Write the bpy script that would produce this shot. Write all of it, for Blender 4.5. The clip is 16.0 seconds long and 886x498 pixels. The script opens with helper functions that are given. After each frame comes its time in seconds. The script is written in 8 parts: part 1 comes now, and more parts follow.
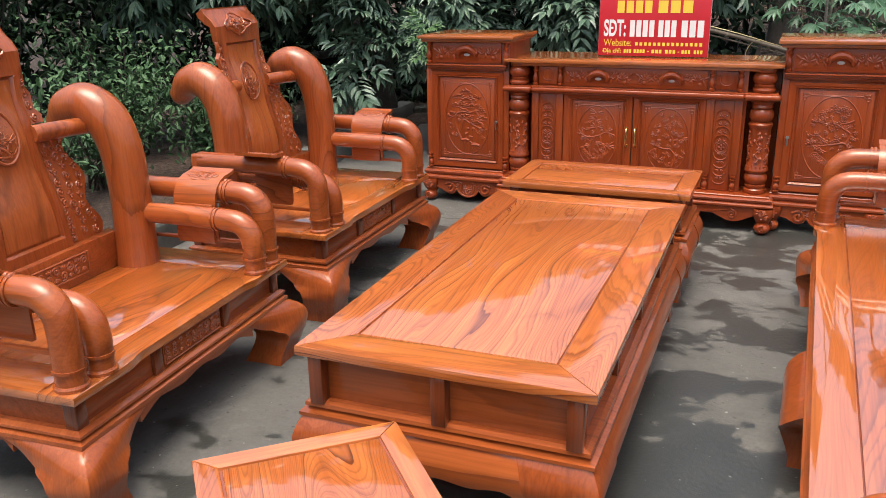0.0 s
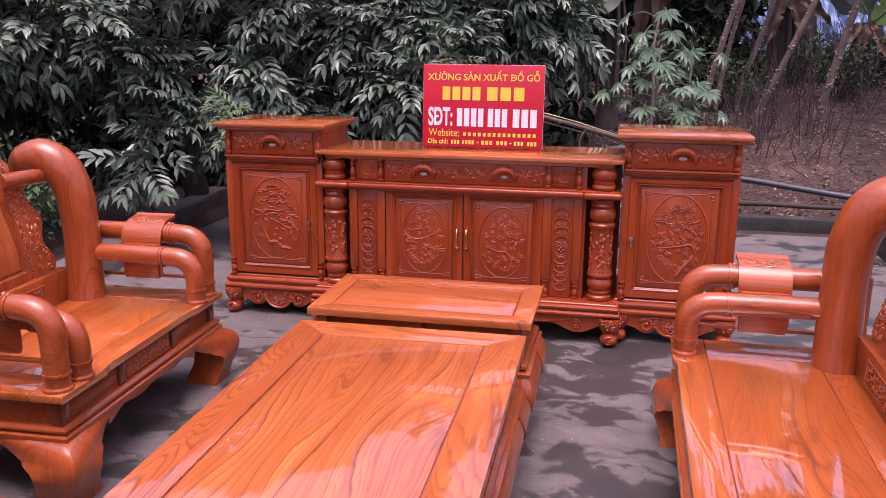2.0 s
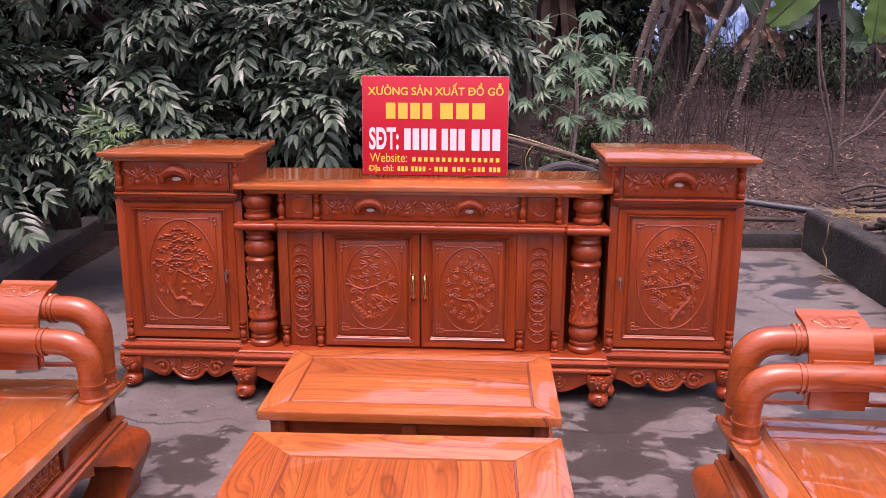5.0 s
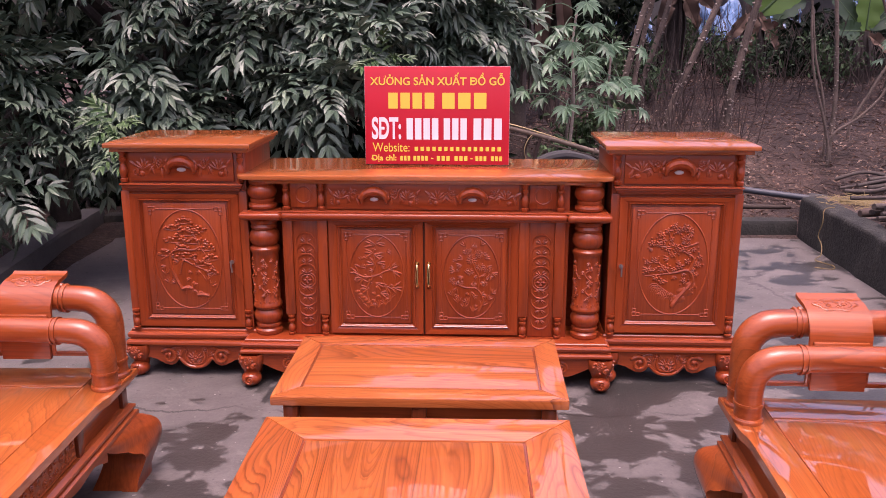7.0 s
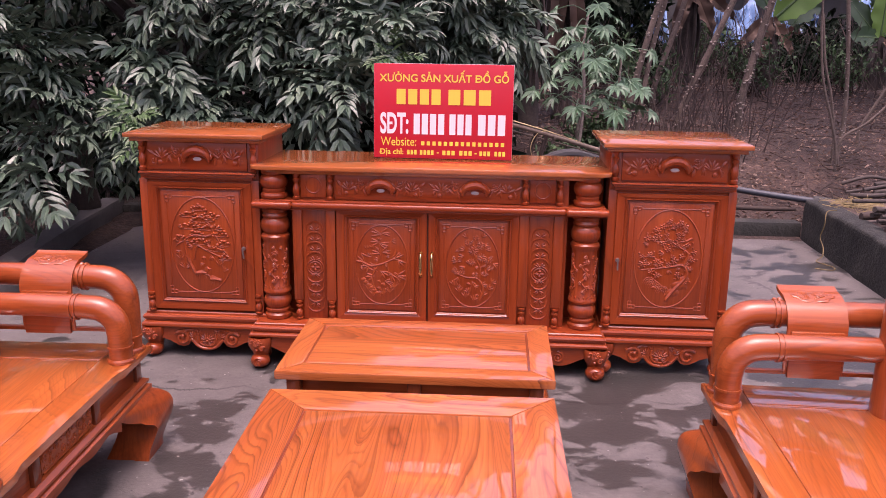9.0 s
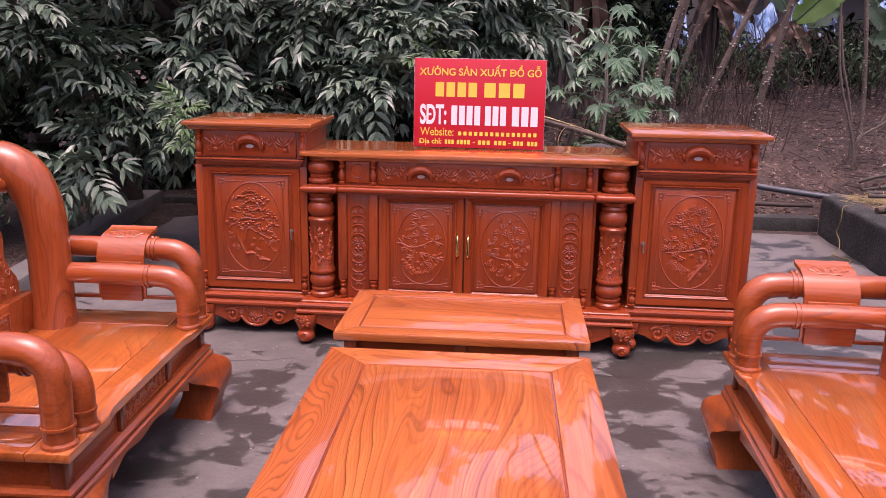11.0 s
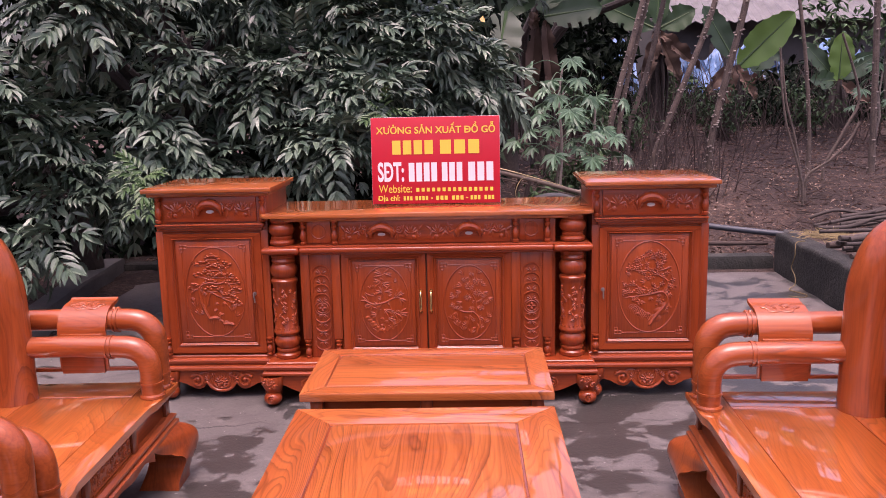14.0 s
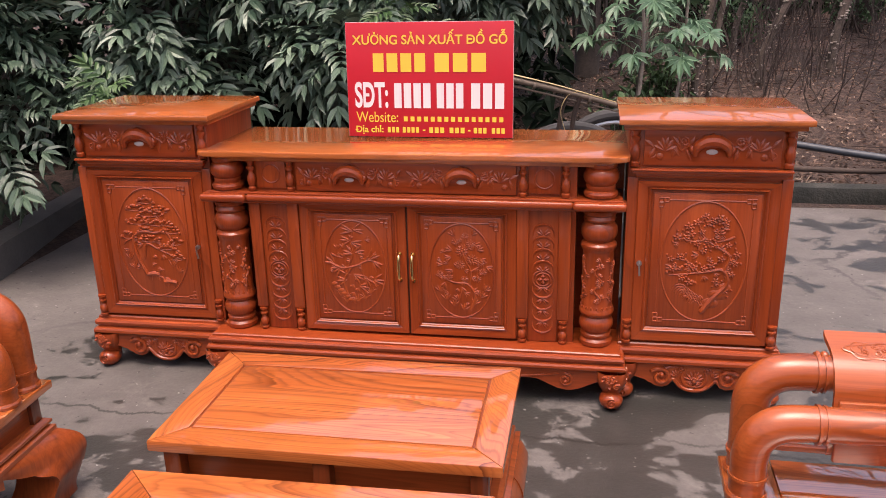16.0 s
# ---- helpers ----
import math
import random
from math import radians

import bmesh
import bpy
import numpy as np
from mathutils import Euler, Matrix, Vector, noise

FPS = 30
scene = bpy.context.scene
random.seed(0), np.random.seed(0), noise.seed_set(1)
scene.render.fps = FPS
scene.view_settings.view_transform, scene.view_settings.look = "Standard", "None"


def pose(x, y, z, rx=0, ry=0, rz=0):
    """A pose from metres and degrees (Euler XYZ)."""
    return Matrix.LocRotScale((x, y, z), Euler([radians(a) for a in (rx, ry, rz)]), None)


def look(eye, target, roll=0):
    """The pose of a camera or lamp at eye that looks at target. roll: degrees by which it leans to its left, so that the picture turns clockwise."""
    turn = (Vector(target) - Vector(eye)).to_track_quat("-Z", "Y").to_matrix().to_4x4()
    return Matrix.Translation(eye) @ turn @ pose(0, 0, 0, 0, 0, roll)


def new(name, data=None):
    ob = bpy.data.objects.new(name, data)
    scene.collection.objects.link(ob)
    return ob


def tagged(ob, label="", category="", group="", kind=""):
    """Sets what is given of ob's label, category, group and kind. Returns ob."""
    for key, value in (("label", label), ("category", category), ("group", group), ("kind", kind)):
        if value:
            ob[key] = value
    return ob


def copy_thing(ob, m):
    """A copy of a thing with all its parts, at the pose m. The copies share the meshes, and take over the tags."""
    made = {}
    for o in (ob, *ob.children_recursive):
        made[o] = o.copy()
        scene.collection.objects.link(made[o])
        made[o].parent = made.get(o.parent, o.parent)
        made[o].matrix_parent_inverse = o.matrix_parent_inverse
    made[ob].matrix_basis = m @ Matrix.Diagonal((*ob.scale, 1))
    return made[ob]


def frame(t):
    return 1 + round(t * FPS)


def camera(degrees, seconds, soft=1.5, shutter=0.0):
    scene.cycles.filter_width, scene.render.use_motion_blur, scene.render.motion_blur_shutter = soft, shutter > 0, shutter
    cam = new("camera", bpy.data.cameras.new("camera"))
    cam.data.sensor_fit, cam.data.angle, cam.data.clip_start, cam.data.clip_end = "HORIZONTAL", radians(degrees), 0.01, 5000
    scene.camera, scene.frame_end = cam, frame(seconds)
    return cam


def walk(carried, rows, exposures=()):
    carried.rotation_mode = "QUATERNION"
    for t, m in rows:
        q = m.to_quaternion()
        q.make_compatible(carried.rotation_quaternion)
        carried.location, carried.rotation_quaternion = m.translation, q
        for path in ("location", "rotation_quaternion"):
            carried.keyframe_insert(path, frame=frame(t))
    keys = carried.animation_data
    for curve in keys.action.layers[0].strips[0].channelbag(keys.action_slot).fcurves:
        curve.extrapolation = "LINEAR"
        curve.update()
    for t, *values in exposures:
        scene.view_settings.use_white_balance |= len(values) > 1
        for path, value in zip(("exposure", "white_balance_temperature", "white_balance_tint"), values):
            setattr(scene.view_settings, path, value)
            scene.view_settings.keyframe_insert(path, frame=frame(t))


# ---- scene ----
cam = camera(55.5, 16.0, soft=0.6)
PATH = [
    (0, (0.837, -4.752, 1.388), (0.095, -3.006, 0.756), -1.1),
    (0.5, (0.882, -4.584, 1.404), (0.237, -2.767, 0.873), -1.2),
    (1, (0.915, -4.431, 1.416), (0.354, -2.572, 0.936), -0.3),
    (1.5, (0.837, -4.238, 1.417), (0.378, -2.351, 0.938), 0.6),
    (2, (0.736, -4.015, 1.425), (0.334, -2.116, 0.943), 0.4),
    (2.5, (0.67, -3.773, 1.418), (0.273, -1.877, 0.924), -0.2),
    (3, (0.591, -3.551, 1.422), (0.223, -1.651, 0.916), 0.9),
    (3.5, (0.381, -3.444, 1.415), (0.122, -1.531, 0.894), 0.9),
    (4, (0.259, -3.384, 1.429), (0.07, -1.461, 0.912), 0.6),
    (4.5, (0.253, -3.352, 1.439), (0.112, -1.418, 0.949), 1.0),
    (5, (0.267, -3.333, 1.442), (0.16, -1.393, 0.966), 0.2),
    (7.5, (0.223, -3.399, 1.442), (0.136, -1.464, 0.942), 0.0),
    (8, (0.237, -3.427, 1.441), (0.151, -1.492, 0.942), 0.2),
    (10.5, (0.343, -3.709, 1.412), (0.152, -1.781, 0.916), 1.4),
    (11, (0.215, -3.776, 1.399), (0.051, -1.843, 0.912), 1.0),
    (11.5, (0.214, -3.822, 1.411), (0.058, -1.881, 0.958), 0.6),
    (12, (0.232, -3.84, 1.424), (0.094, -1.887, 1.015), -0.2),
    (12.3, (0.232, -3.842, 1.425), (0.106, -1.884, 1.039), -0.33),
    (12.4, (0.215, -3.560, 1.357), (0.090, -1.598, 0.993), -0.27),
    (12.5, (0.195, -3.087, 1.222), (0.061, -1.119, 0.886), -0.1),
    (13, (0.165, -2.975, 1.205), (0.063, -1.003, 0.894), 0.0),
    (13.3, (0.175, -3.030, 1.215), (0.072, -1.058, 0.903), -0.05),
    (13.4, (0.222, -3.793, 1.41), (0.124, -1.823, 1.076), -0.56),
    (13.5, (0.231, -3.846, 1.427), (0.13, -1.877, 1.088), -0.6),
    (14, (0.239, -3.812, 1.421), (0.152, -1.847, 1.054), -1.3),
    (14.5, (0.357, -3.597, 1.42), (0.234, -1.649, 0.984), -1.6),
    (15, (0.566, -3.293, 1.461), (0.35, -1.376, 0.933), -0.5),
    (15.5, (0.608, -3.042, 1.449), (0.315, -1.153, 0.859), -0.3),
    (16, (0.629, -2.811, 1.487), (0.289, -0.945, 0.854), -1.3),
]
EXPOSURES = [(0.0, 1.20, 6120, -3), (0.5, 1.16, 6200, 18), (1.0, 1.12, 6180, 32), (1.5, 1.14, 6150, 46), (3.5, 1.22, 6200, 46), (5.0, 1.24, 6350, 42), (14.0, 1.23, 6320, 42), (15.0, 1.22, 6320, 42), (15.5, 1.22, 6450, 34), (16.0, 1.20, 6580, 19)]
walk(cam, [(t, look(eye, target, roll)) for t, eye, target, roll in PATH], EXPOSURES)

# ---- sky and sun: an overcast day ----
SUN_EL, SUN_AZ = 79.0, 178.0
world = bpy.data.worlds.new("overcast_sky")
scene.world = world
world.use_nodes = True
wn = world.node_tree
sky = wn.nodes.new("ShaderNodeTexSky")
sky.sky_type = "NISHITA"
sky.sun_disc = False
sky.sun_elevation = radians(SUN_EL)
sky.sun_rotation = radians(SUN_AZ)
sky.air_density, sky.dust_density, sky.ozone_density = 1.0, 9.0, 0.5
wn.nodes["Background"].inputs[1].default_value = 0.15
wn.links.new(sky.outputs[0], wn.nodes["Background"].inputs[0])
sun_data = bpy.data.lights.new("sun", "SUN")
sun_data.energy, sun_data.angle, sun_data.color = 0.5, radians(40), (1.0, 0.95, 0.90)
sun = new("sun", sun_data)
az, el = radians(SUN_AZ), radians(SUN_EL)
sun.matrix_world = look((math.sin(az) * math.cos(el) * 30, math.cos(az) * math.cos(el) * 30, math.sin(el) * 30), (0, 0, 0))


# ---- materials ----
def nodes_of(name):
    mat = bpy.data.materials.new(name)
    mat.use_nodes = True
    nt = mat.node_tree
    return mat, nt, nt.nodes["Principled BSDF"]


def ramp(nt, source, stops):
    r = nt.nodes.new("ShaderNodeValToRGB")
    els = r.color_ramp.elements
    els[-1].position, els[0].position = stops[-1][0], stops[0][0]
    for p, _ in stops[1:-1]:
        els.new(p)
    for i, (p, c) in enumerate(stops):
        els[i].color = (c, c, c, 1) if isinstance(c, (int, float)) else (*c, 1)
    nt.links.new(source, r.inputs[0])
    return r.outputs[0]


def sums(nt, op, a, b):
    m = nt.nodes.new("ShaderNodeMath")
    m.operation = op
    for i, v in enumerate((a, b)):
        if isinstance(v, (int, float)):
            m.inputs[i].default_value = v
        else:
            nt.links.new(v, m.inputs[i])
    return m.outputs[0]


def blend(nt, fac, a, b, mode="MIX"):
    m = nt.nodes.new("ShaderNodeMix")
    m.data_type, m.blend_type = "RGBA", mode
    for i, v in ((0, fac), (6, a), (7, b)):
        if isinstance(v, (int, float)):
            m.inputs[i].default_value = v
        elif isinstance(v, tuple):
            m.inputs[i].default_value = (*v, 1)
        else:
            nt.links.new(v, m.inputs[i])
    return m.outputs[2]


def coords(nt, scale=(1, 1, 1), shift=True, turn=(0, 0, 0)):
    """Object coordinates, scaled, and shifted by a random step per object."""
    tc = nt.nodes.new("ShaderNodeTexCoord")
    out = tc.outputs["Object"]
    if shift:
        info = nt.nodes.new("ShaderNodeObjectInfo")
        v = nt.nodes.new("ShaderNodeVectorMath")
        v.operation = "MULTIPLY_ADD"
        cv = nt.nodes.new("ShaderNodeCombineXYZ")
        for i in range(3):
            nt.links.new(sums(nt, "MULTIPLY", info.outputs["Random"], (7.3, 11.9, 5.1)[i]), cv.inputs[i])
        v.inputs[1].default_value = (1, 1, 1)
        nt.links.new(out, v.inputs[0])
        nt.links.new(cv.outputs[0], v.inputs[2])
        out = v.outputs[0]
    m = nt.nodes.new("ShaderNodeMapping")
    m.inputs["Scale"].default_value = scale
    m.inputs["Rotation"].default_value = turn
    nt.links.new(out, m.inputs["Vector"])
    return m.outputs[0]


def noise_of(nt, vec, scale, detail=3.0, rough=0.5, warp=0.0):
    n = nt.nodes.new("ShaderNodeTexNoise")
    n.inputs["Scale"].default_value, n.inputs["Detail"].default_value = scale, detail
    n.inputs["Roughness"].default_value, n.inputs["Distortion"].default_value = rough, warp
    nt.links.new(vec, n.inputs["Vector"])
    return n.outputs[0]


def bump(nt, bsdf, height, strength, distance=0.01):
    b = nt.nodes.new("ShaderNodeBump")
    b.inputs["Strength"].default_value, b.inputs["Distance"].default_value = strength, distance
    nt.links.new(height, b.inputs["Height"])
    nt.links.new(b.outputs[0], bsdf.inputs["Normal"])
    return b


def wood(name, axis, light, mid, dark, streak=0.55, rings=9.0, size=1.0, coat=1.0, rough=0.32, coat_rough=0.06, coat_ior=1.6, veins=0.5, drawn=8.0, wave=0.02, hairs=0.40):
    """Lacquered hardwood: growth lines drawn out along the grain, fibres, a few dark heart veins, and a clear varnish.
    drawn: how many times longer the figure is along the grain than across it; wave: unevenness of the varnish."""
    mat, nt, b = nodes_of(name)
    k = "xyz".index(axis)
    long = [2.4 * size] * 3
    long[k] = 2.4 * size / drawn
    fine = [130.0] * 3
    fine[k] = 3.0
    mid_fine = [34.0] * 3
    mid_fine[k] = 1.6
    vein = [4.2] * 3
    vein[k] = 6.0 / drawn
    v = coords(nt, tuple(long))
    warp = nt.nodes.new("ShaderNodeTexNoise")
    warp.inputs["Scale"].default_value, warp.inputs["Detail"].default_value = 0.8, 2.0
    nt.links.new(v, warp.inputs["Vector"])
    bent = nt.nodes.new("ShaderNodeVectorMath")
    bent.operation = "MULTIPLY_ADD"
    bent.inputs[1].default_value = (0.7, 0.7, 0.7)
    nt.links.new(warp.outputs["Color"], bent.inputs[0])
    nt.links.new(v, bent.inputs[2])
    v = bent.outputs[0]
    base = noise_of(nt, v, 1.0, 2.6, 0.42, 0.35)
    # the growth layers lean across the board, so that most lines run along it
    lean = nt.nodes.new("ShaderNodeVectorMath")
    lean.operation = "DOT_PRODUCT"
    slope = [0.22, 0.22, 0.22]
    slope[k] = 0.0
    lean.inputs[1].default_value = slope
    nt.links.new(v, lean.inputs[0])
    base = sums(nt, "ADD", base, lean.outputs["Value"])
    flow = noise_of(nt, coords(nt, tuple(mid_fine)), 1.0, 3.0, 0.6, 0.3)
    count = sums(nt, "ADD", sums(nt, "MULTIPLY", base, rings), sums(nt, "MULTIPLY", flow, 0.30))
    turn = sums(nt, "FRACT", count, 0.0)
    each = nt.nodes.new("ShaderNodeTexWhiteNoise")
    each.noise_dimensions = "1D"
    nt.links.new(sums(nt, "FLOOR", count, 0.0), each.inputs["W"])
    line = ramp(nt, turn, [(0.0, 0.05), (0.06, 0.0), (0.45, 0.05), (0.80, 0.30), (0.93, 0.85), (0.97, 1.0), (1.0, 0.05)])
    line = sums(nt, "MULTIPLY", line, ramp(nt, each.outputs["Value"], [(0.0, 0.15), (0.5, 0.55), (1.0, 1.3)]))
    patch = noise_of(nt, v, 0.8, 3.0, 0.55)
    fibre = noise_of(nt, coords(nt, tuple(fine)), 1.0, 3.0, 0.6)
    body = ramp(nt, sums(nt, "ADD", sums(nt, "MULTIPLY", flow, 0.40), sums(nt, "MULTIPLY", patch, 0.68)), [(0.38, mid), (0.68, light)])
    zone = ramp(nt, noise_of(nt, v, 1.5, 3.0, 0.6), [(0.34, 0.40), (0.56, 1.0)])
    body = blend(nt, ramp(nt, each.outputs["Value"], [(0.25, 0.45), (0.7, 0.0)]), body, mid)
    col = blend(nt, sums(nt, "MULTIPLY", sums(nt, "MULTIPLY", line, zone), streak), body, dark)
    close = sums(nt, "FRACT", sums(nt, "ADD", sums(nt, "MULTIPLY", base, rings * 3.7), sums(nt, "MULTIPLY", flow, 1.2)), 0.0)
    hair = ramp(nt, close, [(0.0, 0.0), (0.55, 0.0), (0.85, 1.0), (1.0, 0.0)])
    col = blend(nt, sums(nt, "MULTIPLY", sums(nt, "MULTIPLY", hair, ramp(nt, patch, [(0.35, 1.0), (0.62, 0.30)])), streak * hairs), col, dark)
    col = blend(nt, sums(nt, "MULTIPLY", ramp(nt, fibre, [(0.36, 1.0), (0.60, 0.0)]), 0.20), col, dark)
    if veins:
        vn = noise_of(nt, coords(nt, tuple(vein)), 0.9, 4.0, 0.5, 0.5)
        off = sums(nt, "ABSOLUTE", sums(nt, "SUBTRACT", vn, 0.47), 0.0)
        core = ramp(nt, off, [(0.0, 1.0), (0.006, 0.75), (0.022, 0.25), (0.055, 0.0)])
        where = ramp(nt, noise_of(nt, v, 1.3, 2.0, 0.5), [(0.47, 0.0), (0.62, 1.0)])
        col = blend(nt, sums(nt, "MULTIPLY", sums(nt, "MULTIPLY", core, where), veins), col, dark)
    nt.links.new(col, b.inputs["Base Color"])
    b.inputs["Roughness"].default_value = rough
    b.inputs["Coat Weight"].default_value, b.inputs["Coat Roughness"].default_value = coat, coat_rough
    b.inputs["Coat IOR"].default_value = coat_ior
    b.inputs["Specular IOR Level"].default_value = 0.15
    skin = sums(nt, "ADD", noise_of(nt, coords(nt, (5, 5, 5)), 1.0, 2.0), sums(nt, "MULTIPLY", flow, 0.12))
    relief = bump(nt, b, skin, wave, 0.02)
    nt.links.new(relief.outputs[0], b.inputs["Coat Normal"])
    return mat


TABLE = ((0.56, 0.166, 0.040), (0.36, 0.083, 0.018), (0.100, 0.018, 0.005))
SEAT = ((0.53, 0.150, 0.032), (0.34, 0.076, 0.015), (0.085, 0.016, 0.004))
CHAIR = ((0.395, 0.094, 0.023), (0.262, 0.051, 0.012), (0.050, 0.011, 0.004))
CASE = ((0.400, 0.072, 0.016), (0.250, 0.039, 0.009), (0.050, 0.009, 0.004))
top_x, top_y = [wood("figured_tabletop_wood_" + a, a, *TABLE, streak=0.95, rings=30, size=1.1, coat_rough=0.03, coat_ior=2.0, veins=0.65, drawn=6.0, wave=0.05, hairs=0.75) for a in "xy"]
low_x, low_y, low_z = [wood("table_wood_" + a, a, *CHAIR, streak=0.42, rings=14, size=1.2, coat=0.8, coat_rough=0.05, coat_ior=1.45, veins=0.35, drawn=6.0, wave=0.04) for a in "xyz"]
seat_x, seat_y = [wood("seat_wood_" + a, a, *SEAT, streak=0.68, rings=22, size=1.0, coat_rough=0.02, coat_ior=2.6, veins=0.6, drawn=4.5, wave=0.06, hairs=0.6) for a in "xy"]
arm_wood = wood("turned_arm_wood", "z", *CHAIR, streak=0.55, rings=11, size=1.3, coat=0.85, coat_rough=0.05, coat_ior=1.45, drawn=5.0, wave=0.06)
arm_long = wood("bent_arm_wood", "x", *CHAIR, streak=0.50, rings=11, size=1.3, coat=0.85, coat_rough=0.05, coat_ior=1.45, drawn=5.0, wave=0.06)
back_panel = wood("back_panel_wood", "z", (0.43, 0.115, 0.028), (0.30, 0.064, 0.015), (0.08, 0.016, 0.005), streak=0.5, rings=10, size=1.2, coat=0.8, coat_rough=0.06, coat_ior=1.45, drawn=5.0, wave=0.05)
carve_chair = wood("carved_chair_wood", "z", *CHAIR, streak=0.2, rings=5, size=2.0, coat=0.8, coat_rough=0.2, veins=0)
case_x, case_z = [wood("cabinet_wood_" + a, a, *CASE, streak=0.42, rings=12, size=1.3, coat=0.6, coat_rough=0.10, coat_ior=1.45, veins=0.3) for a in "xz"]
casetop = wood("cabinet_top_wood", "x", (0.53, 0.158, 0.038), (0.38, 0.094, 0.022), (0.10, 0.024, 0.008), streak=0.62, rings=12, size=1.1, coat=1.0, coat_rough=0.035, coat_ior=1.7, drawn=4.0, wave=0.05)
carve_case = wood("carved_cabinet_wood", "z", *CASE, streak=0.16, rings=6, size=1.6, coat=0.7, coat_rough=0.16, coat_ior=1.5, veins=0)
satin_case = wood("satin_plinth_wood", "x", *CASE, streak=0.34, rings=14, size=1.3, coat=0.4, coat_rough=0.3, veins=0.25)
inlay_dark = wood("dark_post_wood", "z", (0.19, 0.042, 0.012), (0.13, 0.026, 0.008), (0.03, 0.01, 0.005), streak=0.6, rings=8, size=2.0)
# darkened copy of the wood: the grooves' shade is put into the colour
groove_wood = wood("shadowed_groove_wood", "y", (0.26, 0.055, 0.014), (0.19, 0.036, 0.010), (0.05, 0.012, 0.005), streak=0.4, rings=8, size=2.0)


def plain(name, colour, rough=0.6, metal=0.0, vary=0.25, scale=30.0, relief=0.1, coat=0.0):
    mat, nt, b = nodes_of(name)
    n1 = noise_of(nt, coords(nt), scale, 4.0, 0.6)
    n2 = noise_of(nt, coords(nt), scale * 0.13, 3.0, 0.5)
    f = sums(nt, "ADD", sums(nt, "MULTIPLY", n1, 0.5), sums(nt, "MULTIPLY", n2, 0.5))
    lo = tuple(c * (1 - vary) for c in colour)
    hi = tuple(min(1.0, c * (1 + vary)) for c in colour)
    nt.links.new(ramp(nt, f, [(0.3, lo), (0.7, hi)]), b.inputs["Base Color"])
    b.inputs["Roughness"].default_value, b.inputs["Metallic"].default_value = rough, metal
    b.inputs["Coat Weight"].default_value = coat
    if relief:
        bump(nt, b, n1, relief, 0.01)
    return mat


brass = plain("polished_brass", (0.85, 0.60, 0.25), 0.22, 1.0, 0.08, 20, 0.0)
steel = plain("lock_steel", (0.55, 0.55, 0.55), 0.3, 1.0, 0.1, 20, 0.0)
dark_gap = plain("shadowed_wood", (0.05, 0.016, 0.008), 0.7, 0, 0.3, 20, 0.05)
# pale colour paints the light reflected in the drawer pulls' hollows
pull_glint = plain("painted_pull_glint", (0.52, 0.45, 0.42), 0.25, 0.0, 0.1, 40, 0.0)
sign_red = plain("sign_red_print", (0.43, 0.004, 0.015), 0.5, 0, 0.05, 8, 0.0, 0.06)
sign_yellow = plain("sign_yellow_print", (0.70, 0.50, 0.05), 0.5, 0, 0.04, 8, 0.0)
sign_white = plain("sign_white_print", (0.66, 0.64, 0.64), 0.4, 0, 0.03, 8, 0.0)
sign_edge = plain("sign_board_edge", (0.55, 0.45, 0.45), 0.6, 0, 0.1, 30, 0.0)


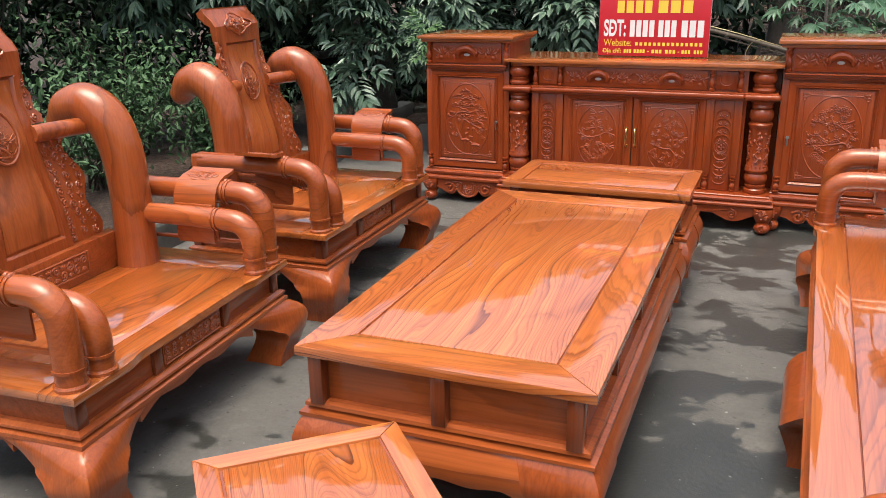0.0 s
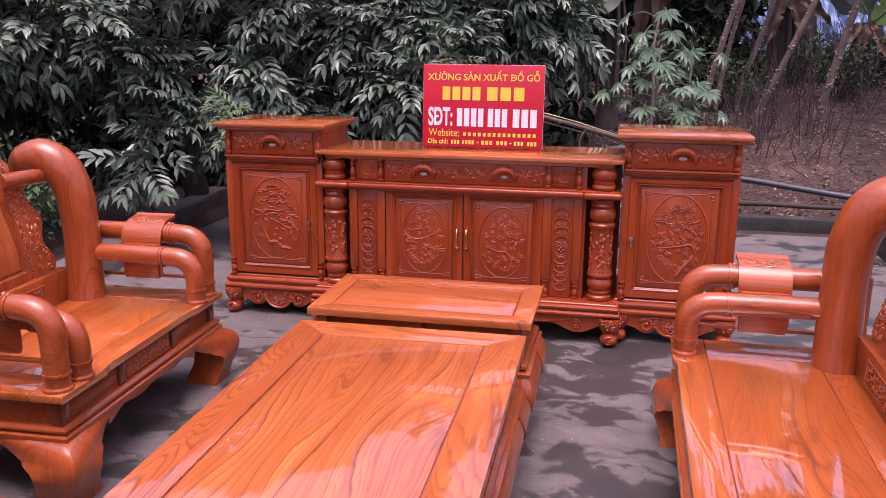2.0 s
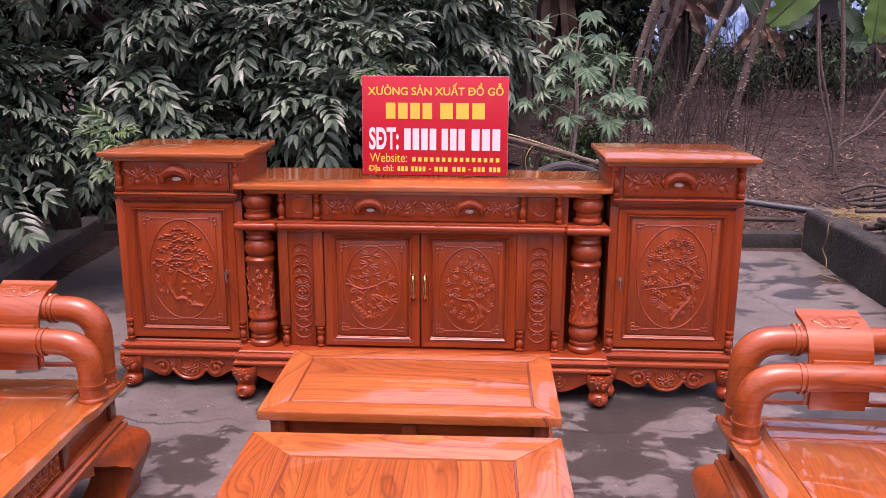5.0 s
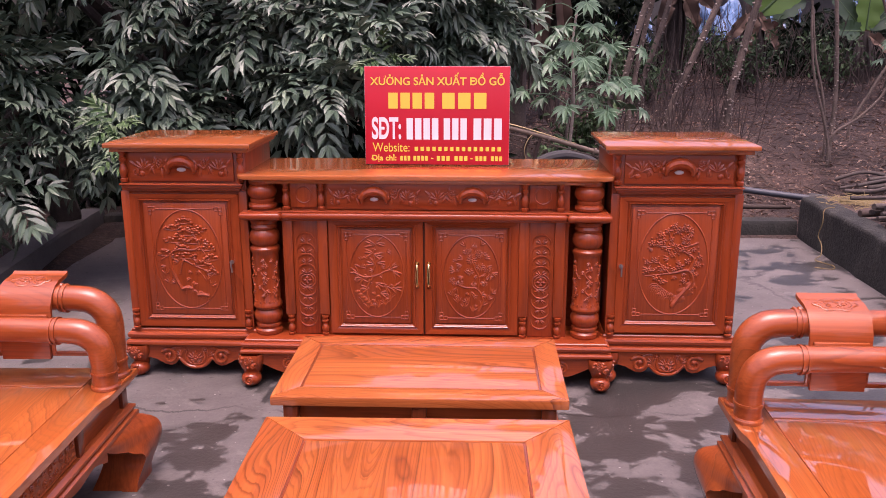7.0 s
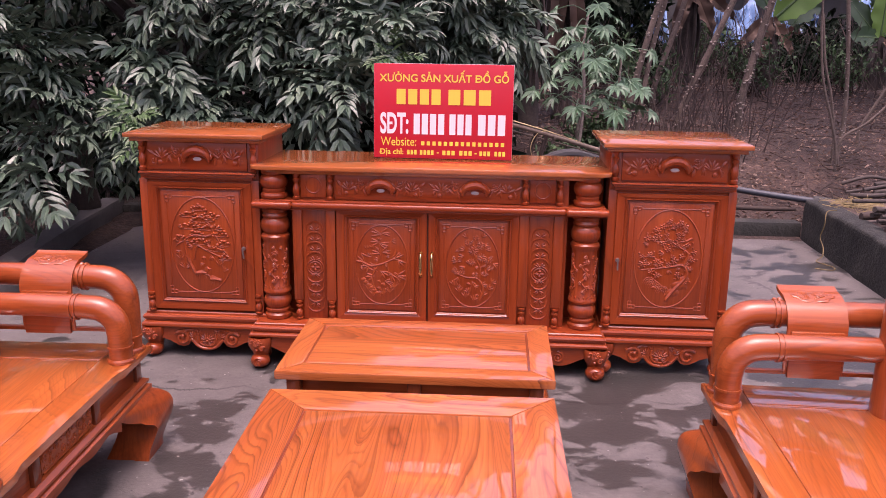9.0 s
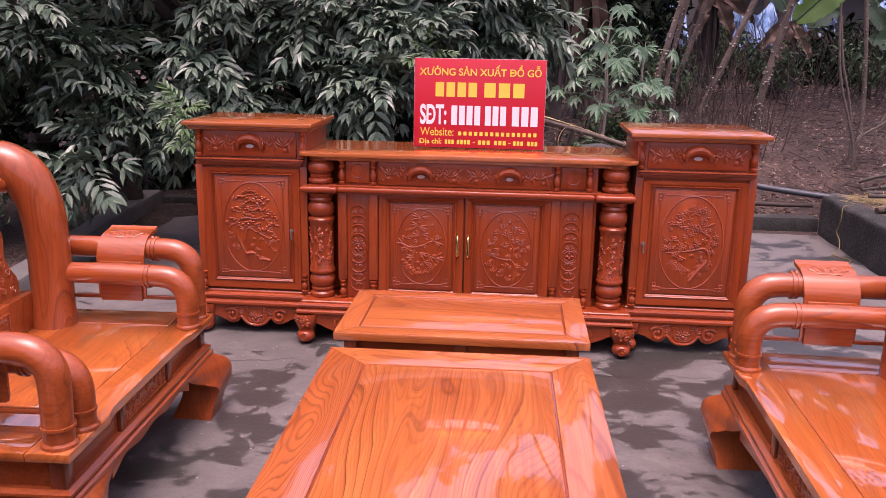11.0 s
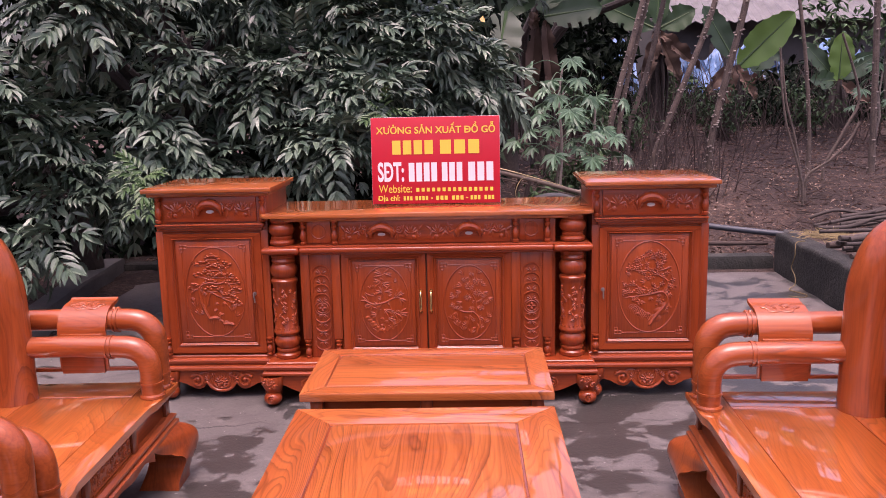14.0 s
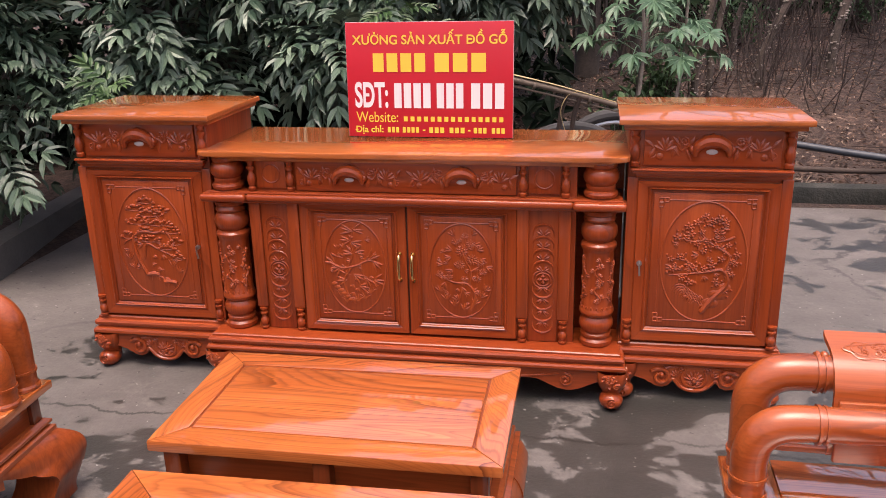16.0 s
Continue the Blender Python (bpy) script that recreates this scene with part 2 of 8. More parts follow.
def concrete(name, tone, stained):
    mat, nt, b = nodes_of(name)
    v = coords(nt, shift=False)
    cloud = noise_of(nt, v, 0.9, 4.0, 0.6)
    grain = noise_of(nt, v, 60.0, 3.0, 0.6)
    mott = noise_of(nt, v, 7.0, 4.0, 0.65)
    f = sums(nt, "ADD", sums(nt, "MULTIPLY", cloud, 0.5), sums(nt, "ADD", sums(nt, "MULTIPLY", grain, 0.2), sums(nt, "MULTIPLY", mott, 0.35)))
    lo = tuple(c * 0.62 for c in tone)
    hi = tuple(c * 1.25 for c in tone)
    col = ramp(nt, f, [(0.36, lo), (0.66, hi)])
    b.inputs["Roughness"].default_value = 0.75
    if stained:
        w = noise_of(nt, coords(nt, (1.0, 1.25, 1.0), False), 3.4, 10.0, 0.62, 0.30)
        edge = noise_of(nt, v, 22.0, 5.0, 0.65)
        damp = sums(nt, "ADD", sums(nt, "MULTIPLY", w, 0.72), sums(nt, "ADD", sums(nt, "MULTIPLY", noise_of(nt, v, 0.85, 2.0), 0.34), sums(nt, "MULTIPLY", edge, 0.08)))
        far = nt.nodes.new("ShaderNodeVectorMath")
        far.operation = "DISTANCE"
        far.inputs[1].default_value = (0.75, -3.0, 0.0)
        nt.links.new(v, far.inputs[0])
        damp = sums(nt, "ADD", damp, ramp(nt, sums(nt, "MULTIPLY", far.outputs["Value"], 0.5), [(0.15, 0.062), (0.95, 0.0)]))
        place = nt.nodes.new("ShaderNodeSeparateXYZ")
        nt.links.new(v, place.inputs[0])
        dry = ramp(nt, sums(nt, "MULTIPLY", sums(nt, "ADD", place.outputs[0], 3.0), 0.2), [(0.25, 0.055), (0.52, 0.0)])
        damp = sums(nt, "SUBTRACT", damp, dry)
        damp = sums(nt, "SUBTRACT", damp, ramp(nt, sums(nt, "MULTIPLY", sums(nt, "ADD", place.outputs[1], 1.0), 0.5), [(0.50, 0.0), (0.85, 0.030)]))
        wet = ramp(nt, damp, [(0.576, 0.0), (0.584, 0.90), (0.66, 1.0)])
        halo = ramp(nt, damp, [(0.535, 0.0), (0.58, 1.0)])
        col = blend(nt, sums(nt, "MULTIPLY", halo, 0.30), col, (0.045, 0.042, 0.036))
        dust = ramp(nt, sums(nt, "ADD", sums(nt, "MULTIPLY", noise_of(nt, v, 2.3, 9.0, 0.72, 0.6), 0.8), sums(nt, "MULTIPLY", edge, 0.2)), [(0.56, 0.0), (0.66, 0.55)])
        col = blend(nt, dust, col, tuple(c * 1.8 for c in tone))
        col = blend(nt, sums(nt, "MULTIPLY", wet, ramp(nt, mott, [(0.3, 0.72), (0.6, 0.92)])), col, (0.026, 0.025, 0.023))
        specks = ramp(nt, noise_of(nt, v, 34.0, 2.0, 0.5), [(0.27, 0.8), (0.33, 0.0)])
        col = blend(nt, specks, col, (0.03, 0.026, 0.024))
        chips = ramp(nt, noise_of(nt, v, 46.0, 1.0, 0.5), [(0.74, 0.0), (0.78, 0.8)])
        col = blend(nt, chips, col, (0.26, 0.25, 0.23))
        vor = nt.nodes.new("ShaderNodeTexVoronoi")
        vor.feature = "DISTANCE_TO_EDGE"
        vor.inputs["Scale"].default_value = 0.40
        wob = nt.nodes.new("ShaderNodeVectorMath")
        wob.operation = "MULTIPLY_ADD"
        n3 = nt.nodes.new("ShaderNodeTexNoise")
        n3.inputs["Scale"].default_value, n3.inputs["Detail"].default_value, n3.inputs["Roughness"].default_value = 2.2, 8.0, 0.65
        nt.links.new(v, n3.inputs["Vector"])
        wob.inputs[1].default_value = (0.5, 0.5, 0.0)
        nt.links.new(n3.outputs["Color"], wob.inputs[0])
        nt.links.new(v, wob.inputs[2])
        nt.links.new(wob.outputs[0], vor.inputs["Vector"])
        crack = ramp(nt, vor.outputs["Distance"], [(0.0, 1.0), (0.003, 0.9), (0.008, 0.0)])
        some = ramp(nt, noise_of(nt, v, 0.9, 2.0), [(0.44, 0.0), (0.54, 0.85)])
        col = blend(nt, sums(nt, "MULTIPLY", crack, some), col, (0.022, 0.02, 0.02))
        # one long crack across the slab in front of the cabinets
        at = nt.nodes.new("ShaderNodeSeparateXYZ")
        nt.links.new(v, at.inputs[0])
        lane = noise_of(nt, coords(nt, (1.0, 0.0, 0.0), False), 1.6, 8.0, 0.62)
        gap = sums(nt, "ABSOLUTE", sums(nt, "SUBTRACT", sums(nt, "ADD", at.outputs[1], 0.56), sums(nt, "MULTIPLY", lane, 0.42)), 0.0)
        split = ramp(nt, sums(nt, "MULTIPLY", gap, 10.0), [(0.0, 1.0), (0.035, 0.9), (0.10, 0.0)])
        col = blend(nt, sums(nt, "MULTIPLY", split, ramp(nt, noise_of(nt, v, 2.0, 4.0), [(0.36, 0.0), (0.5, 0.9)])), col, (0.018, 0.016, 0.014))
        nt.links.new(ramp(nt, wet, [(0.0, 0.72), (1.0, 0.34)]), b.inputs["Roughness"])
    nt.links.new(col, b.inputs["Base Color"])
    bump(nt, b, sums(nt, "ADD", grain, sums(nt, "MULTIPLY", mott, 1.5)), 0.25, 0.006)
    return mat


yard_concrete = concrete("stained_yard_concrete", (0.098, 0.086, 0.079), True)
kerb_concrete = concrete("mossy_kerb_concrete", (0.034, 0.032, 0.030), False)
bed_kerb = concrete("worn_grey_kerb_concrete", (0.088, 0.082, 0.077), False)


def earth():
    mat, nt, b = nodes_of("bare_brown_earth")
    v = coords(nt, shift=False)
    big = noise_of(nt, v, 0.7, 4.0, 0.6)
    fine = noise_of(nt, v, 26.0, 5.0, 0.7)
    f = sums(nt, "ADD", sums(nt, "MULTIPLY", big, 0.5), sums(nt, "MULTIPLY", fine, 0.5))
    nt.links.new(ramp(nt, f, [(0.36, (0.010, 0.0052, 0.004)), (0.52, (0.038, 0.021, 0.015)), (0.64, (0.110, 0.067, 0.049))]), b.inputs["Base Color"])
    b.inputs["Roughness"].default_value = 0.95
    bump(nt, b, fine, 0.9, 0.03)
    return mat


soil = earth()
packed_soil = plain("packed_bare_soil", (0.074, 0.048, 0.038), 0.9, 0, 0.45, 22, 0.5)


def mossy_wall():
    """Old concrete: nearly black moss streaked downwards, with paler worn patches."""
    mat, nt, b = nodes_of("black_mossy_concrete")
    v = coords(nt, shift=False)
    streak = noise_of(nt, coords(nt, (7.0, 7.0, 1.6), False), 1.0, 6.0, 0.65)
    fine = noise_of(nt, v, 38.0, 4.0, 0.65)
    patch = noise_of(nt, v, 3.2, 5.0, 0.6)
    f = sums(nt, "ADD", sums(nt, "MULTIPLY", streak, 0.45), sums(nt, "ADD", sums(nt, "MULTIPLY", fine, 0.2), sums(nt, "MULTIPLY", patch, 0.4)))
    nt.links.new(ramp(nt, f, [(0.40, (0.006, 0.0065, 0.005)), (0.54, (0.014, 0.014, 0.011)), (0.68, (0.045, 0.041, 0.034))]), b.inputs["Base Color"])
    b.inputs["Roughness"].default_value = 0.9
    bump(nt, b, sums(nt, "ADD", fine, patch), 0.6, 0.02)
    return mat


block_concrete = mossy_wall()


def foliage(name, colours, rough=0.42, gloss=0.5):
    """Leaf colour that differs from leaf to leaf."""
    mat, nt, b = nodes_of(name)
    g = nt.nodes.new("ShaderNodeNewGeometry")
    stops = [(i / max(1, len(colours) - 1), c) for i, c in enumerate(colours)]
    col = ramp(nt, g.outputs["Random Per Island"], stops)
    n = noise_of(nt, coords(nt, shift=False), 1.3, 2.0)
    col = blend(nt, ramp(nt, n, [(0.35, 0.0), (0.65, 0.55)]), col, tuple(c * 0.55 for c in colours[0]))
    nt.links.new(col, b.inputs["Base Color"])
    b.inputs["Roughness"].default_value = rough
    b.inputs["Specular IOR Level"].default_value = gloss
    return mat


leaf_dark = foliage("dark_glossy_leaf", [(0.040, 0.072, 0.045), (0.068, 0.112, 0.071), (0.100, 0.152, 0.099), (0.155, 0.210, 0.140)], 0.40)
leaf_young = foliage("young_yellow_green_leaf", [(0.038, 0.088, 0.024), (0.060, 0.118, 0.032)], 0.5)
leaf_shrub = foliage("shrub_leaf", [(0.034, 0.068, 0.028), (0.056, 0.106, 0.042), (0.095, 0.160, 0.066)], 0.55, 0.25)
# near-black leaf: the deep shade between the trees is put into the colour
leaf_hedge = foliage("shade_coloured_hedge_leaf", [(0.006, 0.012, 0.007), (0.012, 0.022, 0.011)], 0.7, 0.10)
leaf_palm = foliage("palmate_leaf", [(0.070, 0.145, 0.080), (0.115, 0.205, 0.115)], 0.45)
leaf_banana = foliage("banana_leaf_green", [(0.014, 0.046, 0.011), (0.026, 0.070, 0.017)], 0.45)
leaf_dead = foliage("dead_brown_leaf", [(0.045, 0.024, 0.015), (0.085, 0.050, 0.033), (0.16, 0.10, 0.068)], 0.8)
leaf_litter = foliage("dry_fallen_leaf", [(0.070, 0.040, 0.028), (0.14, 0.088, 0.066), (0.24, 0.165, 0.125), (0.42, 0.32, 0.25)], 0.9, 0.15)
leaf_yellow = foliage("yellowing_leaf", [(0.42, 0.26, 0.02), (0.50, 0.32, 0.03)], 0.5)
leaf_grey = foliage("dull_banana_leaf", [(0.090, 0.115, 0.075), (0.110, 0.135, 0.088)], 0.55)
# lit copy of the banana green: light on the leaf is put into the colour
leaf_lit = foliage("light_painted_banana_leaf", [(0.10, 0.20, 0.028), (0.13, 0.25, 0.040)], 0.5)
bark = plain("grey_brown_bark", (0.048, 0.037, 0.031), 0.9, 0, 0.5, 40, 0.6)
bark_pale = plain("pale_speckled_stem", (0.24, 0.20, 0.17), 0.85, 0, 0.4, 60, 0.5)
bark_stem = plain("brown_mottled_stem", (0.090, 0.068, 0.054), 0.9, 0, 0.6, 55, 0.6)
twig_mat = plain("dry_twig", (0.045, 0.030, 0.023), 0.9, 0, 0.4, 40, 0.3)
straw_mat = plain("yellow_straw", (0.17, 0.125, 0.05), 0.8, 0, 0.3, 40, 0.2)
bamboo = plain("weathered_bamboo_pole", (0.115, 0.084, 0.060), 0.7, 0, 0.35, 25, 0.2)
bamboo_pale = plain("fresh_split_bamboo", (0.36, 0.27, 0.13), 0.6, 0, 0.25, 25, 0.2)
tarp_mat = plain("faded_blue_tarpaulin", (0.105, 0.190, 0.33), 0.45, 0, 0.55, 5.0, 0.3)
pipe_mat = plain("dark_grey_pipe", (0.030, 0.034, 0.042), 0.5, 0, 0.25, 20, 0.1)
white_plastic = plain("white_plastic", (0.42, 0.42, 0.42), 0.4, 0, 0.12, 14, 0.05)
rubber = plain("dusty_rubber", (0.035, 0.033, 0.033), 0.8, 0, 0.3, 30, 0.2)
roof_mat = plain("weathered_fibre_cement_roof", (0.122, 0.118, 0.116), 0.85, 0, 0.5, 3, 0.2)
render_mat = plain("grey_house_render", (0.06, 0.058, 0.056), 0.9, 0, 0.25, 4, 0.2)


# ---- mesh helpers ----
def part(name, bm, material, parent=None, label="", smooth=True, sharp=32):
    """Links a bmesh as one mesh object, under a thing or a part."""
    bmesh.ops.recalc_face_normals(bm, faces=bm.faces)
    me = bpy.data.meshes.new(name)
    if smooth:
        for f in bm.faces:
            f.smooth = True
        for e in bm.edges:
            if len(e.link_faces) == 2 and e.calc_face_angle(0) > radians(sharp):
                e.smooth = False
    bm.to_mesh(me)
    bm.free()
    me.materials.append(material)
    ob = new(name, me)
    if parent:
        ob.parent = parent
    if label:
        ob["label"] = label
    return ob


def thing(name, label, category, m=None, group="", kind=""):
    ob = new(name)
    ob.empty_display_size = 0.1
    if m is not None:
        ob.matrix_basis = m
    return tagged(ob, label, category, group, kind)


def box(bm, lo, hi, bev=0.004, seg=2):
    vs = [bm.verts.new((x, y, z)) for x in (lo[0], hi[0]) for y in (lo[1], hi[1]) for z in (lo[2], hi[2])]
    fs = [bm.faces.new([vs[i] for i in q]) for q in ((0, 1, 3, 2), (4, 6, 7, 5), (0, 4, 5, 1), (2, 3, 7, 6), (0, 2, 6, 4), (1, 5, 7, 3))]
    if bev > 0:
        es = list({e for f in fs for e in f.edges})
        bmesh.ops.bevel(bm, geom=es, offset=bev, segments=seg, profile=0.5, affect="EDGES")
    return bm


def prism(bm, poly, a0, a1, axis="y", bev=0.0, seg=2):
    """Extrudes a polygon of the two other axes along an axis."""
    def at(p, a):
        return {"x": (a, p[0], p[1]), "y": (p[0], a, p[1]), "z": (p[0], p[1], a)}[axis]
    va = [bm.verts.new(at(p, a0)) for p in poly]
    vb = [bm.verts.new(at(p, a1)) for p in poly]
    n = len(poly)
    fs = [bm.faces.new(va), bm.faces.new(vb[::-1])]
    fs += [bm.faces.new((va[i], vb[i], vb[(i + 1) % n], va[(i + 1) % n])) for i in range(n)]
    if bev > 0:
        es = list({e for f in fs[:2] for e in f.edges})
        bmesh.ops.bevel(bm, geom=es, offset=bev, segments=seg, profile=0.5, affect="EDGES")
    return bm


def spline(pts, n=6):
    pts = [Vector(p) for p in pts]
    out = []
    for i in range(len(pts) - 1):
        p0, p1, p2, p3 = pts[max(i - 1, 0)], pts[i], pts[i + 1], pts[min(i + 2, len(pts) - 1)]
        for k in range(n):
            t = k / n
            out.append(0.5 * ((2 * p1) + (p2 - p0) * t + (2 * p0 - 5 * p1 + 4 * p2 - p3) * t * t + (3 * p1 - p0 - 3 * p2 + p3) * t ** 3))
    out.append(pts[-1])
    return out


def tube(bm, pts, radii, seg=14, n=6, round_a=False, round_b=False, flat=1.0, up=(0, 0, 1)):
    """Sweeps a round section along a smooth line; flat squeezes it along up."""
    line = spline(pts, n) if n > 1 else [Vector(p) for p in pts]
    if isinstance(radii, (int, float)):
        rr = [radii] * len(line)
    else:
        rr = []
        for i in range(len(line)):
            f = i / (len(line) - 1) * (len(radii) - 1)
            k = min(int(f), len(radii) - 2)
            w = f - k
            w = w * w * (3 - 2 * w)
            rr.append(radii[k] * (1 - w) + radii[k + 1] * w)
    ta = (line[0] - line[1]).normalized()
    tb = (line[-1] - line[-2]).normalized()
    if round_a:
        extra = [(line[0] + ta * rr[0] * math.sin(a), rr[0] * math.cos(a)) for a in (1.45, 1.1, 0.75, 0.4)]
        line, rr = [e[0] for e in extra] + line, [e[1] for e in extra] + rr
    if round_b:
        r = rr[-1]
        p = line[-1]
        extra = [(p + tb * r * math.sin(a), r * math.cos(a)) for a in (0.4, 0.75, 1.1, 1.45)]
        line, rr = line + [e[0] for e in extra], rr + [e[1] for e in extra]
    up = Vector(up)
    t = (line[1] - line[0]).normalized()
    side = t.cross(up)
    if side.length < 0.2:
        side = t.cross(Vector((1, 0, 0)))
    side.normalize()
    rings = []
    for i, p in enumerate(line):
        t = (line[min(i + 1, len(line) - 1)] - line[max(i - 1, 0)]).normalized()
        side = (side - t * side.dot(t)).normalized()
        v = side.cross(t)
        rings.append([bm.verts.new(p + side * math.cos(2 * math.pi * k / seg) * rr[i] + v * math.sin(2 * math.pi * k / seg) * rr[i] * flat) for k in range(seg)])
    for a, b in zip(rings, rings[1:]):
        for k in range(seg):
            bm.faces.new((a[k], a[(k + 1) % seg], b[(k + 1) % seg], b[k]))
    bm.faces.new(rings[0][::-1])
    bm.faces.new(rings[-1])
    return bm


def lathe(bm, profile, at=(0, 0), seg=20):
    rings = [[bm.verts.new((at[0] + r * math.cos(2 * math.pi * k / seg), at[1] + r * math.sin(2 * math.pi * k / seg), z)) for k in range(seg)] for r, z in profile]
    for a, b in zip(rings, rings[1:]):
        for k in range(seg):
            bm.faces.new((a[k], a[(k + 1) % seg], b[(k + 1) % seg], b[k]))
    bm.faces.new(rings[0][::-1])
    bm.faces.new(rings[-1])
    return bm


BALLS = {}


def ball(seg, rings):
    """Points and faces of a unit sphere, worked out once for each fineness."""
    if (seg, rings) not in BALLS:
        pts = [(0, 0, 1)]
        for i in range(1, rings):
            z, r = math.cos(math.pi * i / rings), math.sin(math.pi * i / rings)
            pts += [(r * math.cos(2 * math.pi * k / seg), r * math.sin(2 * math.pi * k / seg), z) for k in range(seg)]
        pts.append((0, 0, -1))
        fs = [(0, 1 + k, 1 + (k + 1) % seg) for k in range(seg)]
        for i in range(rings - 2):
            o = 1 + i * seg
            fs += [(o + k, o + seg + k, o + seg + (k + 1) % seg, o + (k + 1) % seg) for k in range(seg)]
        o, last = 1 + (rings - 2) * seg, len(pts) - 1
        fs += [(o + k, last, o + (k + 1) % seg) for k in range(seg)]
        BALLS[(seg, rings)] = ([Vector(p) for p in pts], fs)
    return BALLS[(seg, rings)]


def blob(bm, c, r, seg=8, rings=5, m=None):
    """A small ellipsoid."""
    mat = Matrix.LocRotScale(Vector(c), m, Vector(r))
    pts, fs = ball(seg, rings)
    vs = [bm.verts.new(mat @ p) for p in pts]
    for f in fs:
        bm.faces.new([vs[i] for i in f])
    return bm


def shell(bm, outer, inner):
    """A closed plate between two grids of points of the same size."""
    ni, nj = len(outer), len(outer[0])
    o = [[bm.verts.new(p) for p in row] for row in outer]
    q = [[bm.verts.new(p) for p in row] for row in inner]
    for i in range(ni - 1):
        for j in range(nj - 1):
            bm.faces.new((o[i][j], o[i + 1][j], o[i + 1][j + 1], o[i][j + 1]))
            bm.faces.new((q[i][j], q[i][j + 1], q[i + 1][j + 1], q[i + 1][j]))
    for i in range(ni - 1):
        for j in (0, nj - 1):
            bm.faces.new((o[i][j], q[i][j], q[i + 1][j], o[i + 1][j]))
    for j in range(nj - 1):
        for i in (0, ni - 1):
            bm.faces.new((o[i][j], o[i][j + 1], q[i][j + 1], q[i][j]))
    return bm


def lerp_table(table, z):
    for (z0, v0), (z1, v1) in zip(table, table[1:]):
        if z0 <= z <= z1:
            w = (z - z0) / (z1 - z0)
            w = w * w * (3 - 2 * w)
            return v0 + (v1 - v0) * w
    return table[0][1] if z < table[0][0] else table[-1][1]


def curve_table(table, z):
    """Smooth curve through a table, with no flats at its knots."""
    if z <= table[0][0]:
        return table[0][1]
    for i in range(len(table) - 1):
        (z1, v1), (z2, v2) = table[i], table[i + 1]
        if z <= z2:
            z0, v0 = table[max(i - 1, 0)]
            z3, v3 = table[min(i + 2, len(table) - 1)]
            m1 = (v2 - v0) / (z2 - z0)
            m2 = (v3 - v1) / (z3 - z1)
            h, t = z2 - z1, (z - z1) / (z2 - z1)
            return (2 * t ** 3 - 3 * t * t + 1) * v1 + (t ** 3 - 2 * t * t + t) * h * m1 + (3 * t * t - 2 * t ** 3) * v2 + (t ** 3 - t * t) * h * m2
    return table[-1][1]


def skirt(owner, hx, hy, top, bulge, width, apron_low, mats, thick=0.04, shift=0.0, flush=None):
    """Bulging cabriole legs at four corners and the aprons between them. bulge and width: tables over height."""
    zs = [top * i / 26 for i in range(27)]
    reach = max(v for _, v in width)
    for sx in (-1, 1):
        for sy in (-1, 1):
            outer, inner = [], []
            for z in zs:
                o, w = curve_table(bulge, z), curve_table(width, z)
                row, rin = [], []

                def out(u):
                    if flush is None:
                        return o
                    k = lerp_table([(0.10, 0.0), (0.19, 1.0)], z)
                    return o + (flush - o) * k * u ** 1.6
                for u in (1, 0.85, 0.7, 0.5, 0.25, 0.08):
                    row.append((sx * (hx + o - u * w), sy * (hy + out(u)), z))
                    rin.append((sx * (hx + o - max(u * w, thick)), sy * (hy + out(u) - thick), z))
                row.append((sx * (hx + o - 0.004), sy * (hy + o - 0.004), z))
                rin.append((sx * (hx + o - thick), sy * (hy + o - thick), z))
                for u in (0.08, 0.25, 0.5, 0.7, 0.85, 1):
                    row.append((sx * (hx + out(u)), sy * (hy + o - u * w), z))
                    rin.append((sx * (hx + out(u) - thick), sy * (hy + o - max(u * w, thick)), z))
                outer.append(row)
                inner.append(rin)
            bm = shell(bmesh.new(), outer, inner)
            if flush is not None:
                # the foot is solid below the bracket
                core = []
                for z in zs:
                    o, w = curve_table(bulge, z), curve_table(width, z)
                    if z > 0.145:
                        break
                    a, b = 0.02, min(w, 0.175) - 0.004
                    core.append([bm.verts.new((sx * (hx + o - p), sy * (hy + o - q), z + 0.0005)) for p, q in ((a, a), (b, a), (b, b), (a, b))])
                for r0, r1 in zip(core, core[1:]):
                    for k in range(4):
                        bm.faces.new((r0[k], r0[(k + 1) % 4], r1[(k + 1) % 4], r1[k]))
                bm.faces.new(core[0])
                bm.faces.new(core[-1])
            part("leg", bm, mats[2], owner, sharp=36).location.x = shift

    def apron(length, place, mat):
        outer, inner = [], []
        n = 20
        for k in range(9):
            row, rin = [], []
            for j in range(n + 1):
                s = -1 + 2 * j / n
                low = apron_low + 0.022 * max(0, abs(s) - 0.72) / 0.28 * -1 + 0.006 * math.cos(s * 9)
                z = low + (top - low) * k / 8
                o = (curve_table(bulge, z) if flush is None else flush) - 0.004
                row.append(place(s * length, o, z))
                rin.append(place(s * length, o - thick * 0.7, z))
            outer.append(row)
            inner.append(rin)
        part("apron", shell(bmesh.new(), outer, inner), mat, owner, sharp=50).location.x = shift
    for sy in (-1, 1):
        apron(hx + 0.065 - reach, lambda s, o, z: (s, sy * (hy + o), z), mats[0])
    for sx in (-1, 1):
        apron(hy + 0.065 - reach, lambda s, o, z: (sx * (hx + o), s, z), mats[1])


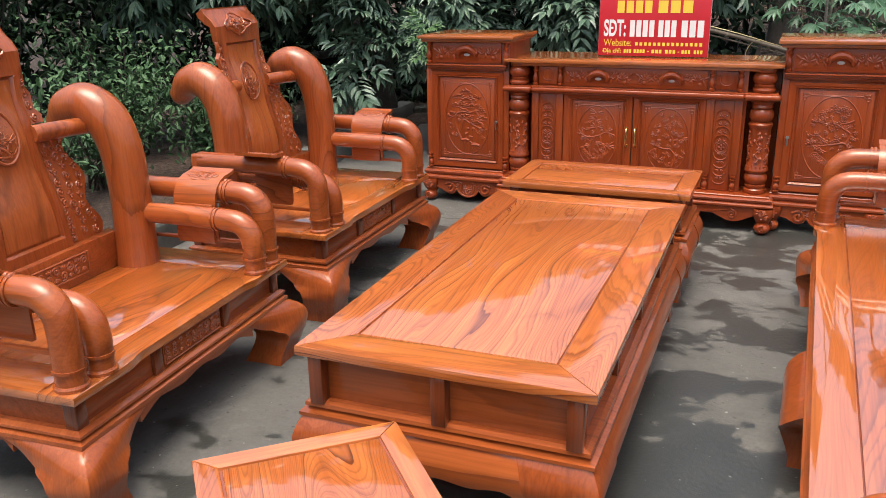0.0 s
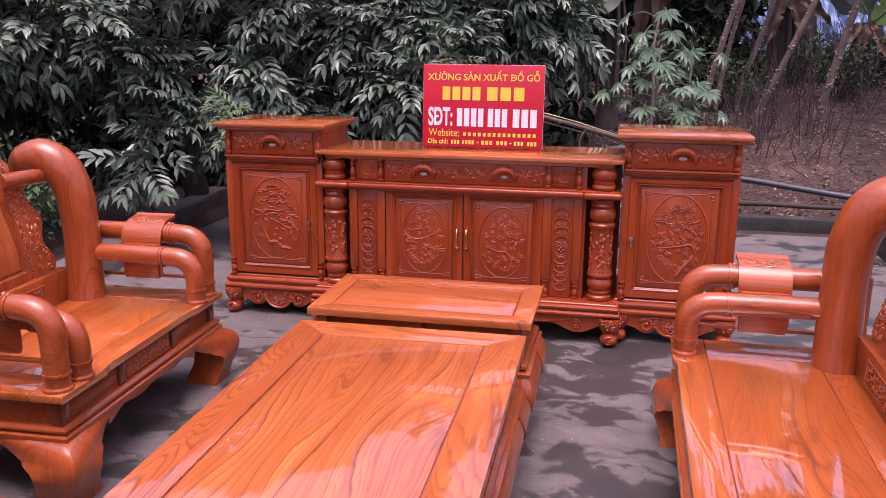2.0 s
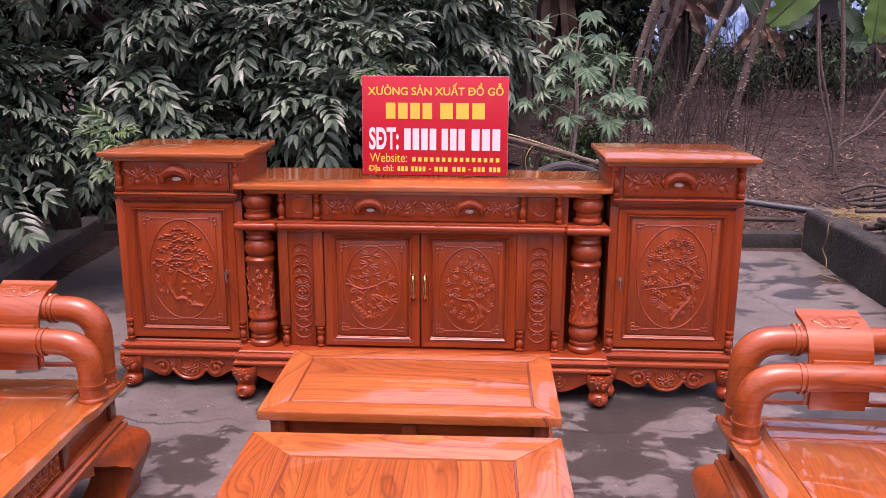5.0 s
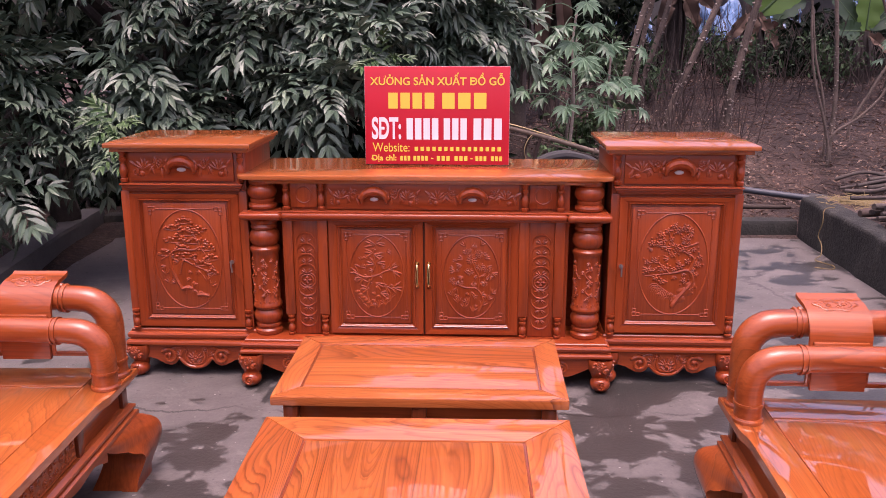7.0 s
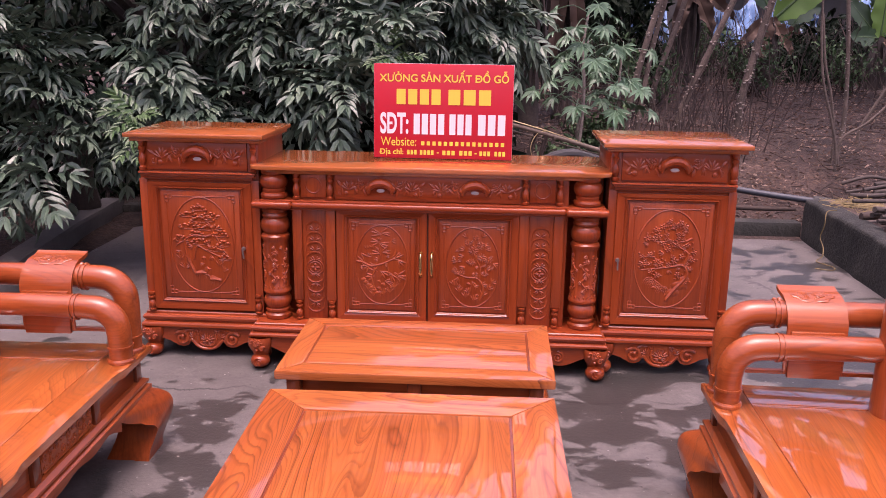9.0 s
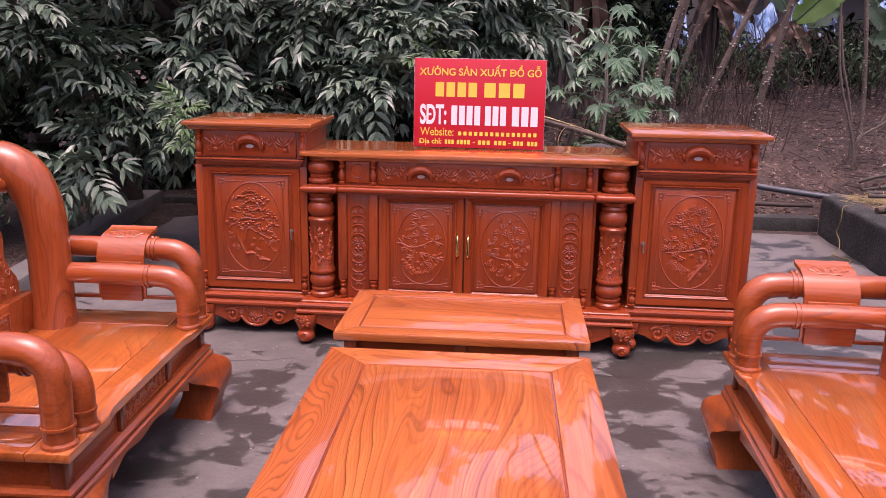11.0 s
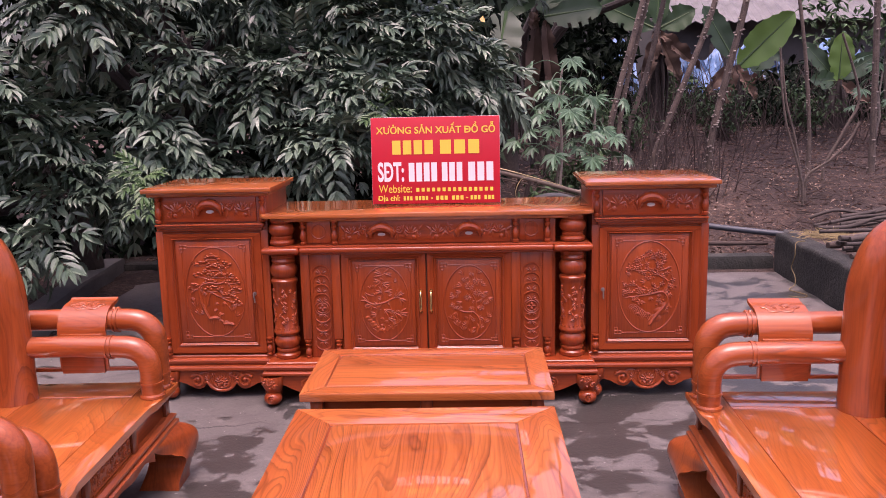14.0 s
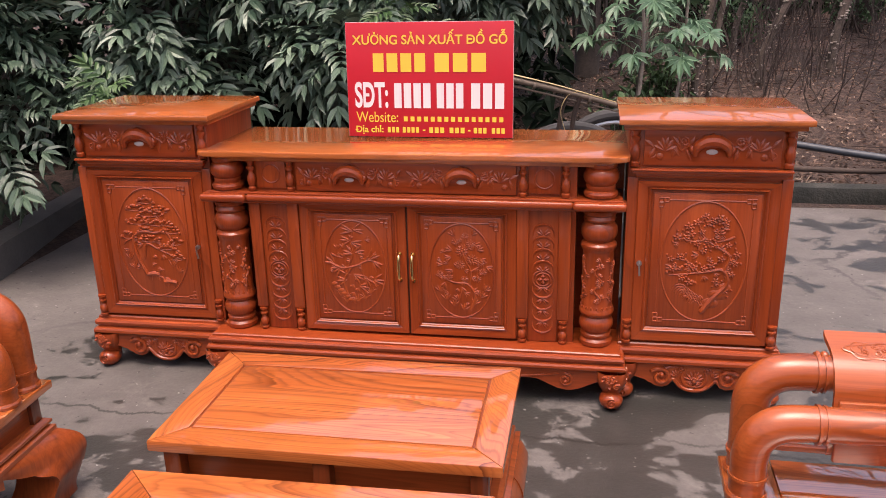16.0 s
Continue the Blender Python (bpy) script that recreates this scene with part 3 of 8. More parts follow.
def ring_mould(bm, hx, hy, profile):
    """A moulding that runs round a rectangle; profile: (outward, z)."""
    rows = [[bm.verts.new((sx * (hx + o), sy * (hy + o), z)) for sx, sy in ((-1, -1), (1, -1), (1, 1), (-1, 1))] for o, z in profile]
    n = len(rows)
    for i in range(n):
        a, b = rows[i], rows[(i + 1) % n]
        for k in range(4):
            bm.faces.new((a[k], a[(k + 1) % 4], b[(k + 1) % 4], b[k]))
    return bm


def framed_top(owner, hx, hy, z0, z1, border, wood_x, wood_y, panel_mat):
    """A mitred frame round a slightly sunk panel, each board a part."""
    def board(poly, mat):
        bm = prism(bmesh.new(), poly, z0, z1, "z", 0.0)
        es = [e for e in bm.edges if all(abs(v.co.z - z1) < 1e-5 for v in e.verts) or all(abs(v.co.z - z0) < 1e-5 for v in e.verts)]
        bmesh.ops.bevel(bm, geom=es, offset=0.004, segments=2, profile=0.6, affect="EDGES")
        part("frame_board", bm, mat, owner)
    g = 0.0006
    for sy in (-1, 1):
        board([(-hx + g, sy * hy), (hx - g, sy * hy), (hx - border - g, sy * (hy - border)), (-hx + border + g, sy * (hy - border))], wood_x)
    for sx in (-1, 1):
        board([(sx * hx, -hy + g), (sx * hx, hy - g), (sx * (hx - border), hy - border - g), (sx * (hx - border), -hy + border + g)], wood_y)
    bx, by = hx - border - 0.005, hy - border - 0.005
    part("panel", box(bmesh.new(), (-bx, -by, z0 + 0.004), (bx, by, z1 - 0.001), 0.005, 2), panel_mat, owner)
    part("groove", box(bmesh.new(), (-bx - 0.0055, -by - 0.0055, z0 + 0.003), (bx + 0.0055, by + 0.0055, z1 - 0.006), 0), groove_wood, owner)


def spiral(bm, c, r0, r1, turns, start, rad, plane, seg=7, flip=1):
    """A carved scroll: plane maps (u, v, depth) to a place."""
    pts = []
    n = int(10 * turns) + 3
    for i in range(n):
        f = i / (n - 1)
        a = start + flip * f * turns * 2 * math.pi
        r = r0 + (r1 - r0) * f
        pts.append(plane(c[0] + r * math.cos(a), c[1] + r * math.sin(a), 0))
    tube(bm, pts, [rad, rad * 0.9, rad * 0.7], seg, 1, True, True)
    p = plane(c[0] + r1 * math.cos(a), c[1] + r1 * math.sin(a), 0)
    blob(bm, p, (rad * 1.3, rad * 1.3, rad * 1.3), 7, 5)


def petal(bm, p, q, w):
    """A small pointed leaf or petal from p to q."""
    tube(bm, [p, p.lerp(q, 0.55), q], [w * 0.35, w, w * 0.12], 6, 2)


def leaf_fan(bm, plane, u, v, length, width, angles):
    for a in angles:
        petal(bm, plane(u, v, 0), plane(u + length * math.cos(a), v + length * math.sin(a), 0.001), width)


def blossom(bm, plane, u, v, r, rng, depth=0.0):
    a0 = rng.uniform(0, 6)
    for k in range(5):
        a = a0 + k * 2 * math.pi / 5
        petal(bm, plane(u, v, depth), plane(u + r * 1.15 * math.cos(a), v + r * 1.15 * math.sin(a), depth), r * 0.36)
    blob(bm, plane(u, v, depth + r * 0.2), (r * 0.3,) * 3, 6, 4)


def relief_tree(bm, plane, ru, rv, seed, flowers=95):
    """A carved tree with blossoms, birds and rocks inside an oval."""
    rng = random.Random(seed)

    def inside(u, v, k=0.93):
        return (u / ru) ** 2 + (v / rv) ** 2 < k * k
    tips = []

    def grow(u, v, a, length, rad, depth):
        pts = [plane(u, v, 0)]
        steps = 5
        for i in range(steps):
            a += rng.uniform(-0.55, 0.55)
            nu, nv = u + math.cos(a) * length / steps, v + math.sin(a) * length / steps
            if not inside(nu, nv):
                a += math.pi * 0.45
                nu, nv = u + math.cos(a) * length / steps, v + math.sin(a) * length / steps
                if not inside(nu, nv):
                    break
            u, v = nu, nv
            pts.append(plane(u, v, 0))
            tips.append((u, v))
            if depth < 3 and rng.random() < 0.55:
                grow(u, v, a + rng.choice((-1, 1)) * rng.uniform(0.6, 1.3), length * 0.62, rad * 0.65, depth + 1)
        if len(pts) > 1:
            tube(bm, pts, [rad, rad * 0.55], 6, 2, True, True)
    grow(rng.uniform(-0.25, 0.25) * ru, -0.78 * rv, 1.5 + rng.uniform(-0.5, 0.5), rv * 1.5, ru * 0.085, 0)
    grow(rng.uniform(-0.3, 0.3) * ru, -0.6 * rv, 0.9 + rng.uniform(0, 1.4), rv * 1.1, ru * 0.07, 0)
    grow(rng.uniform(-0.5, 0.5) * ru, -0.2 * rv, rng.uniform(0.3, 2.8), rv * 0.9, ru * 0.06, 1)
    rng.shuffle(tips)
    for u, v in tips[:flowers]:
        u, v = u + rng.uniform(-1, 1) * ru * 0.06, v + rng.uniform(-1, 1) * rv * 0.05
        if inside(u, v, 0.9):
            if rng.random() < 0.6:
                blossom(bm, plane, u, v, ru * rng.uniform(0.060, 0.092), rng, 0.002)
            else:
                for k in range(3):
                    a = rng.uniform(0, 6.28)
                    p, q = plane(u, v, 0), plane(u + math.cos(a) * ru * 0.14, v + math.sin(a) * ru * 0.14, 0)
                    tube(bm, [p, p.lerp(q, 0.5), q], [0.001, ru * 0.048, 0.001], 6, 2)
    for k in range(38):
        u, v = rng.uniform(-0.9, 0.9) * ru, rng.uniform(-0.8, 0.9) * rv
        if not inside(u, v, 0.86):
            continue
        if k % 3:
            blossom(bm, plane, u, v, ru * rng.uniform(0.045, 0.075), rng, -0.001)
        else:
            for j in range(4):
                a = rng.uniform(0, 6.28)
                p, q = plane(u, v, 0), plane(u + math.cos(a) * ru * 0.13, v + math.sin(a) * ru * 0.13, 0)
                tube(bm, [p, p.lerp(q, 0.5), q], [0.001, ru * 0.036, 0.001], 6, 2)
    for k in range(9):
        u, v = rng.uniform(-0.42, 0.5) * ru, rng.uniform(-0.86, -0.66) * rv
        if inside(u, v, 0.92):
            blob(bm, plane(u, v, -0.002), (ru * rng.uniform(0.07, 0.13), 0.007, rv * 0.05), 7, 5)
    for k in range(3):
        u, v = rng.uniform(-0.5, 0.5) * ru, rng.uniform(-0.4, 0.6) * rv
        p = plane(u, v, 0.002)
        blob(bm, p, (ru * 0.13, 0.007, rv * 0.035), 8, 5, Euler((0, rng.uniform(-0.6, 0.6), 0)).to_quaternion())
        tube(bm, [p, plane(u + ru * 0.1, v + rv * 0.09, 0.004)], [ru * 0.05, 0.002], 6, 1)


def oval(bm, plane, ru, rv, rad, seg=56):
    pts = [plane(ru * math.cos(2 * math.pi * i / seg), rv * math.sin(2 * math.pi * i / seg), 0) for i in range(seg + 1)]
    tube(bm, pts, rad, 6, 1)


def floral(bm, plane, hu, hv, seed, sides=(-1, 1)):
    """A flowering spray carved on both sides of a drawer pull: a crooked branch, an open flower, leaves and a round fruit."""
    rng = random.Random(seed)

    def at(a, b):
        return plane(s * a * hu, max(-0.95, min(0.95, b)) * hv, 0)
    for s in sides:
        line = [(0.26, -0.35), (0.36, 0.10), (0.46, -0.12), (0.56, 0.32), (0.66, 0.02), (0.78, 0.28), (0.92, -0.05)]
        line = [(a, b + rng.uniform(-0.08, 0.08)) for a, b in line]
        tube(bm, [at(a, b) for a, b in line], [hv * 0.14, hv * 0.11, hv * 0.06], 7, 4, True, True)
        # open flower of long petals
        fa, fb = 0.74 + rng.uniform(-0.03, 0.03), 0.05
        for k in range(6):
            t = 0.35 + 0.48 * k + rng.uniform(-0.1, 0.1)
            petal(bm, at(fa, fb - 0.25), at(fa + math.cos(t) * hv / hu * 0.85, fb - 0.25 + math.sin(t) * 0.95), hv * 0.20)
        # leaves along the branch
        for a, b, t in ((0.34, 0.0, 2.2), (0.40, -0.1, -1.9), (0.50, 0.1, 1.2), (0.55, 0.1, -1.1), (0.62, 0.1, -2.2), (0.88, 0.0, -1.3), (0.90, 0.05, 0.7)):
            t += rng.uniform(-0.3, 0.3)
            q = at(a + math.cos(t) * hv / hu * 0.8, b + math.sin(t) * 0.85)
            petal(bm, at(a, b), q, hv * 0.19)
        blob(bm, at(0.80, -0.58), (hv * 0.26, hv * 0.16, hv * 0.24), 10, 6)
        blossom(bm, plane, s * 0.50 * hu, 0.45 * hv, hv * 0.30, rng, 0.002)
        spiral(bm, (s * 0.42 * hu, 0.42 * hv), hv * 0.30, hv * 0.08, 1.2, rng.uniform(0, 6), hv * 0.07, plane, 6, s)
        spiral(bm, (s * 0.93 * hu, -0.45 * hv), hv * 0.26, hv * 0.08, 1.1, rng.uniform(0, 6), hv * 0.06, plane, 6, s)


def pull(owner, plane, w):
    """A carved arched drawer pull; a pale blob paints the light reflected in its hollow."""
    bm = bmesh.new()
    pts = [plane(math.cos(a) * w, math.sin(a) * w * 0.75 - w * 0.25, 0.010) for a in (3.3, 2.7, 2.1, 1.57, 1.04, 0.44, -0.16)]
    tube(bm, pts, [w * 0.14, w * 0.34, w * 0.42, w * 0.34, w * 0.14], 10, 4, True, True)
    for s in (-1, 1):
        blob(bm, plane(s * w * 1.05, -w * 0.05, 0.004), (w * 0.32, 0.014, w * 0.3), 8, 6)
    crest = [0.35 + 2.44 * k / 10 for k in range(11)]
    tube(bm, [plane(math.cos(a) * w * 0.95, math.sin(a) * w * 0.85 - w * 0.12, 0.006) for a in crest], [w * (0.22 if k % 2 else 0.13) for k in range(11)], 9, 4, True, True)
    h = part("handle", bm, carve_case, owner, "carved arched wooden pull")
    part("inlay", blob(bmesh.new(), plane(0, -w * 0.22, 0.0), (w * 0.36, 0.004, w * 0.17), 12, 6), pull_glint, h, "pale reflection painted in the recess under the pull")


# ---- the setting: yard, kerbs, ground ----
def ground_height(x, y):
    h = lerp_table([(2.75, 0.02), (5.5, 0.50), (8.0, 0.78), (12.0, 0.98), (30.0, 1.0)], y) if y > 2.75 else 0.02
    if x < -2.2:
        h = max(h * 0.6, 0.08)
    if y < 2.7 and -2.6 < x < 12:
        h = -0.03
    return h


def build_ground():
    xs = [-300, -120, -60, -30, -16] + [-10 + 0.35 * i for i in range(62)] + [14, 20, 34, 60, 120, 300]
    ys = [-300, -120, -50, -20, -10] + [-7 + 0.35 * i for i in range(62)] + [17, 22, 34, 60, 120, 300]
    verts, faces = [], []
    for y in ys:
        for x in xs:
            z = ground_height(x, y)
            if z > 0:
                z += 0.05 * noise.noise((x * 0.9, y * 0.9, 0)) + 0.025 * noise.noise((x * 3, y * 3, 4))
            verts.append((x, y, z if abs(x) < 200 and abs(y) < 200 else 0.0))
    n = len(xs)
    for j in range(len(ys) - 1):
        for i in range(n - 1):
            faces.append((j * n + i, j * n + i + 1, (j + 1) * n + i + 1, (j + 1) * n + i))
    me = bpy.data.meshes.new("ground")
    me.from_pydata(verts, [], faces)
    for p in me.polygons:
        p.use_smooth = True
    me.materials.append(soil)
    tagged(new("ground", me), "bare brown earth rising behind the yard", "ground", kind="structure")


build_ground()


def build_yard():
    bm = bmesh.new()
    poly = [(-2.05, -14.0), (14.0, -14.0), (14.0, 2.72), (-2.62, 2.72), (-2.55, 1.9), (-2.36, 0.8), (-2.22, -0.4), (-2.1, -2.5)]
    prism(bm, poly, -0.12, 0.0, "z")
    tagged(part("pavement", bm, yard_concrete, smooth=False), "grey concrete yard with dark damp stains and cracks", "pavement", kind="structure")


build_yard()


def kerb(name, line, width, height, mat, label):
    """A low concrete kerb along a line, with worn upper edges."""
    bm = bmesh.new()
    pts = []
    for (ax, ay), (bx, by) in zip(line, line[1:]):
        n = max(2, int(math.hypot(bx - ax, by - ay) / 0.18))
        pts += [(ax + (bx - ax) * i / n, ay + (by - ay) * i / n) for i in range(n)]
    pts.append(line[-1])
    rows = []
    for i, (x, y) in enumerate(pts):
        a, b = Vector(pts[max(i - 1, 0)]), Vector(pts[min(i + 1, len(pts) - 1)])
        t = (b - a).normalized()
        s = Vector((-t.y, t.x))
        w = 0.008 * noise.noise((x * 4, y * 4, 1))
        prof = [(0, -0.05), (w, height - 0.02), (0.012 + w, height + w), (width - 0.012, height + w * 0.6), (width, height - 0.02), (width, -0.05)]
        rows.append([bm.verts.new((x + s.x * o, y + s.y * o, z)) for o, z in prof])
    for r0, r1 in zip(rows, rows[1:]):
        for k in range(len(r0) - 1):
            bm.faces.new((r0[k], r0[k + 1], r1[k + 1], r1[k]))
    bm.faces.new(rows[0])
    bm.faces.new(rows[-1][::-1])
    return tagged(part(name, bm, mat), label, "kerb", kind="structure")


kerb("kerb_1", [(-2.06, -6.0), (-2.1, -2.5), (-2.22, -0.4), (-2.36, 0.8), (-2.55, 1.9), (-2.62, 2.74)], 0.17, 0.16, bed_kerb, "weathered grey concrete kerb beside the planting bed")
kerb("kerb_2", [(-2.62, 2.70), (2.52, 2.70)], 0.16, 0.11, block_concrete, "low dark concrete kerb at the back of the yard")


def build_block():
    """A weathered retaining wall with packed earth behind it."""
    bm = bmesh.new()
    box(bm, (0, 0, -0.05), (0.16, 1.97, 0.305), 0.022, 2)
    bmesh.ops.subdivide_edges(bm, edges=[e for e in bm.edges if e.calc_length() > 0.3], cuts=16, use_grid_fill=True)
    for v in bm.verts:
        v.co += Vector((noise.noise(v.co * 5), noise.noise(v.co * 5 + Vector((9, 0, 0))), noise.noise(v.co * 4 + Vector((0, 9, 0))))) * 0.016
    ob = part("retaining_wall", bm, block_concrete, sharp=50)
    ob.matrix_basis = pose(2.50, 0.72, 0, 0, 0, -0.4)
    tagged(ob, "dark mossy concrete edge of the raised bed", "retaining wall", kind="structure")
    bm = bmesh.new()
    n = 26
    rows = []
    for k in range(n + 1):
        row = []
        for i in range(n + 1):
            x, y = 2.63 + 3.1 * i / n, 0.74 + 1.96 * k / n
            row.append((x, y, 0.288 + 0.022 * noise.noise((x * 2.5, y * 2.5, 3)) + 0.010 * noise.noise((x * 9, y * 9, 5))))
        rows.append(row)
    shell(bm, rows, [[(x, y, -0.05) for x, y, z in row] for row in rows])
    tagged(part("raised_bed", bm, packed_soil, sharp=50), "packed bare brown earth of the raised bed", "ground", kind="structure")


build_block()


# ---- tables ----
LEG_BULGE = [(0.0, 0.012), (0.03, 0.010), (0.09, 0.018), (0.16, 0.040), (0.215, 0.052), (0.26, 0.042), (0.30, 0.022)]
LEG_WIDTH = [(0.0, 0.105), (0.05, 0.085), (0.11, 0.085), (0.165, 0.105), (0.19, 0.185), (0.30, 0.19)]


def low_table(name, hx, hy, height, border, panels_x, panels_y, label, m):
    t = thing(name, label, "coffee table", m)
    framed_top(t, hx, hy, height - 0.028, height, border, top_x, top_y, top_x if hx > hy else top_y)
    fx, fy = hx - 0.03, hy - 0.03
    z0, z1 = height - 0.165, height - 0.028
    part("frieze", box(bmesh.new(), (-fx + 0.014, -fy + 0.014, z0), (fx - 0.014, fy - 0.014, z1), 0.002), low_x, t)
    for k in range(panels_x + 1):
        x = -fx + 0.022 + (2 * fx - 0.044) * k / panels_x
        for sy in (-1, 1):
            part("post", box(bmesh.new(), (x - 0.02, sy * fy - 0.022, z0), (x + 0.02, sy * fy + 0.022 - 0.02, z1) if sy > 0 else (x + 0.02, sy * fy + 0.022, z1), 0.003), inlay_dark, t)
    for k in range(1, panels_y):
        y = -fy + 2 * fy * k / panels_y
        for sx in (-1, 1):
            part("post", box(bmesh.new(), (sx * fx - 0.02, y - 0.02, z0), (sx * fx + 0.002, y + 0.02, z1) if sx > 0 else (sx * fx + 0.02, y + 0.02, z1), 0.003), inlay_dark, t)
    zt = z0
    part("moulding", ring_mould(bmesh.new(), fx, fy, [(-0.03, zt + 0.006), (0.004, zt + 0.006), (0.016, zt), (0.018, zt - 0.010), (0.006, zt - 0.016), (0.016, zt - 0.022), (0.030, zt - 0.026), (0.030, zt - 0.036), (-0.03, zt - 0.036)]), low_x, t, sharp=24)
    top = zt - 0.030
    s = top / 0.30
    skirt(t, fx, fy, top, [(z * s, o) for z, o in LEG_BULGE], [(z * s, w) for z, w in LEG_WIDTH], top * 0.60, (low_x, low_y, low_z))
    return t


low_table("coffee_table", 0.396, 0.851, 0.470, 0.122, 2, 4, "long glossy orange hardwood coffee table with swirling grain", pose(0.080, -2.216, 0, 0, 0, 1.0))
low_table("tea_table", 0.405, 0.236, 0.487, 0.070, 2, 1, "short glossy hardwood tea table at the coffee table's end", pose(0.062, -1.047, 0, 0, 0, 0.3))


def stool():
    t = thing("stool", "square glossy wooden stool beside the coffee table", "stool", pose(0.042, -3.536, 0, 0, 0, 42.5))
    hx = 0.228
    framed_top(t, hx, hx, 0.372, 0.40, 0.052, top_x, top_y, top_y)
    f = hx - 0.02
    part("frieze", box(bmesh.new(), (-f + 0.012, -f + 0.012, 0.29), (f - 0.012, f - 0.012, 0.372), 0.002), low_x, t)
    part("moulding", ring_mould(bmesh.new(), f, f, [(-0.03, 0.296), (0.004, 0.296), (0.016, 0.288), (0.016, 0.276), (0.024, 0.270), (0.024, 0.260), (-0.03, 0.260)]), low_x, t)
    s = 0.262 / 0.30
    skirt(t, f, f, 0.262, [(z * s, o) for z, o in LEG_BULGE], [(z * s, w * 0.62) for z, w in LEG_WIDTH], 0.19, (low_x, low_y, low_z), 0.03)


stool()


# ---- armchairs and bench ----
SEAT_BULGE = [(0.0, 0.046), (0.03, 0.047), (0.07, 0.060), (0.11, 0.074), (0.145, 0.080), (0.18, 0.070), (0.205, 0.046), (0.222, 0.020)]
SEAT_WIDTH = [(0.0, 0.152), (0.03, 0.140), (0.07, 0.138), (0.105, 0.146), (0.128, 0.166), (0.142, 0.198), (0.152, 0.205), (0.168, 0.240), (0.190, 0.268), (0.222, 0.285)]


def arm(owner, side, hv, depth):
    """Two bent tubes, a wrapped clasp, a thin rail and the curved horn on one side of a seat."""
    v1, v2 = side * (hv - 0.055), side * (hv - 0.155)
    back = depth - 0.16
    for v, u0, top, r, name in ((v1, 0.050, 0.632, 0.040, "outer_arm"), (v2, 0.040, 0.560, 0.0385, "inner_arm")):
        bm = bmesh.new()
        end = back + 0.02 if name == "inner_arm" else back + 0.06
        pts = [(u0, v, 0.372), (u0, v, 0.43), (u0, v, top - 0.085), (u0 + 0.012, v, top - 0.04), (u0 + 0.045, v, top - 0.010), (u0 + 0.095, v, top), (u0 + 0.20, v, top + 0.002), ((u0 + end) / 2, v, top + 0.004), (end, v, top + 0.004)]
        tube(bm, pts, [r * 0.98, r, r * 1.03, r * 1.05, r * 1.04, r, r * 0.98, r * 0.96], 18, 5)
        a = part(name, bm, arm_long, owner, sharp=60)
        bm = bmesh.new()
        lathe(bm, [(r * 1.02, 0.372), (r * 1.16, 0.376), (r * 1.16, 0.384), (r * 1.06, 0.390)], (u0, v), 20)
        part("collar", bm, arm_wood, a)
        bm = bmesh.new()
        tube(bm, [(u0, v, 0.425), (u0, v, 0.433)], r * 1.10, 18, 1)
        part("ring", bm, arm_wood, a)
        bm = bmesh.new()
        tube(bm, [(u0 + 0.125, v, top), (u0 + 0.132, v, top)], r * 1.13, 18, 1)
        tube(bm, [(u0 + 0.140, v, top), (u0 + 0.146, v, top)], r * 1.10, 18, 1)
        part("ring", bm, arm_wood, a)
    part("rear_post", box(bmesh.new(), (back + 0.03, v1 - 0.034, 0.372), (back + 0.095, v1 + 0.034, 0.668), 0.010, 3), arm_wood, owner)
    # the wrapped clasp over the outer tube
    bm = bmesh.new()
    w0, w1 = 0.205, 0.378
    prof = [(0.062, -0.16), (0.063, -0.06), (0.063, -0.022), (0.058, -0.006), (0.042, 0.022), (0.016, 0.044), (-0.014, 0.054), (-0.044, 0.057), (-0.066, 0.060), (-0.080, 0.066)]
    outer, inner = [], []
    for f in range(9):
        u = w0 + (w1 - w0) * f / 8
        outer.append([(u, v1 - side * p, 0.634 + q) for p, q in prof])
        inner.append([(u, v1 - side * (p * 0.86 if p > 0 else p), 0.634 + q - 0.012) for p, q in prof])
    shell(bm, outer, inner)
    c = part("clasp", bm, arm_long, owner, "smooth wrapped wooden clasp on the arm", sharp=45)
    bm = bmesh.new()

    def on_top(a, b, d):
        """a along the arm, b across it, on the clasp's upper face."""
        p = -b
        q = lerp_table([(-0.080, 0.066), (-0.066, 0.060), (-0.044, 0.057), (-0.014, 0.054), (0.016, 0.044), (0.042, 0.022)], p)
        return Vector((0.292 + a, v1 - side * p, 0.634 + q + d))
    lobes = [i / 48 * 6.2832 for i in range(49)]
    tube(bm, [on_top(0.058 * math.cos(a) * (1 + 0.10 * math.cos(6 * a)), 0.012 + 0.028 * math.sin(a) * (1 + 0.14 * math.cos(6 * a)), 0.0) for a in lobes], 0.0024, 6, 1)
    tube(bm, [on_top(0.046 * math.cos(a), 0.012 + 0.020 * math.sin(a), 0.0) for a in lobes[::2]], 0.0018, 6, 1)
    for k in range(5):
        a = k / 5 * 6.2832
        spiral(bm, (0.024 * math.cos(a), 0.012 + 0.011 * math.sin(a)), 0.009, 0.003, 1.2, a, 0.0024, on_top, 6)
    tagged(part("carving", bm, carve_chair, c), kind="stuff")
    bm = bmesh.new()
    for k, r in enumerate((0.014, 0.018, 0.014)):
        blob(bm, (w0 - 0.012 - 0.014 * k, v1 + side * 0.005, 0.668 - 0.005 * k), (0.010, r, r), 8, 6)
    part("knob", bm, carve_chair, c)
    part("clasp_board", box(bmesh.new(), (w0 + 0.01, v1 - side * 0.065 - 0.008, 0.455), (w1 - 0.01, v1 - side * 0.065 + 0.008, 0.60), 0.003), arm_long, c)
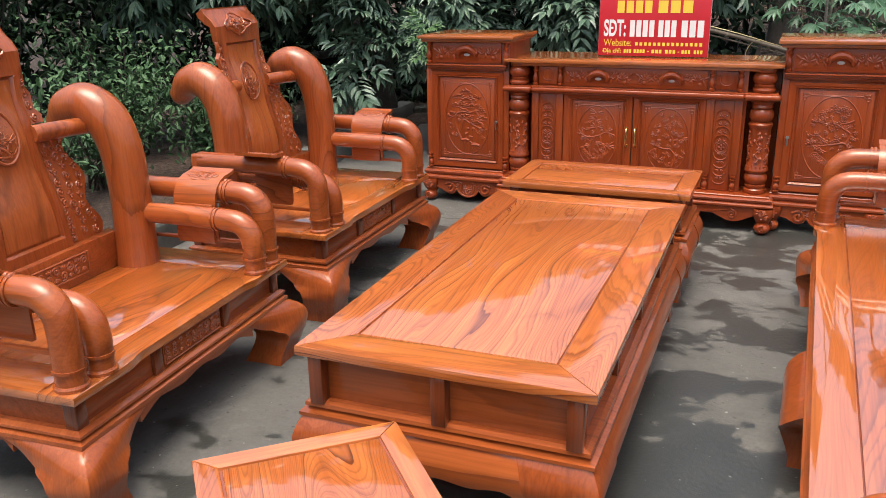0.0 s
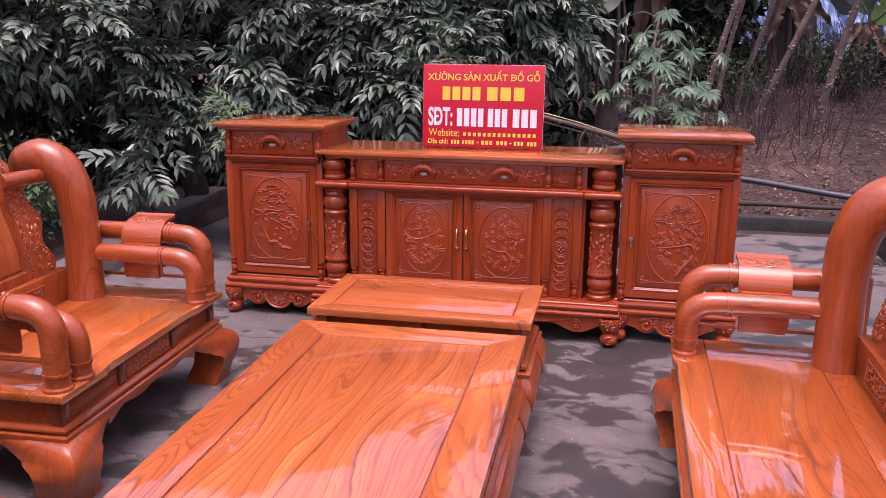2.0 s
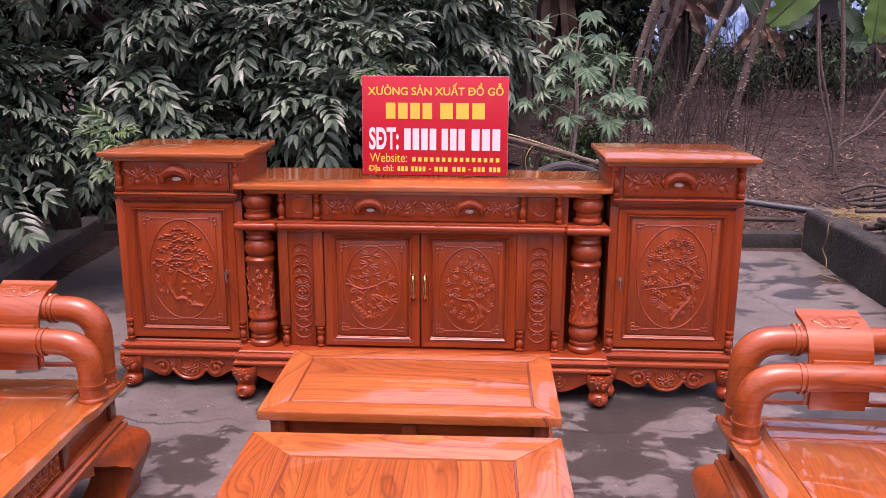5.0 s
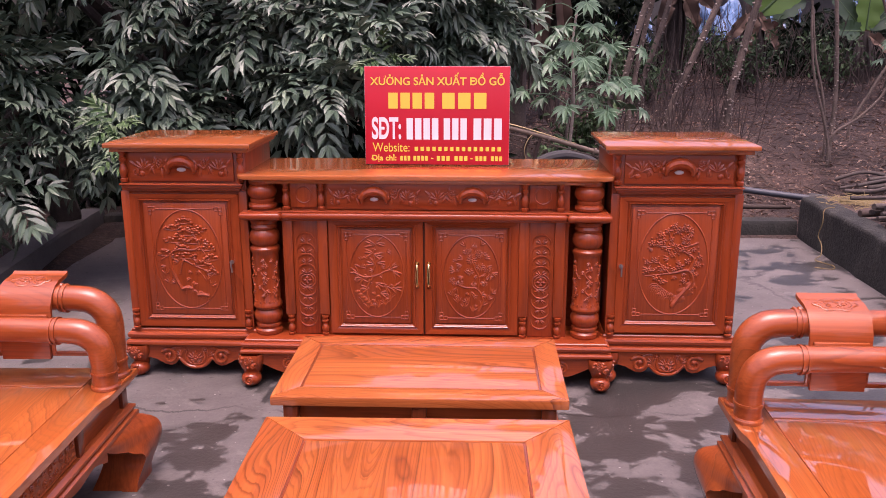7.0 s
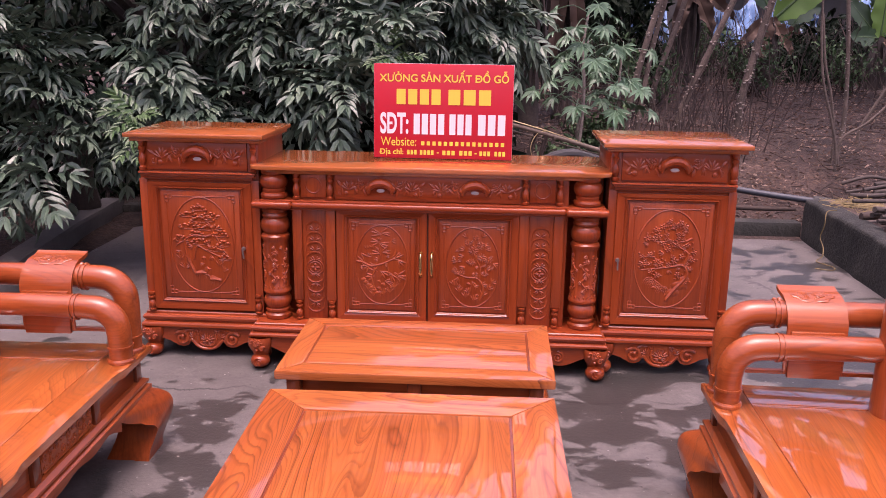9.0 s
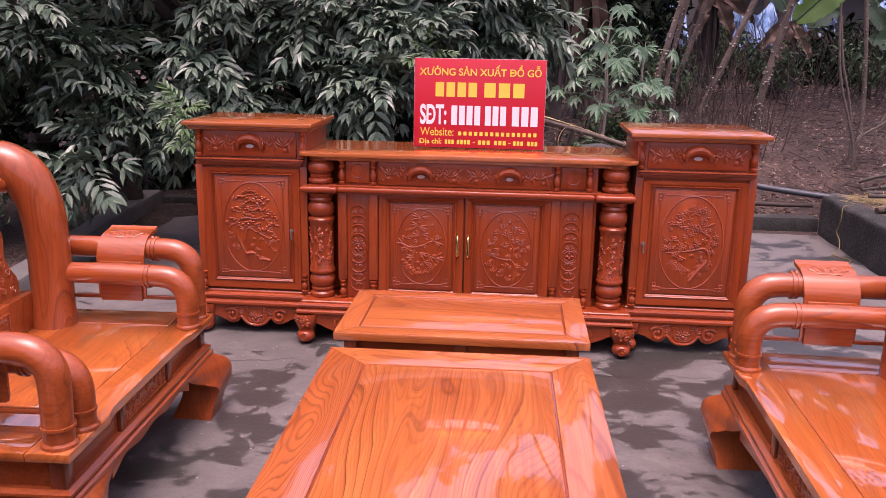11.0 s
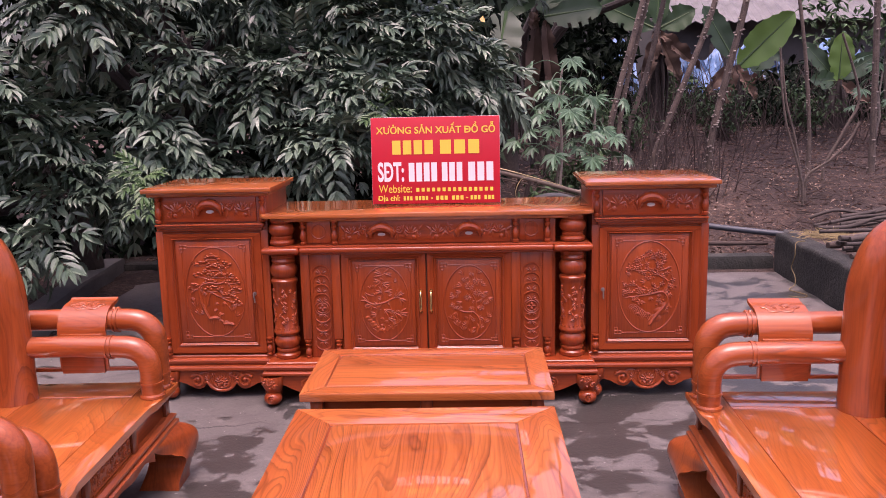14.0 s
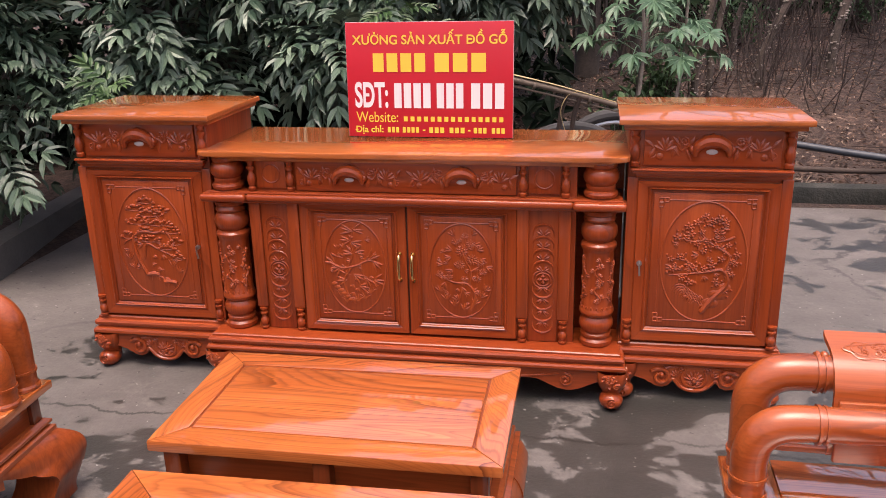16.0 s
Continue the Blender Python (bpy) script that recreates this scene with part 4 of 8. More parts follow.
    part("side_rail", box(bmesh.new(), (0.07, v1 - side * 0.02 - 0.009, 0.448), (back + 0.02, v1 - side * 0.02 + 0.009, 0.462), 0.004), arm_long, owner)


def horn(owner, v, side, base):
    bm = bmesh.new()
    pts = [(base, v, 0.370), (base - 0.005, v, 0.50), (base - 0.005, v, 0.66), (base + 0.005, v - side * 0.004, 0.80), (base + 0.045, v - side * 0.010, 0.905),
           (base + 0.115, v - side * 0.016, 0.955), (base + 0.185, v - side * 0.02, 0.945), (base + 0.235, v - side * 0.02, 0.895)]
    tube(bm, pts, [0.078, 0.073, 0.072, 0.075, 0.078, 0.076, 0.067, 0.050], 24, 6, False, True)
    part("horn_post", bm, arm_wood, owner, "thick polished horn-shaped post", sharp=60)


def back_x(z, base):
    """The lean of the back over its height: hollow, and rolled back at the crest."""
    return base + lerp_table([(0.37, 0.0), (0.60, 0.015), (0.85, 0.060), (1.05, 0.105), (1.16, 0.115), (1.235, 0.175)], z)


def splat(owner, v, half, base):
    zs = [0.50, 0.54, 0.548, 0.60, 0.66, 0.72, 0.78, 0.84, 0.90, 0.96, 1.02, 1.079, 1.086, 1.12, 1.16, 1.19, 1.215, 1.232, 1.238]

    def wide(z):
        return half * (1.0 + 0.10 * math.cos((z - 0.5) * 8.5)) + (0.012 if z > 1.08 else 0)
    outer, inner = [], []
    cuts = (-1.0, -0.97, -0.90, -0.78, -0.74, -0.70, -0.35, 0.0, 0.35, 0.70, 0.74, 0.78, 0.90, 0.97, 1.0)

    def depth(q, z):
        """How far the board stands forward: rounded stiles, a sunk field between them, a plain crest above."""
        field = 1.0 if 0.545 < z < 1.082 else 0.0
        edge = 0.006 * max(0.0, (abs(q) - 0.90) / 0.10) ** 2
        return edge + (0.011 * field if abs(q) <= 0.74 else 0.0)
    for z in zs:
        x = back_x(z, base)
        outer.append([(x + depth(q, z), v + q * wide(z), z) for q in cuts])
        inner.append([(x + 0.035, v + q * wide(z), z - (0.02 if z > 1.18 else 0)) for q in cuts])
    sp = part("backrest", shell(bmesh.new(), outer, inner), arm_wood, owner, "tall curved back board with a rolled crest", sharp=28)
    rows, back = [], []
    for k in range(15):
        z = 0.558 + (1.074 - 0.558) * k / 14
        x = back_x(z, base)
        rows.append([(x + 0.0065 + (0.003 if abs(q) > 0.66 else 0), v + q * wide(z), z) for q in (-0.70, -0.64, -0.3, 0, 0.3, 0.64, 0.70)])
        back.append([(x + 0.016, p[1], z) for p in rows[-1]])
    part("panel", shell(bmesh.new(), rows, back), back_panel, sp, "sunk figured back panel", sharp=25)

    def on_back(zc):
        return lambda a, b, d: Vector((back_x(zc + b, base) + (0.0055 if zc < 1.08 else -0.001) - d, v + a, zc + b))
    bm = bmesh.new()
    pl = on_back(0.905)
    oval(bm, pl, 0.062, 0.085, 0.005, 30)
    relief_tree(bm, pl, 0.058, 0.080, 31, 22)
    part("medallion", bm, carve_chair, sp, "carved oval medallion")
    bm = bmesh.new()
    pl = on_back(1.165)
    pts = [(0.09 * math.cos(a) * (1 + 0.16 * math.cos(4 * a)), 0.040 * math.sin(a) * (1 + 0.16 * math.cos(4 * a))) for a in [i / 32 * 6.2832 for i in range(33)]]
    tube(bm, [pl(a, b, 0) for a, b in pts], 0.005, 6, 1)
    for k in range(5):
        a = k / 5 * 6.283
        spiral(bm, (0.045 * math.cos(a), 0.018 * math.sin(a)), 0.016, 0.004, 1.2, a, 0.004, pl, 6)
    part("crest_carving", bm, carve_chair, sp)
    return sp


def wing(owner, v, side, base, inner_half, reach):
    """The carved fretwork between back board and horn."""
    zs = [0.50 + 0.41 * k / 18 for k in range(19)]
    outer, inn = [], []
    for z in zs:
        f = (z - 0.5) / 0.41
        edge = reach * (0.80 - 0.28 * f + 0.10 * math.sin(f * 14))
        x = back_x(z, base) + 0.012
        outer.append([(x, v + side * (inner_half * 0.9 + (edge) * s), z) for s in (0, 0.33, 0.66, 1)])
        inn.append([(x + 0.018, p[1], z) for p in outer[-1]])
    w = part("side_wing", shell(bmesh.new(), outer, inn), carve_chair, owner, "carved fretwork wing", sharp=40)
    bm = bmesh.new()
    rng = random.Random(8)
    for k in range(12):
        z = 0.525 + 0.033 * k
        f = (z - 0.5) / 0.41
        pl = lambda a, b, d, z=z: Vector((back_x(b, base) + 0.012 - d, a, b))
        edge = reach * (0.80 - 0.28 * f + 0.10 * math.sin(f * 14))
        for q in (0.22, 0.52, 0.82):
            c = v + side * (inner_half * 0.9 + edge * q)
            zz = z + 0.014 * (q > 0.4) - 0.010 * (q > 0.7)
            if (k + int(q * 10)) % 3:
                spiral(bm, (c, zz), 0.016, 0.004, 1.3, rng.uniform(0, 6), 0.0045, pl, 6, rng.choice((-1, 1)))
            else:
                for t in (0.6, 1.9, 3.2, 4.5):
                    petal(bm, pl(c, zz, 0), pl(c + 0.017 * math.cos(t), zz + 0.017 * math.sin(t), 0), 0.0055)
    part("carving", bm, carve_chair, w)
    # upper fretted shoulder and the cross bar to the horn
    bm = bmesh.new()
    rows, back = [], []
    for k in range(9):
        z = 0.925 + 0.024 * k
        w = (0.052 - 0.030 * k / 8) * (1.0 + 0.22 * math.sin(k * 2.1))
        x = back_x(z, base) + 0.008
        rows.append([(x, v + side * (inner_half - 0.012 + w * q), z) for q in (0, 0.5, 1)])
        back.append([(x + 0.020, p[1], z) for p in rows[-1]])
    shell(bm, rows, back)
    for k in range(5):
        z = 0.945 + 0.038 * k
        spiral(bm, (v + side * (inner_half + 0.012 - 0.003 * k), z), 0.015 - 0.0012 * k, 0.004, 1.3, k * 1.7, 0.0045, lambda a, b, d: Vector((back_x(b, base) + 0.008 - d, a, b)), 6, side)
    part("shoulder_carving", bm, carve_chair, owner, sharp=40)
    bm = bmesh.new()
    tube(bm, [(back_x(0.88, base) + 0.012, v + side * inner_half * 0.8, 0.895), (base + 0.055, v + side * (inner_half + reach * 0.5), 0.892), (base + 0.045, v + side * (inner_half + reach), 0.885)], 0.030, 14, 4)
    part("cross_bar", bm, arm_long, owner)


def seat_piece(name, label, category, hv, depth, splats, m, group=""):
    """A carved hardwood seat: x runs from the front edge to the back, y along its width."""
    t = thing(name, label, category, m, group)
    # seat boards
    z0, z1 = 0.350, 0.375
    step = [(0.0, 0.0), (0.215, 0.0), (0.235, 0.002), (0.260, 0.009), (0.280, 0.012), (0.30, 0.013)]
    edge = [(d, -hv + q) for q, d in step] + [(d, hv - q) for q, d in reversed(step)]
    part("front_board", prism(bmesh.new(), edge + [(0.115, hv), (0.115, -hv)], z0, z1, "z", 0.004), seat_y, t)
    for s in (-1, 1):
        part("end_board", box(bmesh.new(), (0.1165, s * hv if s < 0 else hv - 0.15, z0), (depth - 0.02, s * (hv - 0.15) if s < 0 else hv, z1), 0.004), seat_x, t)
    n = 2
    for k in range(n):
        a, b = (0.118, 0.478) if k == 0 else (0.480, depth - 0.024)
        part("seat_board", box(bmesh.new(), (a, -hv + 0.152, z0), (b, hv - 0.152, z1 - 0.002), 0.003), seat_y, t)
    part("groove", box(bmesh.new(), (0.112, -hv + 0.146, z0 + 0.002), (depth - 0.03, hv - 0.146, z1 - 0.0065), 0), groove_wood, t)
    # frieze with posts and carved panels
    fz0, fz1 = 0.258, 0.350
    f0, f1, fv = 0.030, depth - 0.03, hv - 0.03
    part("frieze", box(bmesh.new(), (f0 + 0.012, -fv + 0.012, fz0), (f1, fv - 0.012, fz1), 0.002), low_y, t)
    cuts = [-1, -0.36, 0.36, 1] if hv < 0.8 else [-1, -0.62, -0.2, 0.2, 0.62, 1]
    for c in cuts:
        y = c * (fv - 0.02)
        part("post", box(bmesh.new(), (f0 - 0.001, y - 0.020, fz0), (f0 + 0.03, y + 0.020, fz1), 0.003), inlay_dark, t)
    for x in (f0 + 0.02, f1 - 0.02):
        for s in (-1, 1):
            part("post", box(bmesh.new(), (x - 0.02, s * fv - (0.002 if s < 0 else 0.03), fz0), (x + 0.02, s * fv + (0.03 if s < 0 else 0.002), fz1), 0.003), inlay_dark, t)
    for i, (a, b) in enumerate(zip(cuts, cuts[1:])):
        if i % 2 == 0:
            continue
        yc, hw = (a + b) / 2 * (fv - 0.02), (b - a) / 2 * (fv - 0.02) - 0.03
        p = part("carved_panel", box(bmesh.new(), (f0 + 0.004, yc - hw, fz0 + 0.012), (f0 + 0.02, yc + hw, fz1 - 0.010), 0.003), low_y, t)
        bm = bmesh.new()
        pl = lambda u, v, d: Vector((f0 + 0.004 - d, yc + u, 0.303 + v))
        k = max(5, int(hw / 0.017))
        for i in range(k):
            u = -hw * 0.88 + 2 * hw * 0.88 * i / (k - 1)
            spiral(bm, (u, 0.012 * (-1) ** i), 0.014, 0.004, 1.3, i * 2.1, 0.0034, pl, 6, (-1) ** i)
            leaf_fan(bm, pl, u, -0.010 * (-1) ** i, 0.015, 0.0042, [-(-1) ** i * (1.57 + d) for d in (-0.8, 0.0, 0.8)])
            if i % 3 == 1:
                blossom(bm, pl, u, -0.012 * (-1) ** i, 0.010, random.Random(i), 0.001)
        for v in (-0.031, 0.033):
            tube(bm, [pl(-hw * 0.97, v, 0), pl(hw * 0.97, v, 0)], 0.003, 6, 1)
        part("carving", bm, carve_chair, p)
    # moulding and legs
    cx, hx2 = (f0 + f1) / 2, (f1 - f0) / 2
    zt = fz0
    part("moulding", ring_mould(bmesh.new(), hx2, fv, [(-0.03, zt + 0.004), (0.004, zt + 0.004), (0.018, zt - 0.004), (0.018, zt - 0.012), (0.008, zt - 0.018), (0.024, zt - 0.026), (0.024, zt - 0.038), (-0.03, zt - 0.038)]), low_y, t, sharp=24).location.x = cx
    skirt(t, hx2, fv, 0.222, SEAT_BULGE, SEAT_WIDTH, 0.196, (low_x, low_y, low_z), 0.05, cx, 0.018)
    if hv > 0.8:
        for sx in (-1, 1):
            outer, inner = [], []
            for i in range(17):
                z = 0.222 * i / 16
                o, w = curve_table(SEAT_BULGE, z), curve_table(SEAT_WIDTH, z) * 0.8
                outer.append([(sx * (hx2 + o + 0.002), s * w, z) for s in (-1, -0.5, 0, 0.5, 1)])
                inner.append([(sx * (hx2 + o - 0.06), s * w, z) for s in (-1, -0.5, 0, 0.5, 1)])
            part("leg", shell(bmesh.new(), outer, inner), low_z, t, sharp=50).location.x = cx
    # arms, horns and back
    hb = depth - 0.17
    for s in (-1, 1):
        arm(t, s, hv, depth)
        horn(t, s * (hv - 0.165), s, hb)
    base_x = depth - 0.115
    span = 2 * (hv - 0.165)
    each = span / splats
    part("lower_back", box(bmesh.new(), (base_x - 0.012, -span / 2 + 0.03, 0.372), (base_x + 0.04, span / 2 - 0.03, 0.505), 0.006), arm_long, t)
    for i in range(splats):
        v = -span / 2 + each * (i + 0.5)
        splat(t, v, 0.150, base_x)
        bm = bmesh.new()
        pl = lambda a, b, d: Vector((base_x - 0.013 - d, v + a, 0.44 + b))
        for k in range(11):
            u = -0.165 + 0.033 * k
            spiral(bm, (u, 0.012 * (-1) ** k), 0.017, 0.005, 1.3, k * 1.7, 0.0040, pl, 6, (-1) ** k)
            leaf_fan(bm, pl, u, -0.012 * (-1) ** k, 0.018, 0.0050, [-(-1) ** k * (1.57 + d) for d in (-0.8, 0.0, 0.8)])
        for b in (-0.036, 0.036):
            tube(bm, [pl(-0.19, b, 0), pl(0.19, b, 0)], 0.0035, 6, 1)
        for a in (-0.19, 0.19):
            tube(bm, [pl(a, -0.036, 0), pl(a, 0.036, 0)], 0.0035, 6, 1)
        part("back_carving", bm, carve_chair, t)
        for s in (-1, 1):
            wing(t, v, s, base_x, 0.150, each / 2 - 0.150 - 0.02)
    return t


DEPTH = 0.70
chair = seat_piece("armchair", "large carved glossy hardwood armchair with horn-shaped posts", "armchair", 0.560, DEPTH, 1,
                   pose(-0.882, -1.398, 0, 0, 0, 181.8), "pair of armchairs")
copy_thing(chair, pose(-0.813, -2.813, 0, 0, 0, 184.4))
seat_piece("long_bench", "long carved glossy hardwood bench with bent-tube arms", "bench", 1.32, DEPTH, 3, pose(0.935, -2.305, 0, 0, 0, -0.6))


# ---- carved cabinets ----
def front(cx, cz, y):
    """A plane that faces the yard: (u, v, d) with d proud of it."""
    return lambda u, v, d: Vector((cx + u, y - d, cz + v))


def flatten(bm, y, k=0.6):
    """Presses a carving towards its ground, as low relief."""
    for v in bm.verts:
        v.co.y = y + (v.co.y - y) * k


def baluster(owner, x, y, z0, z1, r, mat=None):
    h = z1 - z0
    prof = [(0.9, 0), (1.0, 0.03), (1.0, 0.10), (0.6, 0.14), (0.85, 0.20), (1.05, 0.32), (0.95, 0.45), (0.55, 0.55), (0.55, 0.62), (0.95, 0.70), (0.95, 0.76), (0.6, 0.80), (0.75, 0.88), (1.0, 0.92), (1.0, 1.0)]
    part("baluster", lathe(bmesh.new(), [(r * a, z0 + h * b) for a, b in prof], (x, y), 14), mat or case_z, owner)


def top_slab(owner, x0, x1, y0, y1, z0, z1, rounded=0.0):
    bm = bmesh.new()
    poly = []
    for cx, cy, a0 in ((x0 + rounded, y0 + rounded, 180), (x1 - rounded, y0 + rounded, 270)):
        if rounded:
            poly += [(cx + rounded * math.cos(radians(a0 + k * 15)), cy + rounded * math.sin(radians(a0 + k * 15))) for k in range(7)]
        else:
            poly.append((cx, cy))
    poly += [(x1, y1), (x0, y1)]
    prism(bm, poly, z0 + 0.013, z1 - 0.002, "z", 0.004)
    prism(bm, [(x0 + (p[0] - x0) * 0.945 + (x1 - x0) * 0.0275, y0 + 0.024 + (p[1] - y0) * 0.94) for p in poly], z0 - 0.006, z0 + 0.0135, "z", 0.004)
    part("top", bm, casetop, owner, "glossy overhanging top board")


def carved_apron(owner, x0, x1, y, z_top, z_low, centre=True):
    """A shaped lower apron with scrolls and a small mask of leaves in the middle."""
    n = 72
    outer, inner = [], []
    for k in range(2):
        row, rin = [], []
        for j in range(n + 1):
            s = -1 + 2 * j / n
            a = abs(s)
            if centre:
                dip = lerp_table([(0.0, 1.0), (0.10, 0.96), (0.18, 0.86), (0.25, 0.72), (0.285, 0.60), (0.31, 0.66), (0.36, 0.80), (0.44, 0.86), (0.52, 0.83), (0.60, 0.73), (0.70, 0.61), (0.82, 0.54), (1.0, 0.50)], a)
            else:
                dip = 0.15 + 0.75 * max(0, math.sin(max(0, a - 0.66) / 0.34 * math.pi)) ** 1.5
            low = z_top - (z_top - z_low) * (dip if centre else 0.40 + 0.60 * max(0, min(1, dip)))
            z = z_top if k else low
            x = x0 + (x1 - x0) * (s + 1) / 2
            row.append((x, y, z))
            rin.append((x, y + 0.022, z))
        outer.append(row)
        inner.append(rin)
    ap = part("apron", shell(bmesh.new(), outer, inner), case_x, owner, "shaped apron with carved scrolls")
    bm = bmesh.new()
    cx, h, w = (x0 + x1) / 2, z_top - z_low, (x1 - x0) / 2
    pl = front(cx, z_top, y)
    if centre:
        for s in (-1, 1):
            # the apron's edge rolls up into a broad volute
            spiral(bm, (s * w * 0.465, -h * 0.50), h * 0.33, h * 0.09, 1.2, math.pi / 2 - s * 0.9, h * 0.085, pl, 8, s)
            tube(bm, [pl(s * w * 0.40, -h * 0.20, 0), pl(s * w * 0.33, -h * 0.12, 0), pl(s * w * 0.24, -h * 0.14, 0)], [h * 0.06, h * 0.05, h * 0.02], 7, 5, True, True)
            # lip along the middle lobe, curled at its end
            tube(bm, [pl(0, -h * 0.93, 0), pl(s * w * 0.10, -h * 0.90, 0), pl(s * w * 0.19, -h * 0.79, 0), pl(s * w * 0.255, -h * 0.63, 0), pl(s * w * 0.290, -h * 0.55, 0), pl(s * w * 0.325, -h * 0.61, 0)], [h * 0.075, h * 0.07, h * 0.06, h * 0.045], 7, 5, True, True)
            # cartouche
            tube(bm, [pl(0, -h * 0.80, 0), pl(s * w * 0.11, -h * 0.74, 0), pl(s * w * 0.165, -h * 0.52, 0), pl(s * w * 0.15, -h * 0.30, 0)], [h * 0.05, h * 0.055, h * 0.045], 7, 5, True, True)
            spiral(bm, (s * w * 0.185, -h * 0.22), h * 0.11, h * 0.035, 1.1, math.pi if s > 0 else 0.0, h * 0.045, pl, 7, -s)
            leaf_fan(bm, pl, s * w * 0.235, -h * 0.45, h * 0.26, h * 0.055, [math.pi / 2 - s * a for a in (-0.1, 0.35, 0.8, 1.3)])
            leaf_fan(bm, pl, s * w * 0.02, -h * 0.62, h * 0.22, h * 0.06, [-math.pi / 2 + s * a for a in (0.5, 1.0, 1.5)])
        leaf_fan(bm, pl, 0, -h * 0.58, h * 0.34, h * 0.065, [0.35 + 0.407 * q for q in range(7)])
        leaf_fan(bm, lambda u, v, d: pl(u, v, d + 0.002), 0, -h * 0.58, h * 0.20, h * 0.06, [0.6 + 0.485 * q for q in range(5)])
        blob(bm, pl(0, -h * 0.60, 0.002), (h * 0.09, 0.008, h * 0.08), 8, 6)
        tagged(part("carving", bm, carve_case, ap), kind="stuff")
    else:
        bm.free()
        for s in (-1, 1):
            bm = bmesh.new()
            spiral(bm, (s * w * 0.82, -h * 0.50), h * 0.28, h * 0.07, 1.5, math.pi / 2, h * 0.07, pl, 7, -s)
            tube(bm, [pl(s * w * 0.78, -h * 0.24, 0), pl(s * w * 0.6, -h * 0.42, 0), pl(s * w * 0.3, -h * 0.44, 0)], h * 0.05, 7, 5, True, True)
            part("scroll_carving", bm, carve_case, ap)


def claw_foot(owner, x, y, h, side):
    """A short scrolled foot under a carved square knee, turned out at the corner."""
    bm = bmesh.new()
    rows = []
    for z, r in ((1.0, 0.050), (0.88, 0.053), (0.72, 0.051), (0.57, 0.044), (0.45, 0.035), (0.33, 0.031), (0.20, 0.031)):
        ring = []
        for k in range(20):
            a = k / 20 * 6.283
            c, q = math.cos(a), math.sin(a)
            p = 0.30 + 0.20 * (1 - z)
            ring.append((x + r * math.copysign(abs(c) ** (2 * p), c), y + (0.006 if z < 0.5 else 0.0) + r * math.copysign(abs(q) ** (2 * p), q), h * z))
        rows.append([bm.verts.new(v) for v in ring])
    for r0, r1 in zip(rows, rows[1:]):
        for k in range(20):
            bm.faces.new((r1[k], r1[(k + 1) % 20], r0[(k + 1) % 20], r0[k]))
    f = part("foot", bm, case_z, owner, "scrolled foot with a carved knee", sharp=55)
    bm = bmesh.new()
    blob(bm, (x, y - 0.020, h * 0.235), (0.042, 0.046, h * 0.235), 18, 12)
    spiral(bm, (x, h * 0.25), 0.020, 0.004, 1.6, 1.2, 0.0045, lambda u, v, d: Vector((u, y - 0.062 - d, v)), 7)
    part("ball", bm, case_z, f, "rolled toe")
    bm = bmesh.new()
    rng = random.Random(3)
    for face in (0, 1):
        for i in range(14):
            u, v, t = rng.uniform(-0.030, 0.030), h * rng.uniform(0.64, 0.92), rng.uniform(0, 6.28)
            if face == 0:
                pl = lambda p, q, d: Vector((x + p, y - 0.0500 - d, q))
            else:
                pl = lambda p, q, d: Vector((x + side * (0.0500 + d), y + p, q))
            if i % 3 == 0:
                spiral(bm, (u * 0.7, v), 0.010, 0.003, 1.2, t, 0.0040, pl, 6)
            else:
                petal(bm, pl(u, v, 0), pl(u + 0.016 * math.cos(t), max(h * 0.6, min(h * 0.96, v + 0.016 * math.sin(t))), 0), 0.0055)
    tagged(part("carving", bm, carve_case, f), kind="stuff")


def plinth(owner, x0, x1, y0, y1, z0, z1):
    h = z1 - z0
    bm = bmesh.new()
    prof = [(-0.19, 1.0), (0.006, 1.0), (0.010, 0.94), (0.010, 0.82), (0.020, 0.77), (0.024, 0.66), (0.022, 0.50), (0.014, 0.43), (0.014, 0.35), (0.026, 0.30), (0.030, 0.20), (0.030, 0.06), (0.026, 0.0), (-0.19, 0.0)]
    ring_mould(bm, (x1 - x0) / 2, (y1 - y0) / 2, [(o, z0 + h * f) for o, f in prof])
    for v in bm.verts:
        v.co.x += (x0 + x1) / 2
        v.co.y = min(v.co.y + (y0 + y1) / 2, y1)
    part("plinth", bm, satin_case, owner, "stepped plinth moulding", sharp=20)


RELIEF_LABELS = {"pine": "relief of a bent pine with cloud-like foliage and deer", "bamboo": "relief of bamboo sprays with small birds",
                 "asters": "relief of clustered asters over a crooked branch", "plum": "relief of a plum tree in blossom above rocks"}


def stroke(bm, plane, pts, w0, w1, n=4, depth=0.0):
    """A raised line through points given in parts of the oval."""
    tube(bm, [plane(u, v, depth) for u, v in pts], [w0, (w0 + w1) * 0.55, w1], 6, n, True, True)


def aster(bm, plane, u, v, r):
    """A round flower of two rings of small petals."""
    for ring_r, n in ((1.0, 11), (0.6, 7)):
        for k in range(n):
            a = k / n * 6.283 + ring_r
            petal(bm, plane(u + r * 0.25 * math.cos(a), v + r * 0.25 * math.sin(a), 0.001), plane(u + r * ring_r * math.cos(a), v + r * ring_r * math.sin(a), 0.003 * (1.2 - ring_r)), r * 0.17)
    blob(bm, plane(u, v, 0.003), (r * 0.22,) * 3, 7, 5)


